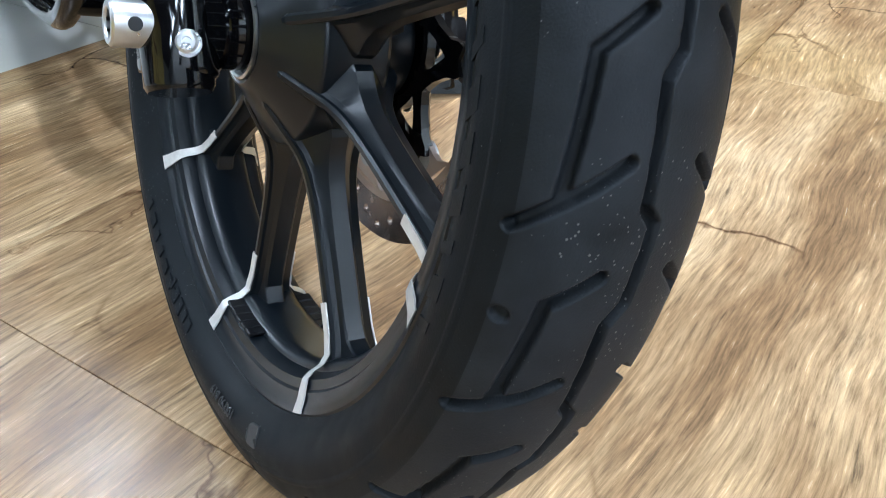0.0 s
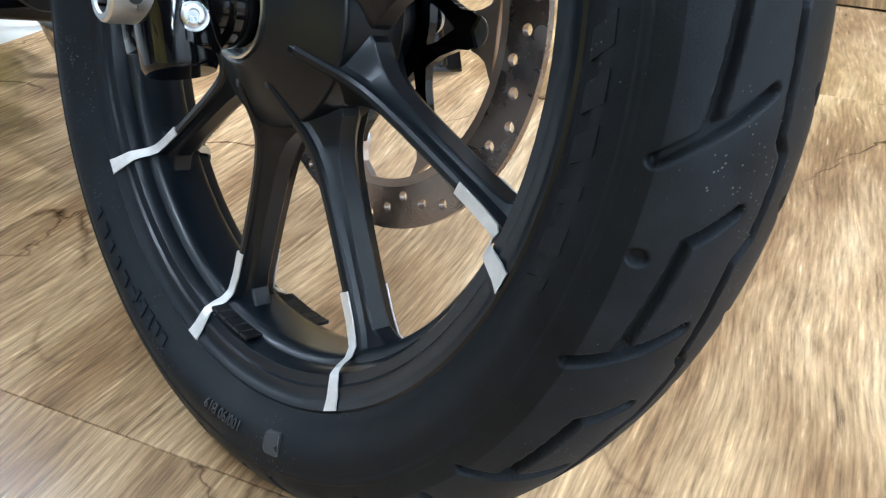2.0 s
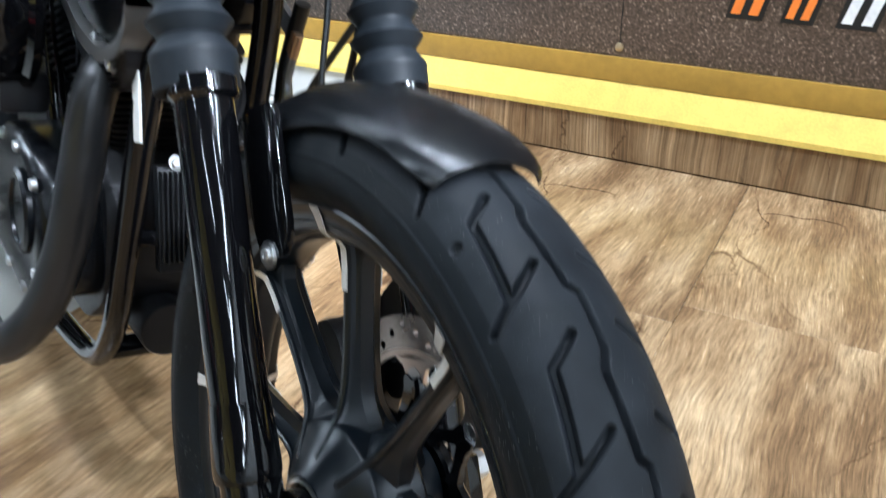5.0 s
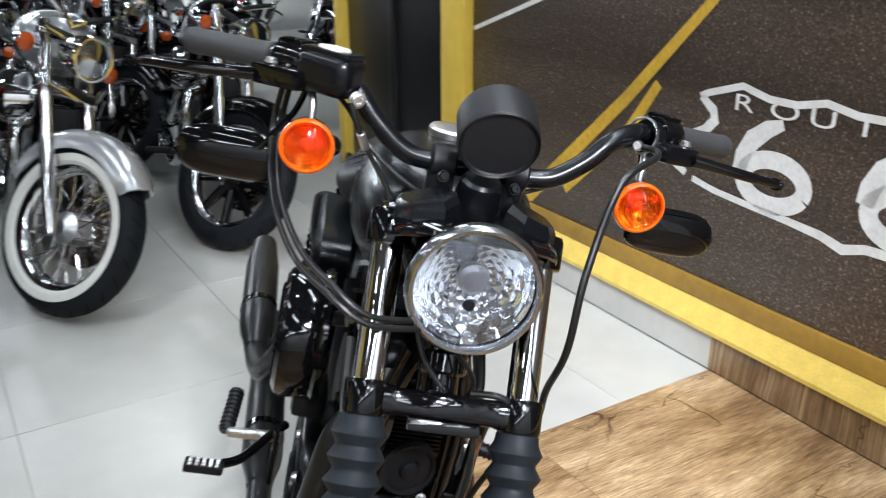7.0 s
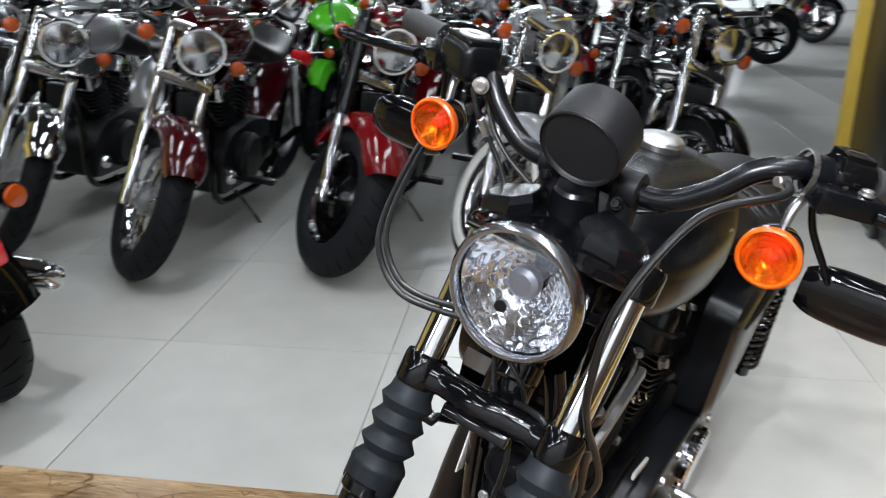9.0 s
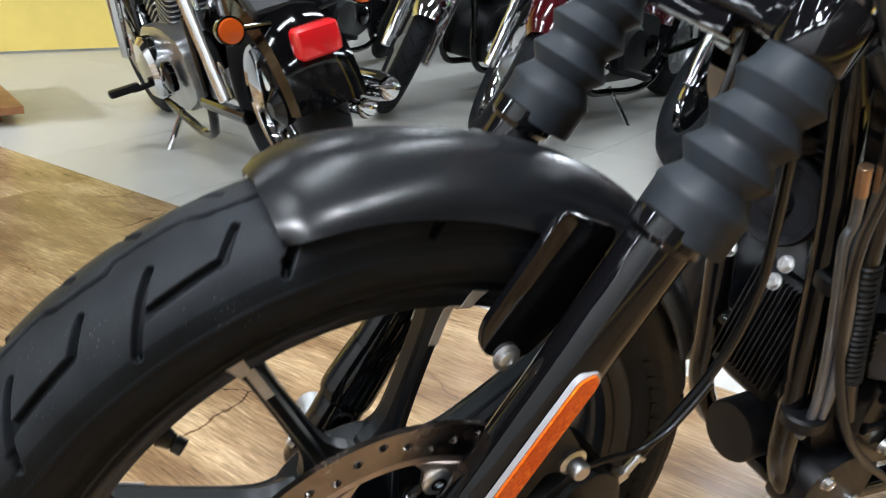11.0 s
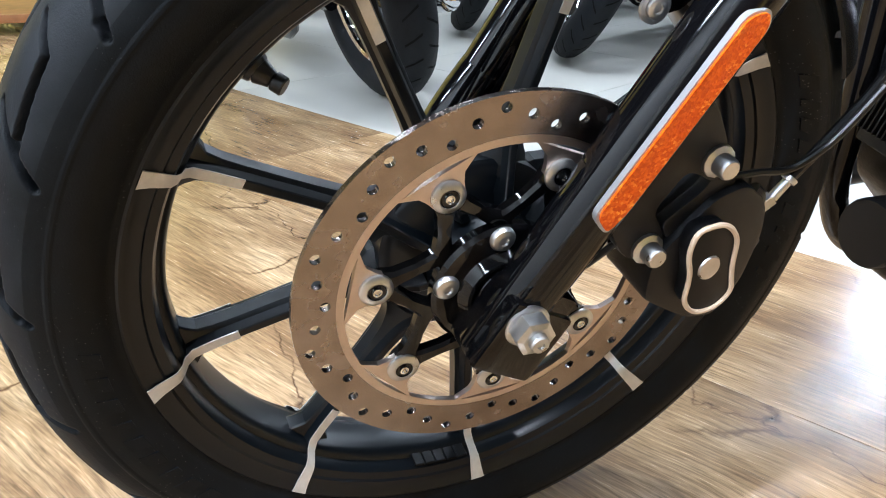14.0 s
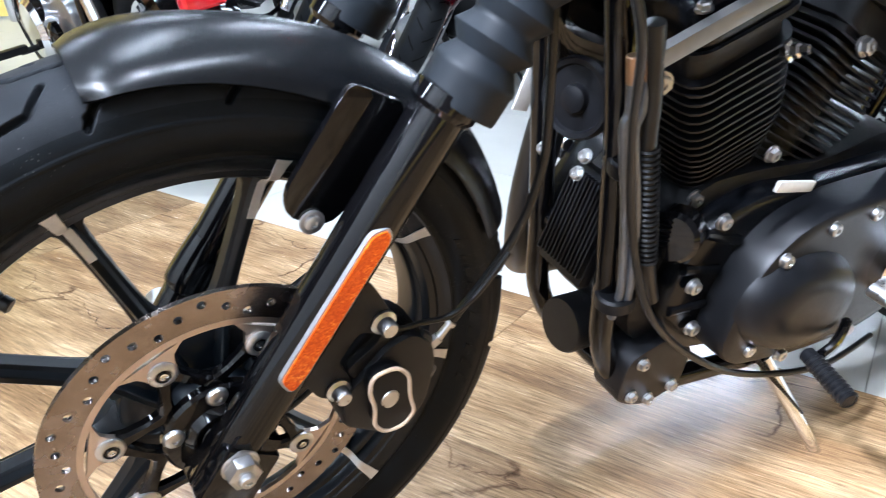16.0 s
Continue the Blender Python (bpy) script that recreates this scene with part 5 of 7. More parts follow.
    part("bulb", bm, AMBER_RIM, ts, "amber bulb")
    bm = bmesh.new()
    tube(bm, [S + Vector((0, -0.025, 0.026)), S + Vector((s * 0.002, -0.032, 0.05)), c2 + Vector((0, 0, -0.018))], 0.0052, 12)
    part("signal_stalk", bm, STEEL, ts)
    # mirror below the bar
    bm = bmesh.new()
    mc = side((0.313, -0.462, 0.988))
    lo = []
    for i in range(15):
        u = i / 14
        x = -0.068 + 0.136 * u
        w = math.sqrt(max(0.012, 1 - (abs(u - 0.46) / 0.54) ** 3.6))
        h, d = 0.036 * w, 0.018 * w
        zc = -0.004 * u
        lo.append([mc + Vector((s * x, d * math.cos(t) - 0.10 * x + 0.003, zc + h * math.sin(t) * (1 if math.sin(t) > 0 else 0.9))) for t in (2 * math.pi * k / 24 for k in range(24))])
    rings(bm, lo)
    mi = part("mirror", bm, GLOSS, bike, "gloss black teardrop mirror below the bar", angle=60)
    bm = bmesh.new()
    tube(bm, [side((0.222, -0.43, 1.10)), side((0.235, -0.435, 1.06)), side((0.262, -0.44, 1.02)), side((0.276, -0.446, 0.995))], 0.0042, 10)
    part("mirror_stem", bm, GLOSS, mi)
    bm = bmesh.new()
    prism(bm, [(0.045 * math.cos(t) * 1.25 + mc.z * 0 + 0, 0.026 * math.sin(t)) for t in (2 * math.pi * k / 24 for k in range(24))], "y", -0.0008, 0.0008)
    bmesh.ops.transform(bm, matrix=Matrix.Translation(mc + Vector((0, -0.0185, 0))) @ Matrix.Rotation(radians(90), 4, "Y") @ Matrix.Rotation(radians(-5 * s), 4, "Z"), verts=bm.verts)
    part("mirror_glass", bm, CHROME, mi)
# brake reservoir on the right
bm = bmesh.new()
box(bm, (0.198, -0.392, 1.124), (0.074, 0.056, 0.050), 0.019, Matrix.Rotation(radians(-30), 4, "Z"), 5)
rv = part("brake_reservoir", bm, SATIN, bike, "black brake fluid reservoir with a ringed cap")
bm = bmesh.new()
box(bm, (0.198, -0.392, 1.1485), (0.062, 0.044, 0.008), 0.0036, Matrix.Rotation(radians(-30), 4, "Z"), 3)
lid = part("reservoir_lid", bm, SATIN, rv)
bm = bmesh.new()
lathe(bm, [(0.009, 0.0), (0.010, 0.0025), (0.015, 0.0025), (0.016, 0.0)], (0.198, -0.392, 1.153), "z", 28)
for v in bm.verts:
    v.co.x = 0.198 + (v.co.x - 0.198) * 1.25
part("lid_ring", bm, STICKER, lid)
bm = bmesh.new()
lathe(bm, [(1e-5, 0.0), (0.007, 0.0), (0.0085, 0.002), (0.009, -0.002)], (0.185, -0.3665, 1.124), (-0.5, 0.866, 0), 22)
part("sight_glass", bm, GLOSS, rv)
bm = bmesh.new()
bolt(bm, (0.163, -0.369, 1.103), (-0.3, 0.95, 0), 0.0085, 0.008, 20)
part("banjo_bolt", bm, STEEL, rv)
# cables
wires = {
    "throttle_cable": [[(0.252, -0.43, 1.10), (0.258, -0.442, 1.03), (0.242, -0.363, 0.969), (0.207, -0.275, 0.933), (0.166, -0.219, 0.919), (0.116, -0.203, 0.895), (0.052, -0.232, 0.885)],
                       [(0.244, -0.428, 1.10), (0.249, -0.442, 1.03), (0.234, -0.366, 0.974), (0.200, -0.280, 0.940), (0.162, -0.226, 0.926), (0.116, -0.210, 0.902), (0.052, -0.238, 0.892)]],
    "clutch_cable": [[(-0.198, -0.385, 1.112), (-0.205, -0.335, 1.113), (-0.148, -0.279, 1.081), (-0.116, -0.222, 0.988), (-0.116, -0.212, 0.895), (-0.119, -0.248, 0.822), (-0.132, -0.283, 0.764), (-0.135, -0.32, 0.70), (-0.11, -0.37, 0.60), (-0.105, -0.42, 0.48), (-0.125, -0.473, 0.368), (-0.135, -0.588, 0.273), (-0.14, -0.715, 0.212), (-0.16, -0.85, 0.20), (-0.15, -0.98, 0.21)]],
    "bar_wire": [[(-0.2, -0.412, 1.108), (-0.16, -0.394, 1.094), (-0.13, -0.39, 1.064), (-0.09, -0.385, 1.036), (-0.04, -0.37, 1.02)], [(0.2, -0.412, 1.108), (0.17, -0.40, 1.085), (0.14, -0.385, 1.05), (0.1, -0.38, 1.02), (0.04, -0.38, 0.99)]],
    "brake_line": [[(0.17, -0.362, 1.10), (0.155, -0.362, 1.07), (0.14, -0.372, 1.045), (0.1, -0.37, 0.99), (0.06, -0.34, 0.9), (0.03, -0.3, 0.82), (0.0, -0.258, 0.795)]],
    "horn_wire": [[(0.0, -0.26, 0.85), (-0.028, -0.262, 0.82), (-0.034, -0.272, 0.79), (-0.02, -0.29, 0.76)], [(-0.03, -0.25, 0.79), (-0.045, -0.235, 0.73), (-0.043, -0.225, 0.66), (-0.04, -0.215, 0.60)]],
}
for nm, ls in wires.items():
    for pth in ls:
        bm = bmesh.new()
        tube(bm, pth, 0.0046 if nm == "clutch_cable" else (0.0038 if nm == "throttle_cable" else 0.0032), 10, 8)
        part(nm, bm, CABLE, bike, "black " + nm.replace("_", " "))
bm = bmesh.new()
cyl(bm, (0.152, -0.364, 1.066), (0.142, -0.372, 1.046), 0.0055, n=14, bev=0.001)
part("cable_ferrule", bm, STEEL, bike)
bm = bmesh.new()
cyl(bm, (-0.198, -0.386, 1.112), (-0.19, -0.372, 1.114), 0.007, 0.0055, 14, 0.001)
part("cable_ferrule", bm, STEEL, bike)

# --- tank, seat, side covers
def loft_y(bm, secs, n=28, p=2.4):
    """Superellipse sections across y: (y, half width, z top, z bottom)."""
    lo = []
    for y, w, zt, zb in secs:
        c, h = (zt + zb) / 2, (zt - zb) / 2
        ring = []
        for k in range(n):
            t = 2 * math.pi * k / n
            ct, st = math.cos(t), math.sin(t)
            ring.append((w * math.copysign(abs(ct) ** (2 / p), ct), y, c + h * math.copysign(abs(st) ** (2 / p), st)))
        lo.append(ring)
    return rings(bm, lo)


def dense(secs, sub=5):
    out = smooth_path([Vector((a, b, c)) for a, b, c, d in secs], sub)
    o2 = smooth_path([Vector((a, d, 0)) for a, b, c, d in secs], sub)
    return [(p.x, max(p.y, 0.004), p.z, q.y) for p, q in zip(out, o2)]


bm = bmesh.new()
loft_y(bm, dense([(-0.402, 0.03, 0.955, 0.90), (-0.41, 0.07, 0.985, 0.872), (-0.44, 0.105, 1.008, 0.845), (-0.5, 0.127, 1.024, 0.822), (-0.58, 0.135, 1.030, 0.808), (-0.66, 0.132, 1.027, 0.806), (-0.74, 0.115, 1.012, 0.815), (-0.81, 0.085, 0.985, 0.835), (-0.86, 0.05, 0.955, 0.86), (-0.875, 0.02, 0.93, 0.89)]), 36, 2.3)
tank = part("fuel_tank", bm, SATIN, bike, "denim black peanut fuel tank", angle=60)
bm = bmesh.new()
lathe(bm, [(0.03, -0.002), (0.033, 0.004), (0.033, 0.012), (0.030, 0.016), (0.02, 0.0185), (1e-5, 0.019)], (0.004, -0.63, 1.028), (0, 0.05, 1), 32)
part("fuel_cap", bm, STEEL, tank, "brushed metal fuel cap")
for s in (1, -1):
    bm = bmesh.new()
    lathe(bm, [(0.018, 0), (0.018, 0.0012), (0.029, 0.0012), (0.029, 0)], (s * 0.131, -0.62, 0.93), (s, 0, 0.1), 30)
    part("tank_emblem", bm, mat("grey_print", (0.16, 0.16, 0.16), 0.5, grain=0.1) if s > 0 else bpy.data.materials["grey_print"], tank, "grey round tank emblem")
    bm = bmesh.new()
    lathe(bm, [(1e-5, 0.0014), (0.012, 0.0014), (0.012, 0)], (s * 0.131, -0.62, 0.93), (s, 0, 0.1), 20)
    part("emblem_centre", bm, mat("red_print", (0.35, 0.02, 0.02), 0.5) if s > 0 else bpy.data.materials["red_print"], tank)
bm = bmesh.new()
loft_y(bm, dense([(-0.84, 0.054, 0.965, 0.86), (-0.87, 0.086, 0.957, 0.82), (-0.93, 0.122, 0.915, 0.785), (-1.0, 0.143, 0.882, 0.765), (-1.07, 0.148, 0.872, 0.765), (-1.13, 0.133, 0.876, 0.775), (-1.2, 0.108, 0.875, 0.785), (-1.32, 0.092, 0.862, 0.795), (-1.40, 0.065, 0.85, 0.805), (-1.42, 0.032, 0.838, 0.815)]), 32, 2.2)
seat = part("seat", bm, LEATHER, bike, "black ribbed vinyl seat", angle=60)
for i in range(5):
    y = -0.93 - i * 0.042
    bm = bmesh.new()
    w = 0.119 + 0.005 * i
    zt = 0.914 - 0.030 * min(1, i / 2.5)
    tube(bm, [(w * math.sin(t) * 1.0, y, zt - 0.062 + 0.064 * math.cos(t)) for t in np.linspace(-1.35, 1.35, 13)], 0.004, 8, 2)
    part("seat_piping", bm, LEATHER, seat)
for s in (1, -1):
    bm = bmesh.new()
    lo = []
    for x in (0.105, 0.16, 0.172):
        k = 1.0 if x < 0.165 else 0.88
        c = (-0.965, 0.635)
        lo.append([(s * x, c[0] + (y - c[0]) * k, c[1] + (z - c[1]) * k) for y, z in rounded([(-0.82, 0.74), (-0.90, 0.765), (-1.10, 0.775), (-1.13, 0.70), (-1.07, 0.56), (-0.97, 0.48), (-0.87, 0.49)], 0.05, 5)])
    rings(bm, lo)
    sc = part("side_cover", bm, SATIN, bike, "matt black side cover", angle=50)
    bm = bmesh.new()
    tube(bm, [(s * 0.168, -0.87, 0.715), (s * 0.174, -0.93, 0.728), (s * 0.176, -1.02, 0.742), (s * 0.17, -1.10, 0.752)], 0.012, 10, 4, flat=0.4)
    part("cover_rib", bm, SATIN, sc)
    if s > 0:
        bm = bmesh.new()
        lo = []
        for y, h in ((-1.015, 0.006), (-1.028, 0.022), (-1.05, 0.027), (-1.08, 0.022), (-1.105, 0.007)):
            lo.append([(0.1765, y, 0.718 + h), (0.1845, y, 0.716 + h * 0.5), (0.186, y, 0.712), (0.1845, y, 0.710 - h * 0.5), (0.1765, y, 0.708 - h)])
        rings(bm, lo)
        part("cover_emblem", bm, mat("polished_emblem", (0.85, 0.85, 0.84), 0.22, 0.6), sc, "polished metal emblem")

# --- engine
CR = Vector((0, -0.66, 0.36))
bm = bmesh.new()
prism(bm, rounded([(-0.50, 0.30), (-0.50, 0.43), (-0.56, 0.50), (-0.66, 0.505), (-0.78, 0.50), (-0.90, 0.53), (-1.0, 0.50), (-1.03, 0.40), (-1.0, 0.26), (-0.8, 0.225), (-0.58, 0.235)], 0.03, 4), "x", -0.075, 0.075, 0.008)
eng = part("engine", bm, WRINKLE, bike, "black air-cooled twin-cylinder engine")
for tilt in (1, -1):
    d = Vector((0, math.sin(radians(22.5)) * tilt, math.cos(radians(22.5))))
    f = Vector((0, d.z, -d.y))
    ex = Vector((1, 0, 0))

    def plate(bm, h0, h1, wx, wf, r=0.02):
        out = rounded([(-wx, -wf), (wx, -wf), (wx, wf), (-wx, wf)], r, 4)
        rings(bm, [[CR + d * h + ex * p + f * q for p, q in out] for h in (h0, h1)])

    bm = bmesh.new()
    lathe(bm, [(1e-5, 0.10), (0.056, 0.10), (0.056, 0.33), (1e-5, 0.33)], CR, d, 32)
    core = part("cylinder", bm, WRINKLE, eng, "black finned cylinder")
    nf = 17
    for i in range(nf):
        h = 0.138 + i * 0.0112
        u = i / (nf - 1)
        wx = 0.062 + 0.020 * min(1, u * 2.2)
        wf = 0.058 + 0.020 * min(1, u * 1.8)
        bm = bmesh.new()
        out = rounded([(-wx, -wf), (wx, -wf), (wx, wf), (-wx, wf)], 0.03, 4)
        sag = 0.012 * min(1, u * 1.5)
        lo = []
        for hh in (h, h + 0.0028):
            lo.append([CR + d * (hh - sag * (abs(p) / wx) ** 2 + 0.3 * sag * abs(q) / wf) + ex * p + f * q for p, q in out])
        rings(bm, lo)
        part("fin", bm, WRINKLE, core)
    bm = bmesh.new()
    plate(bm, 0.305, 0.345, 0.072, 0.07, 0.025)
    hd = part("cylinder_head", bm, WRINKLE, eng)
    bm = bmesh.new()
    plate(bm, 0.345, 0.352, 0.088, 0.078, 0.03)
    part("head_gasket_band", bm, WRINKLE, hd)
    bm = bmesh.new()
    out = rounded([(-0.085, -0.074), (0.085, -0.074), (0.085, 0.074), (-0.085, 0.074)], 0.03, 5)
    rings(bm, [[CR + d * h + ex * p * k + f * q * k for p, q in out] for h, k in ((0.352, 0.98), (0.375, 1.0), (0.395, 0.97), (0.404, 0.9), (0.408, 0.75))])
    rb = part("rocker_box", bm, SATIN, eng, "black rocker cover", angle=40)
    for p, q in ((-0.078, -0.06), (0.078, -0.06), (0.078, 0.06), (-0.078, 0.06), (0.08, 0.0)):
        bm = bmesh.new()
        bolt(bm, CR + d * 0.396 + ex * p + f * q, d, 0.007, 0.009, 6)
        part("rocker_bolt", bm, STEEL, rb)
    # pushrod tubes on the right
    for k in (-0.022, 0.022):
        bm = bmesh.new()
        cyl(bm, CR + Vector((0.075, k * 1.6 + tilt * 0.045, 0.10)), CR + d * 0.345 + ex * 0.078 + f * k, 0.009, n=14)
        cyl(bm, CR + Vector((0.075, k * 1.6 + tilt * 0.045, 0.10)), CR + Vector((0.075, k * 1.6 + tilt * 0.055, 0.13)), 0.014, n=14, bev=0.002)
        part("pushrod_tube", bm, GLOSS, eng)
    for sx in (-1, 1):
        bm = bmesh.new()
        if sx < 0 and tilt > 0:
            lathe(bm, [(0.0125, 0.0), (0.0125, 0.007), (0.0085, 0.009), (0.0085, 0.016), (0.0055, 0.018), (0.0055, 0.027), (1e-5, 0.028)], (-0.080, -0.598, 0.655), (-0.9, -0.1, 0.42), 6)
            part("spark_plug", bm, CHROME, eng, "bright spark plug")
            bm = bmesh.new()
            bolt(bm, (-0.080, -0.422, 0.634), (-1, 0.4, 0), 0.010, 0.010, 6)
        else:
            bolt(bm, CR + d * 0.30 + ex * sx * 0.083 + f * 0.045, (sx, 0, 0.3), 0.010, 0.013, 6)
        part("head_bolt", bm, STEEL, eng)
        bm = bmesh.new()
        bolt(bm, CR + d * 0.15 + ex * sx * 0.068 + f * 0.055, (sx, 0, 0.0), 0.009, 0.010, 6)
        part("head_bolt", bm, STEEL, eng)
# side face of the front head on the right: flat cover with two bolts
bm = bmesh.new()
d = Vector((0, math.sin(radians(22.5)), math.cos(radians(22.5))))
f = Vector((0, d.z, -d.y))
shape = [(-0.645, 0.722), (-0.50, 0.772), (-0.400, 0.790), (-0.378, 0.76), (-0.378, 0.680), (-0.405, 0.648), (-0.47, 0.628), (-0.55, 0.640), (-0.640, 0.678)]
out = rounded(shape, 0.022, 4)
mid = (-0.505, 0.705)
rings(bm, [[(x, mid[0] + (y - mid[0]) * k, mid[1] + (z - mid[1]) * k) for y, z in out] for x, k in ((0.040, 1.0), (0.082, 1.0), (0.089, 0.975), (0.0915, 0.93))])
fc = part("head_side_cover", bm, SATIN, eng, "satin black rocker cover", angle=40)
low = [(y, z - 0.004) for y, z in shape]
for i in range(7):
    bm = bmesh.new()
    dz, w = (0.004, 1.09) if i == 0 else (-0.006 - 0.0085 * i, 1.0 - 0.015 * i)
    th = 0.017 if i == 0 else 0.0026
    lo = []
    for k in (0, 1):
        lo.append([(x, mid[0] + (y - mid[0]) * w, min(mid[1] + (z - mid[1]) * w, 0.728 + 0.33 * (y + 0.56)) + dz - th * k) for x, (y, z) in [(0.030, q) for q in rounded(low, 0.022, 3)]])
    # a curved band that follows the cover's lower edge
    e0 = [p for p in lo[0] if p[2] < 0.705 + 0.33 * (p[1] + 0.52) + dz]
    e0.sort(key=lambda p: p[1])
    xo = 0.100 - 0.002 * i
    sec_ = [[(0.035, y, z), (xo - 0.002, y, z), (xo, y, z - th * 0.5), (xo - 0.002, y, z - th), (0.035, y, z - th)] for x, y, z in e0]
    rings(bm, sec_)
    if i == 0:
        part("machined_edge", bm, MACHINED, fc, "bare machined edge", angle=50)
    else:
        part("head_fin", bm, WRINKLE, fc, angle=50)
for p in ((0.092, -0.524, 0.741), (0.092, -0.461, 0.714), (0.096, -0.43, 0.612)):
    bm = bmesh.new()
    bolt(bm, Vector(p) - Vector((0.006, 0, 0)), (1, 0.1, 0), 0.008, 0.008, 6)
    part("cover_bolt", bm, STEEL, fc)
# primary cover, left
bm = bmesh.new()
prim = rounded([(-0.52, 0.33), (-0.525, 0.40), (-0.56, 0.468), (-0.64, 0.490), (-0.74, 0.485), (-0.85, 0.495), (-0.96, 0.50), (-1.03, 0.46), (-1.05, 0.37), (-1.01, 0.28), (-0.9, 0.245), (-0.7, 0.25), (-0.58, 0.268)], 0.03, 4)
c = (-0.78, 0.37)
rings(bm, [[(x, c[0] + (y - c[0]) * k, c[1] + (z - c[1]) * k) for y, z in prim] for x, k in ((-0.075, 1.0), (-0.096, 1.0), (-0.103, 0.985), (-0.106, 0.95), (-0.107, 0.87))])
case = part("primary_case", bm, SATIN, eng, "black primary case", angle=40)
bm = bmesh.new()
raised = rounded([(-0.588, 0.300), (-0.590, 0.365), (-0.612, 0.428), (-0.655, 0.466), (-0.720, 0.482), (-0.85, 0.490), (-0.96, 0.496), (-1.03, 0.46), (-1.048, 0.37), (-1.01, 0.285), (-0.9, 0.250), (-0.7, 0.254), (-0.625, 0.266)], 0.03, 4)
rings(bm, [[(x, c[0] + (y - c[0]) * k, c[1] + (z - c[1]) * k) for y, z in raised] for x, k in ((-0.104, 1.0), (-0.146, 1.0), (-0.153, 0.985), (-0.156, 0.95), (-0.157, 0.87))])
prim_ob = part("primary_cover", bm, COVER, eng, "satin black primary cover", angle=40)
for ya, za, yb, zb in ((-0.545, 0.452, -0.610, 0.432), (-0.530, 0.405, -0.590, 0.395), (-0.530, 0.345, -0.590, 0.345)):
    bm = bmesh.new()
    cyl(bm, (-0.104, ya, za), (-0.106, yb, zb), 0.007, n=10)
    part("case_rib", bm, SATIN, case)
bm = bmesh.new()
lathe(bm, [(0.112, -0.150), (0.108, -0.160), (0.096, -0.176), (0.078, -0.186), (0.05, -0.189), (1e-5, -0.189)], (0, -0.700, 0.356), "x", 44)
for v in bm.verts:
    v.co.z = 0.356 + (v.co.z - 0.356) * 0.66 - (v.co.y + 0.70) * -0.12
part("alternator_bulge", bm, COVER, prim_ob)
bm = bmesh.new()
lathe(bm, [(0.068, -0.155), (0.068, -0.176), (0.064, -0.181), (1e-5, -0.183)], (0, -0.915, 0.385), "x", 40)
part("clutch_cover", bm, CHROME, prim_ob, "polished clutch cover")
for y, z, x in ((-0.564, 0.467, -0.106), (-0.637, 0.429, -0.154), (-0.612, 0.357, -0.154), (-0.545, 0.385, -0.112), (-0.574, 0.314, -0.112), (-0.709, 0.459, -0.154), (-0.789, 0.466, -0.154), (-0.644, 0.291, -0.153), (-0.92, 0.478, -0.154), (-1.02, 0.42, -0.156), (-1.0, 0.30, -0.156), (-0.87, 0.262, -0.156), (-0.72, 0.262, -0.156)):
    bm = bmesh.new()
    bolt(bm, (x, y, z), (-1, 0, 0), 0.0086, 0.010, 12)
    part("cover_bolt", bm, STEEL, prim_ob)
bm = bmesh.new()
box(bm, (-0.128, -0.640, 0.512), (0.006, 0.07, 0.014), 0.002, Matrix.Rotation(radians(8), 4, "X"))
part("engine_number_plate", bm, STICKER, eng, "bare metal pad")
bm = bmesh.new()
lathe(bm, [(0.031, 0.0), (0.031, 0.026), (0.026, 0.032), (0.010, 0.034), (1e-5, 0.034)], (-0.086, -0.520, 0.452), Vector((-0.45, 0.85, 0.05)), 36)
part("starter_end_cap", bm, GLOSS, eng, "gloss black starter end")
# strip between the head and the frame, left
bm = bmesh.new()
rings(bm, [[(x, y, z - h) for x, h in ((-0.092, -0.012), (-0.101, -0.010), (-0.103, 0.0), (-0.101, 0.010), (-0.092, 0.012))] for y, z in ((-0.386, 0.664), (-0.460, 0.6965), (-0.545, 0.733))])
part("engine_stay", bm, MACHINED, eng, "bare metal engine stay")
# cam cover, right
bm = bmesh.new()
cam_o = rounded([(-0.50, 0.31), (-0.51, 0.40), (-0.56, 0.475), (-0.64, 0.485), (-0.74, 0.475), (-0.84, 0.42), (-0.86, 0.33), (-0.79, 0.27), (-0.62, 0.255)], 0.035, 4)
c = (-0.68, 0.37)
rings(bm, [[(x, c[0] + (y - c[0]) * k, c[1] + (z - c[1]) * k) for y, z in cam_o] for x, k in ((0.07, 1.0), (0.12, 1.0), (0.136, 0.98), (0.144, 0.92), (0.147, 0.8))])
camc = part("cam_cover", bm, SATIN, eng, "satin black cam cover", angle=40)
bm = bmesh.new()
lathe(bm, [(0.055, 0.140), (0.055, 0.152), (0.05, 0.156), (0.042, 0.156), (0.04, 0.152), (1e-5, 0.152)], (0, -0.60, 0.39), "x", 36)
part("points_cover", bm, SATIN, camc)
for y, z in ((-0.545, 0.442), (-0.535, 0.33), (-0.60, 0.285), (-0.70, 0.28), (-0.80, 0.31), (-0.82, 0.40), (-0.73, 0.455), (-0.64, 0.462)):
    bm = bmesh.new()
    bolt(bm, (0.143, y, z), (1, 0, 0), 0.0072, 0.008, 12)
    part("cover_bolt", bm, STEEL, camc)
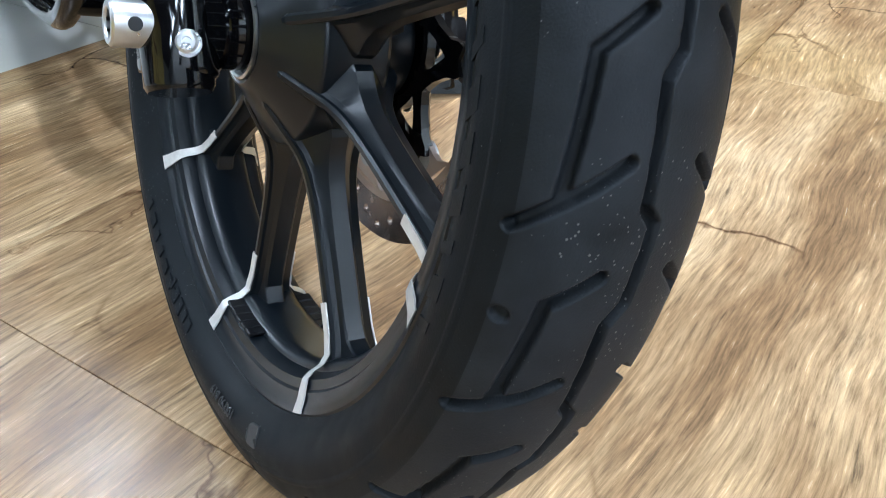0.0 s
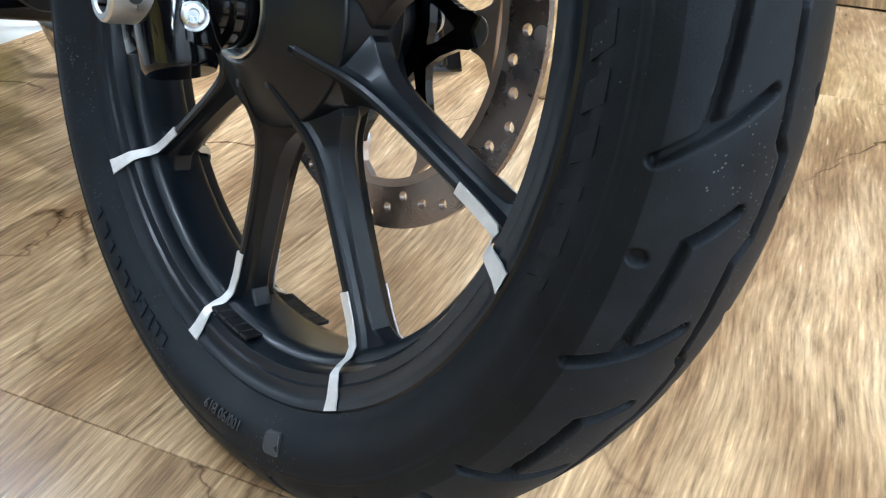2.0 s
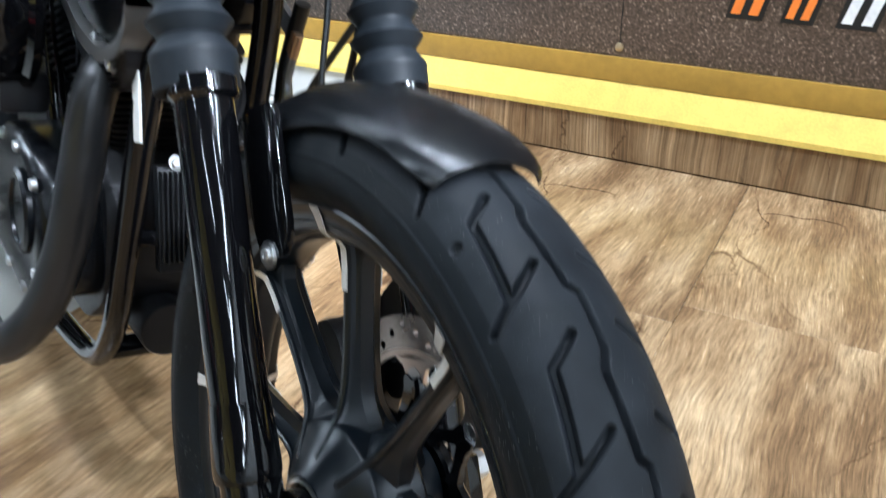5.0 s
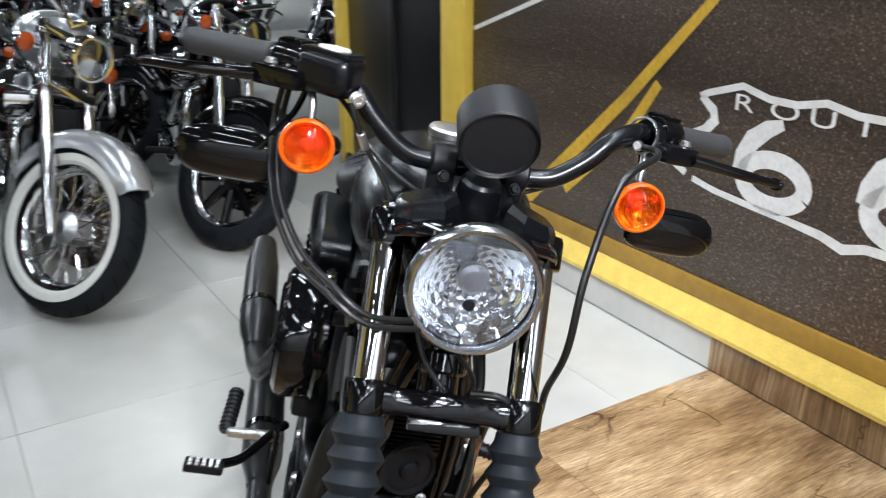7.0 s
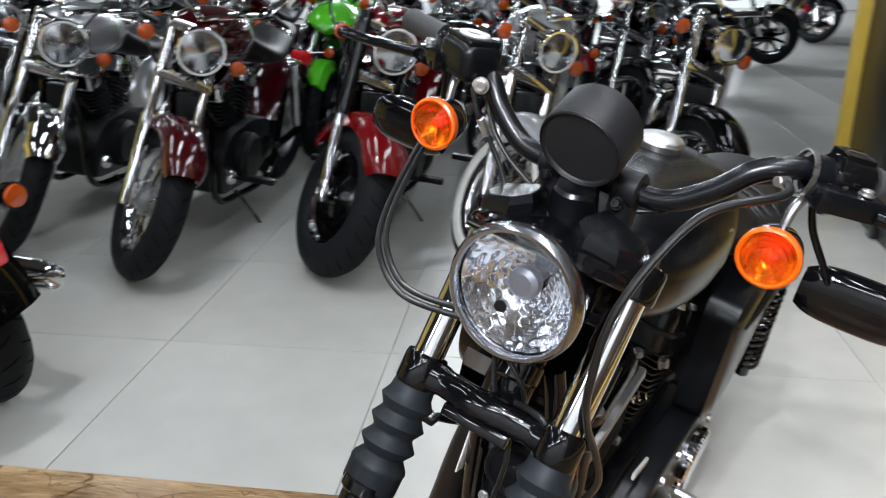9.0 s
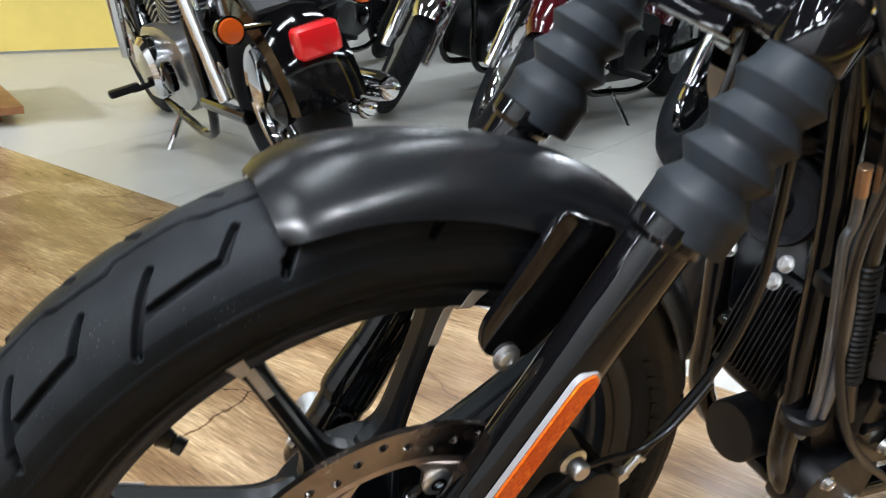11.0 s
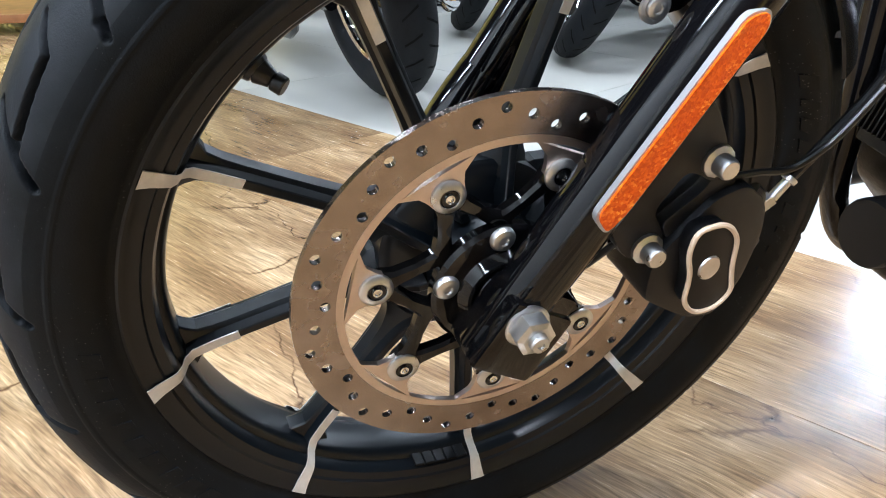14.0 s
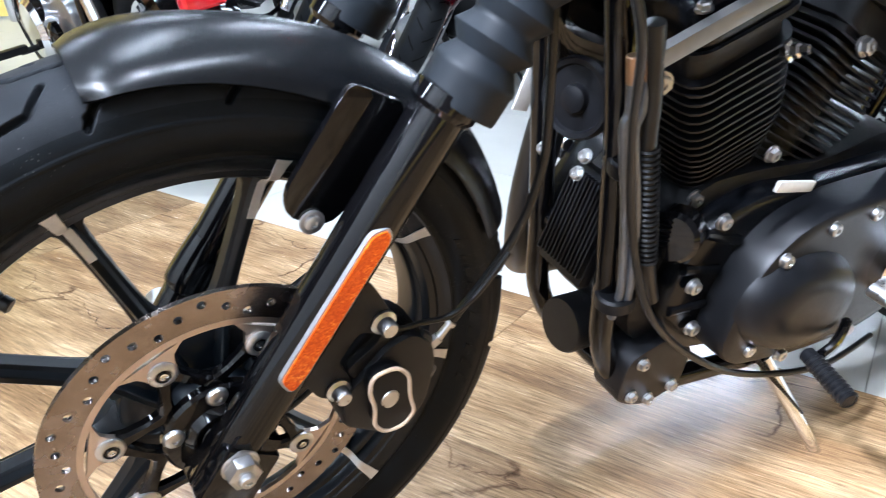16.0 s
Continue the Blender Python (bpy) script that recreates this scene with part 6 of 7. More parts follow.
# air cleaner, right
AC = Vector((0.130, -0.660, 0.648))
bm = bmesh.new()
lathe(bm, [(0.108, 0.0), (0.1145, 0.004), (0.1145, 0.012), (0.108, 0.018), (0.109, 0.024), (0.111, 0.060), (0.106, 0.073), (0.094, 0.080), (0.086, 0.0775), (1e-5, 0.0765)], AC, "x", 60)
ac = part("air_cleaner", bm, GLOSS, eng, "round gloss black air cleaner with a louvred face")
for i in range(11):
    z = -0.070 + i * 0.014
    w = math.sqrt(0.083 ** 2 - z * z)
    bm = bmesh.new()
    tube(bm, [AC + Vector((0.077, -w * 0.95, z)), AC + Vector((0.0815, -w * 0.4, z + 0.003)), AC + Vector((0.0815, w * 0.4, z + 0.003)), AC + Vector((0.077, w * 0.95, z))], 0.0034, 8, 4)
    part("louvre", bm, GLOSS, ac)
bm = bmesh.new()
box(bm, AC + Vector((0.01, 0.0, -0.115)), (0.06, 0.09, 0.05), 0.012)
part("intake_snorkel", bm, PLASTIC, ac)
# --- exhaust, right
for nm, pts_, r in (("front_exhaust_pipe", [(0.06, -0.510, 0.60), (0.085, -0.482, 0.592), (0.100, -0.472, 0.56), (0.112, -0.470, 0.48), (0.126, -0.480, 0.38), (0.150, -0.510, 0.285), (0.186, -0.555, 0.228), (0.192, -0.66, 0.215), (0.198, -0.82, 0.225)], 0.0245),
                    ("rear_exhaust_pipe", [(0.085, -0.86, 0.60), (0.14, -0.875, 0.585), (0.178, -0.89, 0.53), (0.205, -0.92, 0.455), (0.232, -0.98, 0.385), (0.252, -1.08, 0.358), (0.258, -1.14, 0.358)], 0.0245)):
    bm = bmesh.new()
    tube(bm, pts_, r, 24, 8)
    part(nm, bm, EXHAUST, bike, "satin black exhaust pipe", angle=60)
for nm, a, b in (("lower_muffler", (0.198, -0.80, 0.224), (0.235, -1.50, 0.255)), ("upper_muffler", (0.258, -1.12, 0.358), (0.292, -1.62, 0.425))):
    bm = bmesh.new()
    L_ = (Vector(b) - Vector(a)).length
    lathe(bm, [(0.026, 0), (0.028, 0.02), (0.040, 0.07), (0.043, 0.10), (0.043, L_ - 0.12), (0.036, L_ - 0.04), (0.034, L_), (0.028, L_), (0.026, L_ - 0.06), (1e-5, L_ - 0.06)], a, Vector(b) - Vector(a), 36)
    mu = part(nm, bm, EXHAUST, bike, "satin black slash muffler")
    bm = bmesh.new()
    lathe(bm, [(0.044, 0.16), (0.0455, 0.162), (0.0455, 0.18), (0.044, 0.182)], a, Vector(b) - Vector(a), 36)
    part("muffler_clamp", bm, GLOSS, mu)
bm = bmesh.new()
box(bm, (0.182, -0.80, 0.30), (0.012, 0.03, 0.12), 0.003)
part("exhaust_bracket", bm, GLOSS, bike)
# --- frame
for s in (1, -1):
    bm = bmesh.new()
    tube(bm, [(s * 0.03, -0.355, 0.80), (s * 0.052, -0.372, 0.70), (s * 0.062, -0.41, 0.56), (s * 0.064, -0.455, 0.38), (s * 0.066, -0.48, 0.28), (s * 0.068, -0.535, 0.205), (s * 0.072, -0.62, 0.18), (s * 0.085, -0.8, 0.178), (s * 0.095, -1.05, 0.20), (s * 0.1, -1.15, 0.35), (s * 0.11, -1.22, 0.6), (s * 0.12, -1.3, 0.72)], 0.0155, 16, 7)
    part("frame_tube", bm, GLOSS, bike, "gloss black frame tube")
bm = bmesh.new()
tube(bm, [(0, -0.33, 0.87), (0, -0.5, 0.86), (0, -0.8, 0.80), (0, -1.1, 0.76)], 0.024, 16, 5)
part("backbone_tube", bm, GLOSS, bike)
bm = bmesh.new()
cyl(bm, (-0.066, -0.455, 0.40), (0.066, -0.455, 0.40), 0.011, n=14)
part("frame_cross_tube", bm, GLOSS, bike)
bm = bmesh.new()
cyl(bm, (-0.068, -0.52, 0.22), (0.068, -0.52, 0.22), 0.016, n=14)
part("frame_cross_tube", bm, GLOSS, bike)
bm = bmesh.new()
box(bm, (0.075, -0.397, 0.575), (0.003, 0.022, 0.075), 0.001, Matrix.Rotation(radians(12), 4, "X"))
part("frame_label", bm, WHITE, bike, "white data sticker")
# finned oil cooler / regulator at the front
bm = bmesh.new()
box(bm, (-0.008, -0.452, 0.425), (0.078, 0.018, 0.13), 0.004, Matrix.Rotation(radians(12), 4, "X"))
reg = part("regulator", bm, WRINKLE, bike, "black finned regulator between the frame tubes")
for i in range(13):
    bm = bmesh.new()
    box(bm, (-0.044 + i * 0.006, -0.441, 0.43), (0.0022, 0.014, 0.110), 0.0008, Matrix.Rotation(radians(12), 4, "X"), 1)
    part("fin", bm, WRINKLE, reg)
for x, z in ((-0.03, 0.512), (0.03, 0.512), (-0.035, 0.535)):
    bm = bmesh.new()
    bolt(bm, (x, -0.398, z), (0, 0.9, 0.3), 0.0068, 0.007, 6)
    part("regulator_bolt", bm, STEEL, reg)
# horn
bm = bmesh.new()
lathe(bm, [(1e-5, -0.022), (0.036, -0.02), (0.043, -0.01), (0.044, 0.0), (0.041, 0.005), (0.036, 0.004), (0.034, 0.0), (0.016, 0.001), (0.014, 0.008), (0.008, 0.010), (1e-5, 0.010)], (-0.006, -0.392, 0.588), Vector((-0.25, 1, 0.05)), 40)
part("horn", bm, PLASTIC, bike, "round black horn")
# oil filter, front lower
bm = bmesh.new()
lathe(bm, [(1e-5, 0.0), (0.036, 0.0), (0.038, 0.004), (0.038, 0.085), (0.03, 0.09)], (0, -0.47, 0.262), Vector((0, -1, 0)), 28)
part("oil_filter", bm, WRINKLE, bike)
bm = bmesh.new()
prism(bm, rounded([(-0.50, 0.20), (-0.50, 0.27), (-0.56, 0.29), (-0.62, 0.26), (-0.62, 0.19), (-0.56, 0.175)], 0.02, 3), "x", -0.10, -0.05, 0.005)
mb = part("mount_block", bm, WRINKLE, bike)
for y, z in ((-0.525, 0.205), (-0.56, 0.19), (-0.60, 0.20), (-0.525, 0.26)):
    bm = bmesh.new()
    bolt(bm, (-0.10, y, z), (-1, 0, 0), 0.0075, 0.008, 6)
    part("mount_bolt", bm, STEEL, mb)
# wiring and hoses on the left front tube
HOSE = mat("grey_metal_hose", (0.16, 0.17, 0.19), 0.30, 0.7, grain=0.2, scale=80)
for pts_, r, mm, nm in (([(-0.088, -0.374, 0.642), (-0.088, -0.383, 0.612), (-0.088, -0.381, 0.597), (-0.089, -0.390, 0.569), (-0.091, -0.415, 0.50), (-0.092, -0.442, 0.415), (-0.09, -0.453, 0.375), (-0.088, -0.453, 0.345)], 0.0052, HOSE, "oil_hose"),
                        ([(-0.092, -0.390, 0.646), (-0.093, -0.394, 0.617), (-0.094, -0.389, 0.597), (-0.097, -0.397, 0.569), (-0.099, -0.424, 0.50), (-0.098, -0.450, 0.415), (-0.094, -0.462, 0.375)], 0.0052, HOSE, "oil_hose"),
                        ([(-0.094, -0.375, 0.70), (-0.094, -0.400, 0.63), (-0.097, -0.412, 0.575), (-0.099, -0.440, 0.5), (-0.100, -0.465, 0.43), (-0.1, -0.495, 0.37)], 0.0095, CABLE, "conduit"),
                        ([(-0.06, -0.36, 0.75), (-0.076, -0.385, 0.72), (-0.082, -0.41, 0.735), (-0.08, -0.46, 0.78)], 0.007, CABLE, "wiring_loom")):
    bm = bmesh.new()
    tube(bm, pts_, r, 12, 7)
    part(nm, bm, mm, bike, "black wiring and hoses")
for p, q in (((-0.088, -0.365, 0.668), (-0.088, -0.375, 0.640)), ((-0.092, -0.382, 0.670), (-0.092, -0.391, 0.644))):
    bm = bmesh.new()
    cyl(bm, p, q, 0.0058, n=16, bev=0.001)
    part("copper_ferrule", bm, mat("copper_sleeve", (0.42, 0.27, 0.17), 0.38, 0.9) if "copper_sleeve" not in bpy.data.materials else bpy.data.materials["copper_sleeve"], bike, "copper crimp sleeve")
for z, y in ((0.545, -0.42), (0.365, -0.462)):
    bm = bmesh.new()
    cyl(bm, (-0.078, y, z - 0.01), (-0.078, y + 0.004, z + 0.01), 0.024, n=18, bev=0.003)
    part("loom_clip", bm, PLASTIC, bike)
for i in range(22):
    u = i / 21
    p = Vector((-0.097, -0.413, 0.574)).lerp(Vector((-0.100, -0.464, 0.433)), u)
    bm = bmesh.new()
    lathe(bm, [(0.011, -0.0022), (0.0128, 0), (0.011, 0.0022)], p, Vector((-0.003, -0.046, -0.15)), 14)
    part("conduit_rib", bm, CABLE, bike)
# --- controls
for s in (1, -1):
    bm = bmesh.new()
    if s > 0:
        cyl(bm, (0.17, -0.83, 0.325), (0.278, -0.875, 0.292), 0.011, n=16, bev=0.002)
    else:
        cyl(bm, (-0.17, -0.85, 0.345), (-0.235, -0.85, 0.345), 0.011, n=16, bev=0.002)
    pg = part("footpeg_mount", bm, STEEL, bike, "bare metal footpeg mount")
    bm = bmesh.new()
    a, b = ((Vector((0.284, -0.880, 0.288)), Vector((0.276, -0.965, 0.340))) if s > 0 else (Vector((-0.235, -0.85, 0.345)), Vector((-0.335, -0.822, 0.335))))
    cyl(bm, a, b, 0.0145, n=18, bev=0.003)
    fp = part("footpeg", bm, PLASTIC, pg, "ribbed rubber footpeg")
    for i in range(9):
        bm = bmesh.new()
        p = a.lerp(b, 0.1 + 0.1 * i)
        lathe(bm, [(0.0145, -0.003), (0.0168, -0.0012), (0.0168, 0.0012), (0.0145, 0.003)], p, b - a, 18)
        part("peg_rib", bm, PLASTIC, fp)
bm = bmesh.new()
tube(bm, [(0.165, -0.87, 0.33), (0.2, -0.82, 0.325), (0.24, -0.74, 0.328), (0.275, -0.69, 0.345)], 0.009, 12, 6)
pd = part("brake_pedal", bm, GLOSS, bike, "black brake pedal")
bm = bmesh.new()
box(bm, (0.302, -0.675, 0.348), (0.07, 0.03, 0.016), 0.004)
pad = part("pedal_pad", bm, PLASTIC, pd)
for i in range(5):
    for j in range(3):
        bm = bmesh.new()
        box(bm, (0.278 + i * 0.012, -0.683 + j * 0.0085, 0.3575), (0.008, 0.0055, 0.005), 0.001, seg=1)
        part("pad_stud", bm, STEEL, pad)
bm = bmesh.new()
tube(bm, [(-0.175, -0.82, 0.30), (-0.2, -0.76, 0.302), (-0.215, -0.70, 0.31)], 0.007, 10, 5)
sh = part("shift_lever", bm, GLOSS, bike, "black gear lever with a ribbed rubber peg")
bm = bmesh.new()
cyl(bm, (-0.205, -0.685, 0.312), (-0.285, -0.66, 0.312), 0.0105, n=16, bev=0.002)
shp = part("shift_peg", bm, PLASTIC, sh)
for i in range(10):
    bm = bmesh.new()
    lathe(bm, [(0.0105, -0.0022), (0.0126, 0), (0.0105, 0.0022)], Vector((-0.222, -0.68, 0.312)).lerp(Vector((-0.283, -0.661, 0.312)), i / 9), (-0.08, 0.025, 0), 16)
    part("peg_rib", bm, PLASTIC, shp)
# side stand
bm = bmesh.new()
tube(bm, [(-0.10, -0.80, 0.185), (-0.125, -0.83, 0.14), (-0.18, -0.885, 0.055), (-0.215, -0.925, -0.012)], lambda u: 0.0125 - 0.003 * u, 16, 6)
st = part("side_stand", bm, CHROME, bike, "chromed side stand on the ground")
bm = bmesh.new()
box(bm, (-0.225, -0.94, -0.040), (0.045, 0.06, 0.012), 0.005, Matrix.Rotation(radians(12.66), 4, "Y"))
part("stand_foot", bm, STEEL, st)
bm = bmesh.new()
pth = [Vector((-0.108, -0.76, 0.205)).lerp(Vector((-0.155, -0.865, 0.10)), i / 160) + Vector((0.0085 * math.cos(i * 0.9), 0.006 * math.sin(i * 0.9), 0.006 * math.sin(i * 0.9))) for i in range(161)]
tube(bm, pth, 0.0021, 6, 1)
part("stand_spring", bm, CABLE, st)
# --- rear end
RC = Vector((0, -1.515, 0.323))
bm = bmesh.new()
lathe(bm, [(1e-4, 0.09), (0.03, 0.09), (0.05, 0.05), (0.05, -0.05), (0.03, -0.09), (1e-4, -0.09)], RC, "x", 32)
rw = part("rear_wheel", bm, RIM, bike, "black cast rear wheel with a wide tyre")
tyre("tyre", rw, RC, 0.253, 0.07, 0.215, 0.055, tread=False, nu=160)
bm = bmesh.new()
lathe(bm, [(0.215, 0.055), (0.212, 0.058), (0.2, 0.045), (0.185, 0.03), (0.185, -0.03), (0.2, -0.045), (0.212, -0.058), (0.215, -0.055)], RC, "x", 80)
part("rim", bm, RIM, rw)
for k in range(9):
    bm = bmesh.new()
    e = Vector((0, math.cos(radians(40 * k)), math.sin(radians(40 * k))))
    tube(bm, [RC + e * 0.04, RC + e * 0.19], lambda u: 0.022 - 0.008 * u, 8, 1, flat=0.6)
    part("spoke", bm, RIM, rw)
bm = bmesh.new()
lo = []
for i in range(25):
    a = radians(35 + i * 4.6)
    rr = 0.352
    lo.append([RC + Vector((x, math.cos(a) * (rr + h), math.sin(a) * (rr + h))) for x, h in ((-0.088, -0.03), (-0.085, 0.0), (-0.06, 0.014), (0, 0.02), (0.06, 0.014), (0.085, 0), (0.088, -0.03), (0.08, -0.03), (0.078, -0.004), (0, 0.014), (-0.078, -0.004), (-0.08, -0.03))])
rings(bm, lo)
part("rear_fender", bm, SATIN, bike, "matt black chopped rear fender", angle=50)
for s in (1, -1):
    bm = bmesh.new()
    tube(bm, [(s * 0.09, -0.98, 0.30), (s * 0.11, -1.2, 0.30), (s * 0.12, -1.52, 0.323)], 0.018, 12, 4)
    part("swingarm", bm, GLOSS, bike)
    a, b = Vector((s * 0.155, -1.40, 0.345)), Vector((s * 0.15, -1.275, 0.70))
    bm = bmesh.new()
    cyl(bm, a, b, 0.017, n=18)
    lathe(bm, [(1e-5, 0.0), (0.03, 0.0), (0.033, 0.004), (0.033, 0.06), (0.02, 0.065)], b, a - b, 24)
    shk = part("rear_shock", bm, GLOSS, bike, "black rear shock with an exposed coil spring")
    bm = bmesh.new()
    ax = (b - a).normalized()
    u1 = ax.orthogonal().normalized()
    u2 = ax.cross(u1)
    pth = [a + ax * (0.04 + 0.26 * i / 180) + (u1 * math.cos(i * 0.42) + u2 * math.sin(i * 0.42)) * 0.0275 for i in range(181)]
    tube(bm, pth, 0.0052, 8, 1)
    part("shock_spring", bm, GLOSS, shk)
    bm = bmesh.new()
    box(bm, (s * 0.11, -1.35, 0.74), (0.016, 0.35, 0.04), 0.005)
    part("fender_strut", bm, SATIN, bike)
    bm = bmesh.new()
    lathe(bm, [(1e-5, -0.05), (0.02, -0.045), (0.03, -0.02), (0.032, 0.0), (0.025, 0.01), (1e-5, 0.012)], (s * 0.16, -1.64, 0.74), Vector((0, -1, 0)), 24)
    part("rear_turn_signal", bm, GLOSS, bike)
bm = bmesh.new()
box(bm, (0, -1.80, 0.62), (0.17, 0.006, 0.12), 0.002)
part("rear_bracket", bm, PLASTIC, bike)
bm = bmesh.new()
prism(bm, rounded([(-1.0, 0.33), (-1.0, 0.46), (-1.52, 0.43), (-1.52, 0.37)], 0.02, 3), "x", -0.13, -0.115, 0.003)
part("belt_guard", bm, PLASTIC, bike)

# ---------- yellow end wall and a wooden stand beyond the aisle ----------
bm = bmesh.new()
box(bm, (5.75, 1.2, CEIL / 2), (0.06, 4.4, CEIL - 0.02), 0)
setting("wall_yellow", bm, mat("pale_yellow_wall", (0.80, 0.62, 0.16), 0.6, grain=0.06, scale=8), "pale yellow partition wall", m=Matrix.Identity(4), category="wall")
OAK = mat("orange_oak", (0.36, 0.155, 0.06), 0.45, grain=0.35, scale=22, bump=0.2, bump_scale=120)
stand = thing("wooden_stand", pose(3.42, 0.5, 0, 0, 0, 8), "orange-brown wooden display stand with black steel bars", "display stand")
for x, y in ((0, -0.16), (0, 0.22), (0.4, -0.16), (0.4, 0.22)):
    bm = bmesh.new()
    box(bm, (x, y, 0.55), (0.07, 0.075, 1.1), 0.006)
    part("post", bm, OAK, stand)
for z in (0.06, 1.06):
    bm = bmesh.new()
    box(bm, (0.2, 0.03, z), (0.62, 0.62, 0.035), 0.005)
    part("shelf", bm, OAK, stand)
for a, b in (((-0.02, -0.14, 0.2), (-0.02, 0.2, 0.5)), ((-0.02, 0.2, 0.2), (-0.02, -0.14, 0.5)), ((-0.02, -0.16, 0.52), (-0.02, 0.6, 0.52))):
    bm = bmesh.new()
    cyl(bm, a, b, 0.011, n=10)
    part("steel_bar", bm, GLOSS, stand)

# ---------- the other motorcycles ----------
def tint(name, c, **k):
    return bpy.data.materials.get(name) or mat(name, c, **k)


RED = mat("candy_red_paint", (0.14, 0.002, 0.004), 0.12, coat=0.3, rvar=0.04)
MAROON = mat("dark_maroon_paint", (0.045, 0.002, 0.004), 0.12, coat=0.8, rvar=0.04)
SILVER = mat("silver_paint", (0.48, 0.49, 0.50), 0.25, 0.6, coat=0.6, grain=0.05)
GREEN = mat("lime_green_paint", (0.10, 0.55, 0.02), 0.18, coat=0.7, rvar=0.05)
REDLENS = mat("red_tail_lens", (0.7, 0.01, 0.015), 0.15, coat=1.0, bump=0.3, bump_scale=300)
CLEAR = mat("headlamp_glass", (0.50, 0.53, 0.57), 0.09, 1.0, bump=0.5, bump_scale=210, coat=0.5)
AMBERDIM = mat("deep_amber_lens", (0.50, 0.075, 0.006), 0.2, coat=0.8, bump=0.4, bump_scale=300)
WHITEWALL = mat("whitewall_rubber", (0.66, 0.65, 0.60), 0.6, grain=0.1)
ALLOY = mat("cast_aluminium", (0.40, 0.41, 0.42), 0.3, 0.9, grain=0.2, scale=50)


GROOVE_SHADE = mat("groove_shadow_rubber", (0.004, 0.004, 0.004), 0.9, spec=0.1, grain=0.1)


def other_wheel(parent, name, c, rad, tw, kind, white, rimm):
    bm = bmesh.new()
    hub = 0.06 if kind != "disc" else 0.05
    lathe(bm, [(1e-4, 0.06), (0.025, 0.06), (hub, 0.035), (hub, -0.035), (0.025, -0.06), (1e-4, -0.06)], c, "x", 24)
    w = part(name, bm, rimm, parent)
    bm = bmesh.new()
    ro, rt = rad, tw
    rc = ro - rt * 1.05
    rim_r = ro - rt * 1.75
    prof = [(rim_r, rt * 0.55), (rim_r + rt * 0.15, rt * 0.8), (rc - rt * 0.2, rt * 0.98), (rc + rt * 0.35, rt * 0.93), (ro - rt * 0.3, rt * 0.68), (ro - rt * 0.06, rt * 0.3), (ro, 0)]
    lathe(bm, prof + [(r, -x) for r, x in prof[-2::-1]], c, "x", 72)
    ty_ = part("tyre", bm, RUBBER, w, "black road tyre")
    # flat near-black strips on the tread: groove shade as colour, nothing is cut in
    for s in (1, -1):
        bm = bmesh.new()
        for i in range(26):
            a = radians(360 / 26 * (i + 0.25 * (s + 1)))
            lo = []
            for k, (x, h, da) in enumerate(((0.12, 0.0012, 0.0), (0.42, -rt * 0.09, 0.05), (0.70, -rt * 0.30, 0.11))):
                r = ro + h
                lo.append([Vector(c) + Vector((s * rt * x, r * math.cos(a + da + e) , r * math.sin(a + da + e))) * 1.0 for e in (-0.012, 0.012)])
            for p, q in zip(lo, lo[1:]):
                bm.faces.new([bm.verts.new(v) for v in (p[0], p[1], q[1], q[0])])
        tagged(part("tread_groove", bm, GROOVE_SHADE, ty_, smooth=False), kind="stuff")
    if white:
        for s in (1, -1):
            bm = bmesh.new()
            lathe(bm, [(rim_r + rt * 0.12, s * (rt * 0.82)), (rc - rt * 0.35, s * (rt * 1.0)), (rc + rt * 0.12, s * (rt * 1.01)), (rc + rt * 0.12, s * (rt * 0.95))], c, "x", 72)
            part("whitewall", bm, WHITEWALL, w, "white sidewall band")
    bm = bmesh.new()
    lathe(bm, [(rim_r + 0.006, rt * 0.55), (rim_r + 0.004, rt * 0.66), (rim_r - 0.008, rt * 0.6), (rim_r - 0.02, rt * 0.35), (rim_r - 0.024, 0), (rim_r - 0.02, -rt * 0.35), (rim_r - 0.008, -rt * 0.6), (rim_r + 0.004, -rt * 0.66), (rim_r + 0.006, -rt * 0.55)], c, "x", 72)
    part("rim", bm, CHROME if kind != "cast" or rimm is GLOSS else rimm, w)
    if kind == "wire":
        for i in range(20):
            for s in (1, -1):
                bm = bmesh.new()
                a, b = radians(18 * i + 4 * s), radians(18 * i + 4 * s + 32 * (1 if i % 2 else -1))
                p = Vector(c) + Vector((s * 0.032, 0.05 * math.cos(b), 0.05 * math.sin(b)))
                q = Vector(c) + Vector((s * 0.004, (rim_r - 0.02) * math.cos(a), (rim_r - 0.02) * math.sin(a)))
                tube(bm, [p, q], 0.0024, 5, 1)
                part("spoke", bm, CHROME, w)
    elif kind == "cast":
        for i in range(9):
            bm = bmesh.new()
            e = Vector((0, math.cos(radians(40 * i)), math.sin(radians(40 * i))))
            tube(bm, [Vector(c) + e * 0.04, Vector(c) + e * (rim_r - 0.015)], lambda u: 0.018 - 0.006 * u, 8, 1, flat=1.6)
            part("spoke", bm, rimm, w)
    else:
        bm = bmesh.new()
        lathe(bm, [(0.04, 0.05), (0.1, 0.03), (rim_r - 0.015, 0.036), (rim_r - 0.012, -0.036), (0.1, -0.03), (0.04, -0.05)], c, "x", 48)
        part("wheel_disc", bm, rimm, w)
    return w


def steered(deg):
    """A turn about the steering axis."""
    p = Vector((0, -0.05, 0.325))
    return Matrix.Translation(p) @ Matrix.Rotation(radians(deg), 4, Vector((0, -0.5, 0.866))) @ Matrix.Translation(-p)


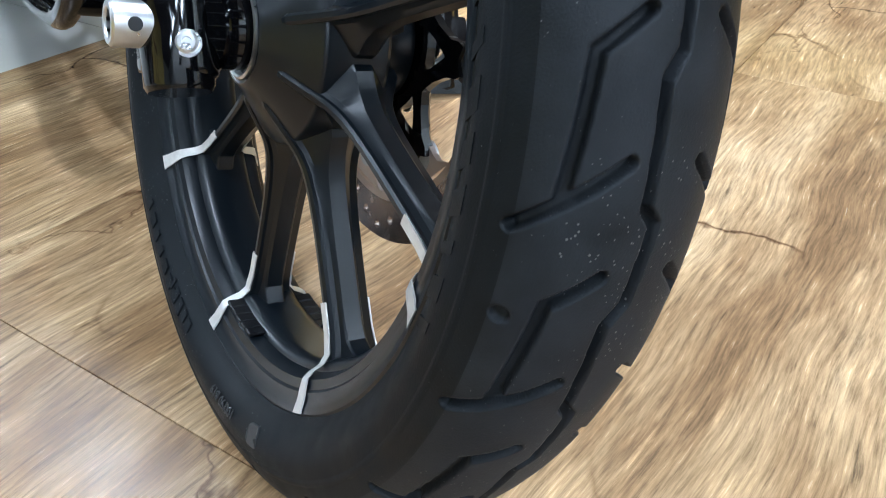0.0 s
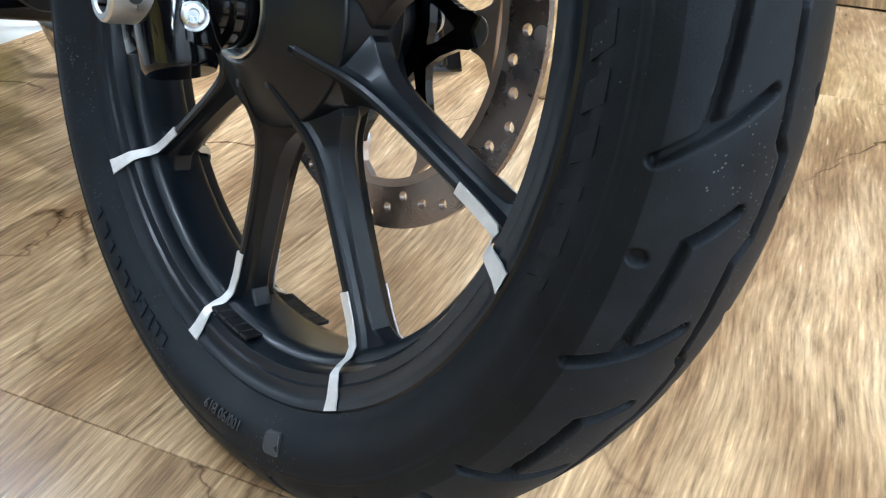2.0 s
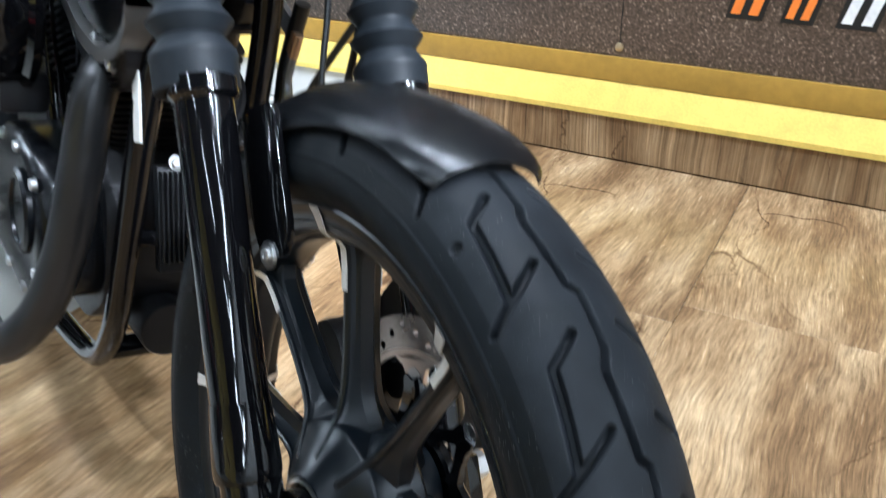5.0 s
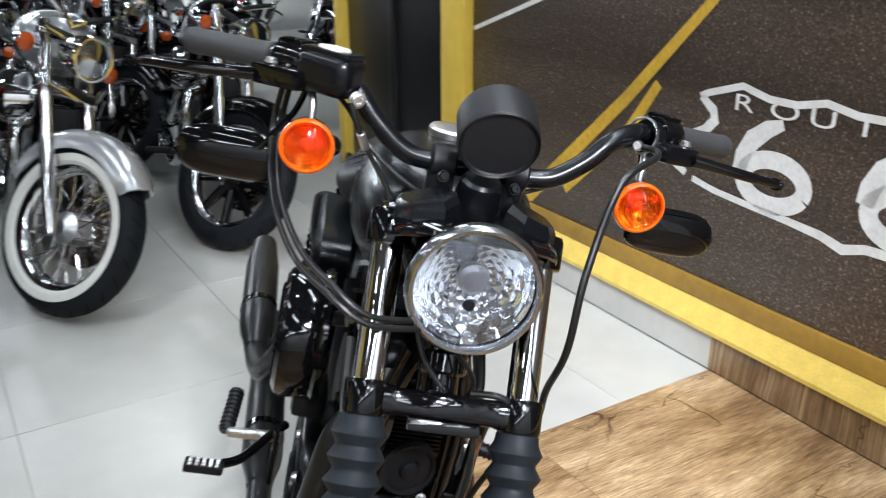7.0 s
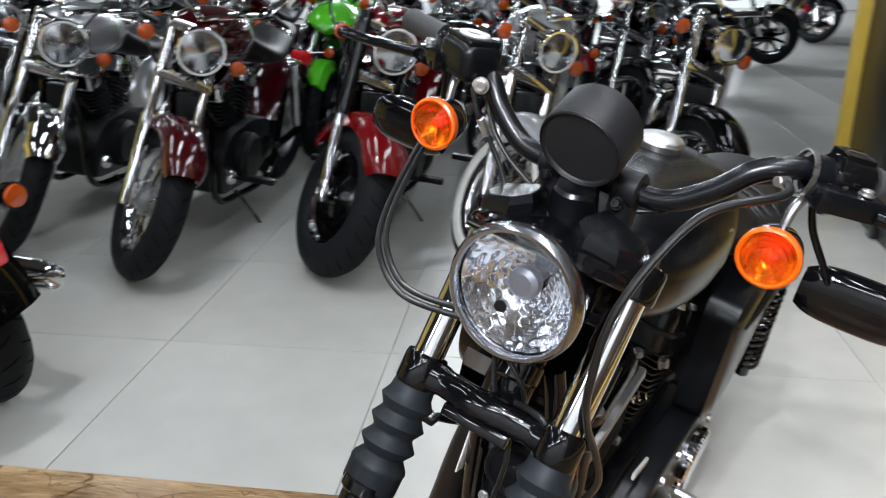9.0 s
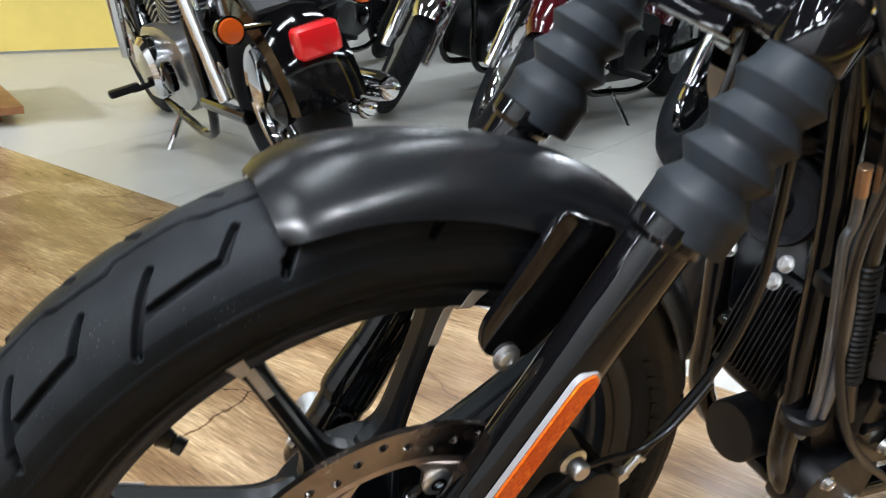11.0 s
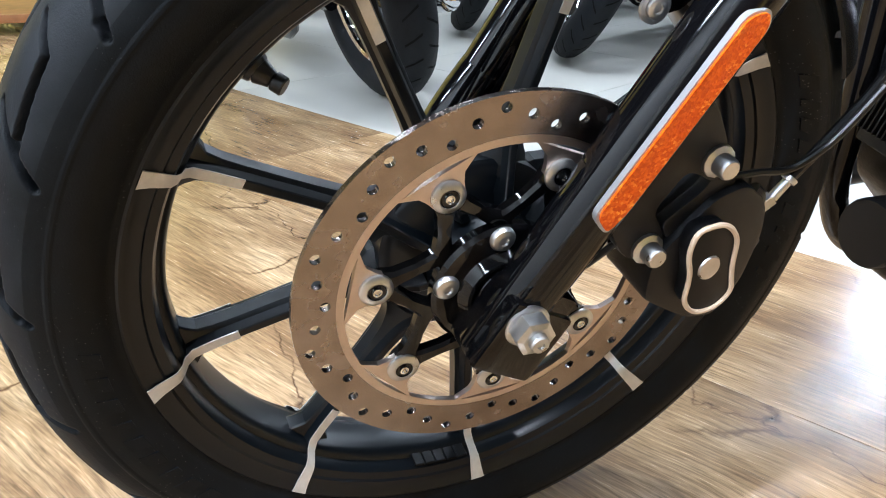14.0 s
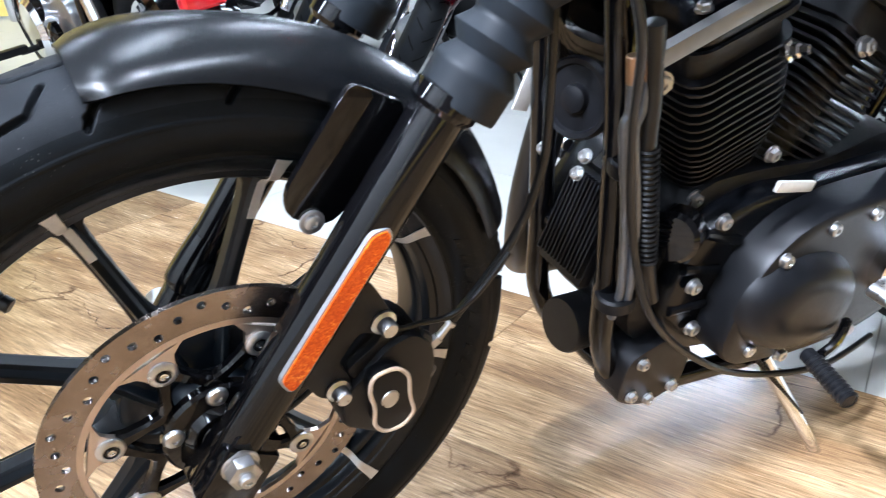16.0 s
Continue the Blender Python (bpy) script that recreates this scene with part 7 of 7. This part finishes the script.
def cruiser(m, label, paint, kind="wire", white=False, rimm=None, forkm=None, fat=0.055, fender=None, signal=True, group="motorcycles in the showroom row", engm=None, lamp_r=0.085, tail=(1.965, 0.66, 160.6), steer=42, upper=None):
    """A parked cruiser; axes as for the black one."""
    rimm, forkm, fender, engm = rimm or ALLOY, forkm or CHROME, fender or paint, engm or WRINKLE
    b = thing("motorcycle", m @ pose(0, 0, 0, 0, -8, 0), label, "motorcycle", group)
    R1 = 0.325
    fw = other_wheel(b, "front_wheel", (0, 0, R1), R1, fat, kind, white, rimm)
    bm = bmesh.new()
    lathe(bm, [(0.06, -0.062), (0.07, -0.066), (0.14, -0.066), (0.14, -0.061), (0.06, -0.061)], (0, 0, R1), "x", 40)
    part("brake_disc", bm, BRUSHED, fw)
    u, v = Vector((0, -0.5, 0.866)), Vector((0, 0.866, 0.5))
    F = lambda s, x, a=0.0: Vector((x, 0, R1)) + u * s + v * a
    for s in (1, -1):
        bm = bmesh.new()
        lathe(bm, [(1e-5, -0.04), (0.022, -0.035), (0.026, 0.1), (0.029, 0.3), (0.029, 0.34), (0.021, 0.345)], F(0, s * 0.1), u, 20)
        part("fork_leg", bm, forkm, b)
        bm = bmesh.new()
        cyl(bm, F(0.33, s * 0.1), F(0.78, s * 0.1), 0.021 if upper is None else 0.032, n=20)
        part("fork_tube", bm, upper or CHROME, b)
        bm = bmesh.new()
        tube(bm, [(0, -0.37, 1.02), (s * 0.06, -0.37, 1.06), (s * 0.2, -0.4, 1.12), (s * 0.29, -0.47, 1.14), (s * 0.42, -0.6, 1.11)], 0.013, 10, 5)
        part("handlebar", bm, CHROME if forkm is not GLOSS else GLOSS, b)
        bm = bmesh.new()
        cyl(bm, (s * 0.31, -0.49, 1.137), (s * 0.43, -0.61, 1.108), 0.018, n=14, bev=0.003)
        part("grip", bm, PLASTIC, b)
        bm = bmesh.new()
        tube(bm, [(s * 0.26, -0.41, 1.12), (s * 0.34, -0.43, 1.12), (s * 0.43, -0.5, 1.105)], 0.007, 8, 4)
        part("lever", bm, CHROME if forkm is not GLOSS else GLOSS, b)
        bm = bmesh.new()
        tube(bm, [(s * 0.28, -0.45, 1.14), (s * 0.31, -0.44, 1.21), (s * 0.34, -0.46, 1.245)], 0.005, 8, 4)
        st = part("mirror_stem", bm, CHROME, b)
        bm = bmesh.new()
        lathe(bm, [(1e-5, 0.02), (0.035, 0.016), (0.052, 0.004), (0.054, -0.004), (1e-5, -0.006)], (s * 0.36, -0.465, 1.26), (0, 1, 0), 24)
        part("mirror", bm, CHROME if forkm is not GLOSS else GLOSS, st)
        if signal:
            bm = bmesh.new()
            lathe(bm, [(1e-5, -0.05), (0.025, -0.04), (0.034, -0.01), (0.034, 0.0)], (s * 0.2, -0.31, 0.90), (0, 1, 0), 20)
            tube(bm, [(s * 0.12, -0.33, 0.90), (s * 0.2, -0.335, 0.90)], 0.009, 8, 1)
            sg = part("turn_signal", bm, CHROME if forkm is not GLOSS else GLOSS, b)
            bm = bmesh.new()
            lathe(bm, [(0.033, -0.002), (0.033, 0.004), (0.022, 0.013), (1e-5, 0.016)], (s * 0.2, -0.31, 0.90), (0, 1, 0), 20)
            part("signal_lens", bm, AMBERDIM, sg, "amber lens")
    bm = bmesh.new()
    box(bm, F(0.52, 0), (0.24, 0.05, 0.05), 0.012, Matrix.Rotation(radians(30), 4, "X"))
    box(bm, F(0.74, 0), (0.24, 0.06, 0.04), 0.012, Matrix.Rotation(radians(30), 4, "X"))
    part("yoke", bm, CHROME if forkm is not GLOSS else GLOSS, b)
    bm = bmesh.new()
    hc = (0, -0.21, 0.93)
    lathe(bm, [(1e-5, -0.14), (0.05, -0.125), (lamp_r * 0.9, -0.06), (lamp_r, 0.0), (lamp_r * 1.06, 0.006), (lamp_r * 1.02, 0.018), (lamp_r * 0.93, 0.018), (lamp_r * 0.92, 0.004)], hc, "y", 36)
    hl = part("headlight", bm, CHROME, b)
    bm = bmesh.new()
    lathe(bm, [(lamp_r * 0.93, 0.006), (lamp_r * 0.6, 0.02), (1e-5, 0.027)], hc, "y", 30)
    part("headlight_lens", bm, CLEAR, hl, "fluted headlight glass")
    bm = bmesh.new()
    lo = []
    wf = fat + 0.022
    for i in range(23):
        a = radians(42 + i * 5.4)
        rr = R1 + 0.02
        k = 1 if i > 1 else 0.75 + 0.15 * i
        lo.append([Vector((x * k, math.cos(a) * (rr + h), R1 + math.sin(a) * (rr + h))) for x, h in ((-wf, -0.06), (-wf * 0.97, -0.015), (-wf * 0.6, 0.016), (0, 0.026), (wf * 0.6, 0.016), (wf * 0.97, -0.015), (wf, -0.06), (wf * 0.93, -0.06), (wf * 0.9, -0.02), (0, 0.018), (-wf * 0.9, -0.02), (-wf * 0.93, -0.06))])
    rings(bm, lo)
    part("front_fender", bm, fender, b, angle=50)
    # the front end stands turned to its left
    for ob in b.children:
        ob.matrix_local = steered(steer)
    bm = bmesh.new()
    loft_y(bm, dense([(-0.36, 0.05, 0.98, 0.90), (-0.42, 0.12, 1.03, 0.85), (-0.55, 0.155, 1.05, 0.80), (-0.7, 0.15, 1.04, 0.79), (-0.85, 0.10, 0.98, 0.81), (-0.94, 0.04, 0.93, 0.85)], 3), 24, 2.3)
    part("fuel_tank", bm, paint, b, angle=60)
    bm = bmesh.new()
    loft_y(bm, dense([(-0.88, 0.06, 0.93, 0.84), (-1.0, 0.14, 0.87, 0.76), (-1.15, 0.16, 0.84, 0.74), (-1.3, 0.14, 0.88, 0.77), (-1.5, 0.10, 0.92, 0.83), (-1.58, 0.05, 0.9, 0.85)], 3), 20, 2.3)
    part("seat", bm, LEATHER, b, angle=60)
    bm = bmesh.new()
    prism(bm, rounded([(-0.48, 0.22), (-0.48, 0.42), (-0.6, 0.5), (-0.85, 0.52), (-1.08, 0.48), (-1.1, 0.28), (-0.9, 0.2)], 0.05, 3), "x", -0.13, 0.13, 0.02)
    en = part("engine", bm, engm, b)
    for t in (1, -1):
        d = Vector((0, math.sin(radians(22.5)) * t, math.cos(radians(22.5))))
        f = Vector((0, d.z, -d.y))
        c0 = Vector((0, -0.74, 0.36))
        bm = bmesh.new()
        lathe(bm, [(1e-5, 0.1), (0.06, 0.1), (0.06, 0.42), (1e-5, 0.42)], c0, d, 16)
        cy = part("cylinder", bm, engm, en)
        for i in range(9):
            h = 0.14 + i * 0.021
            bm = bmesh.new()
            rings(bm, [[c0 + d * hh + Vector((p, 0, 0)) + f * q for p, q in rounded([(-0.085, -0.08), (0.085, -0.08), (0.085, 0.08), (-0.085, 0.08)], 0.03, 3)] for hh in (h, h + 0.008)])
            part("fin", bm, engm, cy)
        bm = bmesh.new()
        rings(bm, [[c0 + d * hh + Vector((p * k, 0, 0)) + f * q * k for p, q in rounded([(-0.09, -0.085), (0.09, -0.085), (0.09, 0.085), (-0.09, 0.085)], 0.03, 3)] for hh, k in ((0.34, 1), (0.4, 1), (0.425, 0.85))])
        part("rocker_box", bm, CHROME, en)
    bm = bmesh.new()
    lathe(bm, [(0.11, 0.1), (0.112, 0.19), (0.09, 0.215), (1e-5, 0.22)], (0, -0.72, 0.68), "x", 32)
    part("air_cleaner", bm, CHROME, en)
    bm = bmesh.new()
    lathe(bm, [(0.12, -0.1), (0.12, -0.17), (0.1, -0.19), (1e-5, -0.195)], (0, -0.72, 0.36), "x", 32)
    part("primary_cover", bm, CHROME if engm is ALLOY else engm, en)
    for k, pts_ in enumerate(([(0.1, -0.55, 0.62), (0.15, -0.46, 0.58), (0.17, -0.45, 0.42), (0.18, -0.52, 0.28), (0.2, -0.7, 0.22), (0.21, -1.0, 0.22)], [(0.1, -0.93, 0.62), (0.16, -1.0, 0.52), (0.19, -1.05, 0.38), (0.2, -1.2, 0.32)])):
        bm = bmesh.new()
        tube(bm, pts_, 0.024, 14, 5)
        part("exhaust_pipe", bm, CHROME, b)
        bm = bmesh.new()
        e = Vector(pts_[-1])
        lathe(bm, [(0.024, -0.03), (0.043, 0.06), (0.045, 0.6), (0.036, 0.66), (0.03, 0.64), (1e-5, 0.6)], e, Vector((0.03, -1, 0.03)), 22)
        part("muffler", bm, CHROME, b)
    for k, (y, z, r, x) in enumerate(((-0.60, 0.30, 0.05, 0.15), (-0.80, 0.33, 0.06, 0.16), (-0.98, 0.40, 0.045, 0.15), (-0.62, 0.45, 0.03, 0.14), (-0.55, 0.30, 0.035, -0.15), (-0.95, 0.36, 0.055, -0.17))):
        bm = bmesh.new()
        sx = 1 if x > 0 else -1
        lathe(bm, [(r, 0.0), (r, 0.02), (r * 0.8, 0.03), (r * 0.3, 0.034), (1e-5, 0.034)], (x - 0.02 * sx, y, z), (sx, 0, 0), 20)
        part("engine_cap", bm, CHROME if k % 2 == 0 else GLOSS, en)
    for s in (1, -1):
        bm = bmesh.new()
        tube(bm, [(s * 0.22, -0.42, 1.10), (s * 0.2, -0.32, 1.02), (s * 0.1, -0.26, 0.86), (s * 0.06, -0.36, 0.7), (s * 0.1, -0.5, 0.55)], 0.006, 8, 5)
        part("control_cable", bm, CABLE, b)
        bm = bmesh.new()
        box(bm, (s * 0.02, -0.40 - 0.03 * s, 0.62), (0.12, 0.05, 0.16), 0.015)
        part("front_cover", bm, GLOSS if s > 0 else WRINKLE, b)
    rw_ = other_wheel(b, "rear_wheel", (0, -1.62, 0.325), 0.325, 0.075, kind if kind != "wire" else "cast", white, rimm)
    bm = bmesh.new()
    lo = []
    for i in range(27):
        a = radians(15 + i * (tail[2] - 15) / 26)
        lo.append([Vector((x, -1.62 + math.cos(a) * (0.355 + h), 0.325 + math.sin(a) * (0.355 + h))) for x, h in ((-0.105, -0.06), (-0.1, 0.0), (-0.06, 0.018), (0, 0.024), (0.06, 0.018), (0.1, 0.0), (0.105, -0.06), (0.095, -0.06), (0, 0.014), (-0.095, -0.06))])
    rings(bm, lo)
    part("rear_fender", bm, paint, b, angle=50)
    bm = bmesh.new()
    box(bm, (0, -tail[0], tail[1]), (0.125, 0.06, 0.085), 0.02, None, 3)
    part("tail_light", bm, REDLENS, b, "red tail light")
    for s in (1, -1):
        bm = bmesh.new()
        lathe(bm, [(1e-5, -0.04), (0.03, -0.03), (0.034, 0.0), (0.03, 0.012), (1e-5, 0.016)], (s * 0.19, 0.06 - tail[0], tail[1] + 0.07), (0, -1, 0), 20)
        sg = part("rear_turn_signal", bm, AMBERDIM, b, "amber turn signal")
        bm = bmesh.new()
        tube(bm, [(s * 0.07, 0.10 - tail[0], tail[1] + 0.05), (s * 0.19, 0.075 - tail[0], tail[1] + 0.07)], 0.0075, 8, 1)
        lathe(bm, [(0.032, -0.036), (0.0375, -0.014), (0.0375, 0.004), (0.034, 0.004)], (s * 0.19, 0.06 - tail[0], tail[1] + 0.07), (0, -1, 0), 20)
        part("signal_shell", bm, GLOSS, sg, "black shell and stalk")
        bm = bmesh.new()
        tube(bm, [(s * 0.04, -0.34, 0.82), (s * 0.09, -0.42, 0.5), (s * 0.1, -0.48, 0.22), (s * 0.11, -0.7, 0.16), (s * 0.12, -1.15, 0.18), (s * 0.13, -1.3, 0.6)], 0.017, 10, 5)
        part("frame_tube", bm, GLOSS, b)
        bm = bmesh.new()
        tube(bm, [(s * 0.13, -1.2, 0.3), (s * 0.13, -1.62, 0.325)], 0.022, 10, 1)
        part("swingarm", bm, GLOSS, b)
        bm = bmesh.new()
        cyl(bm, (s * 0.14, -1.5, 0.36), (s * 0.14, -1.38, 0.72), 0.028, n=16, bev=0.004)
        part("rear_shock", bm, CHROME, b)
        bm = bmesh.new()
        box(bm, (s * 0.27, -0.62, 0.29), (0.12, 0.05, 0.03), 0.012)
        tube(bm, [(s * 0.14, -0.62, 0.28), (s * 0.24, -0.62, 0.28)], 0.012, 8, 1)
        part("footpeg", bm, PLASTIC, b)
    bm = bmesh.new()
    tube(bm, [(-0.1, -0.72, 0.18), (-0.2, -0.74, 0.06), (-0.27, -0.75, -0.03)], 0.012, 10, 3)
    part("side_stand", bm, CHROME, b)
    return b


def parked(x, y, hx, hy, steer=42.0):
    """The body's pose, from the front wheel's place on the floor and the way that it points."""
    m = pose(0, 0, 0, 0, 0, math.degrees(math.atan2(-hx, hy)) - steer)
    off = m @ pose(0, 0, 0, 0, -8, 0) @ steered(steer) @ Vector((0, 0, 0))
    return Matrix.Translation((x - off.x, y - off.y, -0.004)) @ m


HX, HY = -0.88, 0.47
red = cruiser(parked(1.70, -1.89, -0.90, 0.44), "candy red cruiser motorcycle with solid disc wheels", RED, "disc", forkm=CHROME, fat=0.076, rimm=GLOSS, lamp_r=0.095, upper=GLOSS)
maroon = cruiser(parked(2.32, -1.43, -0.92, 0.40), "dark maroon cruiser motorcycle with wire wheels", MAROON, "wire", fat=0.062, lamp_r=0.095)
pale = cruiser(parked(1.17, -2.27, -0.88, 0.48), "silver cruiser motorcycle with whitewall tyres", SILVER, "wire", True, fat=0.058)
dark = cruiser(parked(0.67, -2.92, -0.83, 0.56), "black cruiser motorcycle with chromed forks", GLOSS, "cast", fat=0.056, rimm=GLOSS, engm=WRINKLE)
grey = cruiser(parked(3.04, -1.30, -0.93, 0.36), "grey cruiser motorcycle with a large chrome lamp", SILVER, "cast", fat=0.055, fender=CHROME, lamp_r=0.10)
# a black cruiser that stands with its tail to the aisle
tail_b = cruiser(parked(1.84 + 1.62 * 0.9945, -0.58 + 1.62 * 0.105, 0.9945, 0.105, 0.0) @ pose(0, 0, 0, 0, -6, 0), "gloss black cruiser motorcycle seen from its tail", GLOSS, "cast", fat=0.055, rimm=GLOSS, engm=ALLOY, fender=GLOSS, tail=(1.95, 0.56, 170), steer=0)
bm = bmesh.new()
box(bm, (0, -1.735, 0.69), (0.20, 0.22, 0.05), 0.022, Matrix.Rotation(radians(38), 4, "X"), 3)
part("seat_pad", bm, LEATHER, tail_b, "black vinyl pillion pad")
bm = bmesh.new()
for i, w in enumerate((0.013, 0.008, 0.016, 0.014, 0.013, 0.014, 0.012)):
    box(bm, (-0.058 + i * 0.019, -1.782, 0.685), (w, 0.024, 0.004), 0.001, Matrix.Rotation(radians(38), 4, "X"), 1)
part("pad_lettering", bm, REDLENS, tail_b, "unreadable red lettering bars")
copies = [(maroon, 3.9, -3.1, HX, HY), (dark, 3.4, -3.6, HX, HY), (pale, 2.75, -4.1, HX, HY), (red, 2.2, -4.9, HX, HY), (dark, 1.5, -5.5, HX, HY), (grey, 3.9, -0.75, -0.97, 0.22), (dark, 4.7, -2.0, HX, HY),
          (dark, 5.6, -4.4, HX, HY), (grey, 4.6, -5.2, HX, HY), (maroon, 3.7, -6.2, HX, HY), (dark, 2.6, -7.3, HX, HY), (dark, 6.5, -2.6, HX, HY), (dark, 6.2, -0.6, HX, HY), (dark, 1.76, -12.8, -0.9, 0.4), (dark, 0.45, -8.5, -0.6, 0.8), (dark, 3.3, -9.6, 0.5, 0.85),
          (dark, 2.75, -3.35, HX, HY), (dark, 2.0, -3.75, HX, HY), (dark, 1.5, -4.35, HX, HY), (grey, 3.2, -5.0, HX, HY), (dark, 2.7, -5.7, HX, HY), (maroon, 2.1, -6.4, HX, HY), (dark, 4.1, -4.3, HX, HY), (dark, 5.2, -3.3, HX, HY), (dark, 4.4, -7.2, HX, HY), (dark, 5.4, -6.2, HX, HY)]
for src, x, y, hx, hy in copies:
    copy_thing(src, parked(x, y, hx, hy) @ pose(0, 0, 0, 0, -8, 0))
# lime green sports motorcycle farther back
sport = thing("sport_motorcycle", parked(3.05, -3.45, -0.45, 0.9, 0) @ pose(0, 0, 0, 0, -8, 0), "lime green fairing sports motorcycle", "motorcycle")
other_wheel(sport, "front_wheel", (0, 0, 0.3), 0.3, 0.055, "cast", False, GLOSS)
other_wheel(sport, "rear_wheel", (0, -1.4, 0.3), 0.3, 0.08, "cast", False, GLOSS)
bm = bmesh.new()
loft_y(bm, dense([(0.06, 0.03, 0.86, 0.81), (0.0, 0.12, 0.92, 0.78), (-0.12, 0.16, 0.98, 0.76), (-0.3, 0.18, 1.00, 0.70), (-0.5, 0.19, 0.94, 0.60), (-0.75, 0.16, 0.84, 0.58), (-0.95, 0.08, 0.74, 0.62)], 3), 8, 1.5)
part("fairing", bm, GREEN, sport, "lime green fairing")
bm = bmesh.new()
prism(bm, rounded([(-0.35, 0.28), (-0.30, 0.66), (-0.95, 0.66), (-0.98, 0.34), (-0.7, 0.24)], 0.05, 3), "x", -0.14, 0.14, 0.02)
part("engine", bm, WRINKLE, sport)
bm = bmesh.new()
loft_y(bm, dense([(-0.45, 0.09, 1.02, 0.9), (-0.6, 0.14, 1.06, 0.85), (-0.85, 0.11, 0.95, 0.8)], 3), 16, 2.2)
part("fuel_tank", bm, GREEN, sport)
bm = bmesh.new()
loft_y(bm, dense([(-0.85, 0.1, 0.9, 0.8), (-1.1, 0.12, 0.87, 0.78), (-1.5, 0.07, 1.0, 0.88), (-1.7, 0.02, 1.04, 1.0)], 3), 16, 2.2)
part("seat", bm, LEATHER, sport)
bm = bmesh.new()
lo = []
for i in range(15):
    a = radians(40 + i * 7)
    lo.append([Vector((x, math.cos(a) * (0.32 + h), 0.3 + math.sin(a) * (0.32 + h))) for x, h in ((-0.065, -0.05), (-0.04, 0.012), (0.04, 0.012), (0.065, -0.05), (0.0, 0.0))])
rings(bm, lo)
part("front_fender", bm, GREEN, sport)
for s in (1, -1):
    bm = bmesh.new()
    cyl(bm, (s * 0.09, 0, 0.3), (s * 0.09, -0.28, 0.85), 0.024, n=14)
    part("fork_leg", bm, GLOSS, sport)
    bm = bmesh.new()
    tube(bm, [(s * 0.1, -0.2, 0.98), (s * 0.2, -0.18, 1.08), (s * 0.25, -0.2, 1.12)], 0.012, 8, 3)
    box(bm, (s * 0.3, -0.2, 1.14), (0.12, 0.03, 0.06), 0.012)
    part("mirror", bm, PLASTIC, sport)

# ---------- floor pieces (room axes) ----------
BND = 0.0
# wood-look vinyl sheets, edge at y = 0 in room axes turned by the seam's own angle
seam = ROOM @ pose(0, 0, 0, 0, 0, 2.1)
vinyl = new("floor_vinyl")
vinyl.matrix_world = seam @ Matrix.Translation((0, 0, -0.0042))
tagged(vinyl, "printed oak vinyl planks laid beside the mural wall", "floor", kind="structure")
for i in range(-1, 8):
    for j in range(10):
        y0 = j * 0.525
        x0 = (0.744, 0.775, 0.705)[j % 3] + (i - 1) * 1.04
        slab_piece("vinyl_plank", x0 + 0.0005, x0 + 1.0395, y0 + 0.0005, y0 + 0.5245, 0.0, 0.004, WOOD, 0.0006, vinyl)
tilef = new("floor_tiles")
tilef.matrix_world = pose(0.977, -1.482, -0.0052, 0, 0, 26.3)
tagged(tilef, "large pale polished floor tiles", "floor", kind="structure")
for i in range(-4, 13):
    for j in range(-16, 1):
        y1 = (j + 1) * TS - 0.0012 if j < 0 else 0.80
        x0 = i * TS
        slab_piece("floor_tile", x0 + 0.0011, x0 + TS - 0.0011, j * TS + 0.0011, y1, -0.0006, 0.008, TILE, 0.0008, tilef)
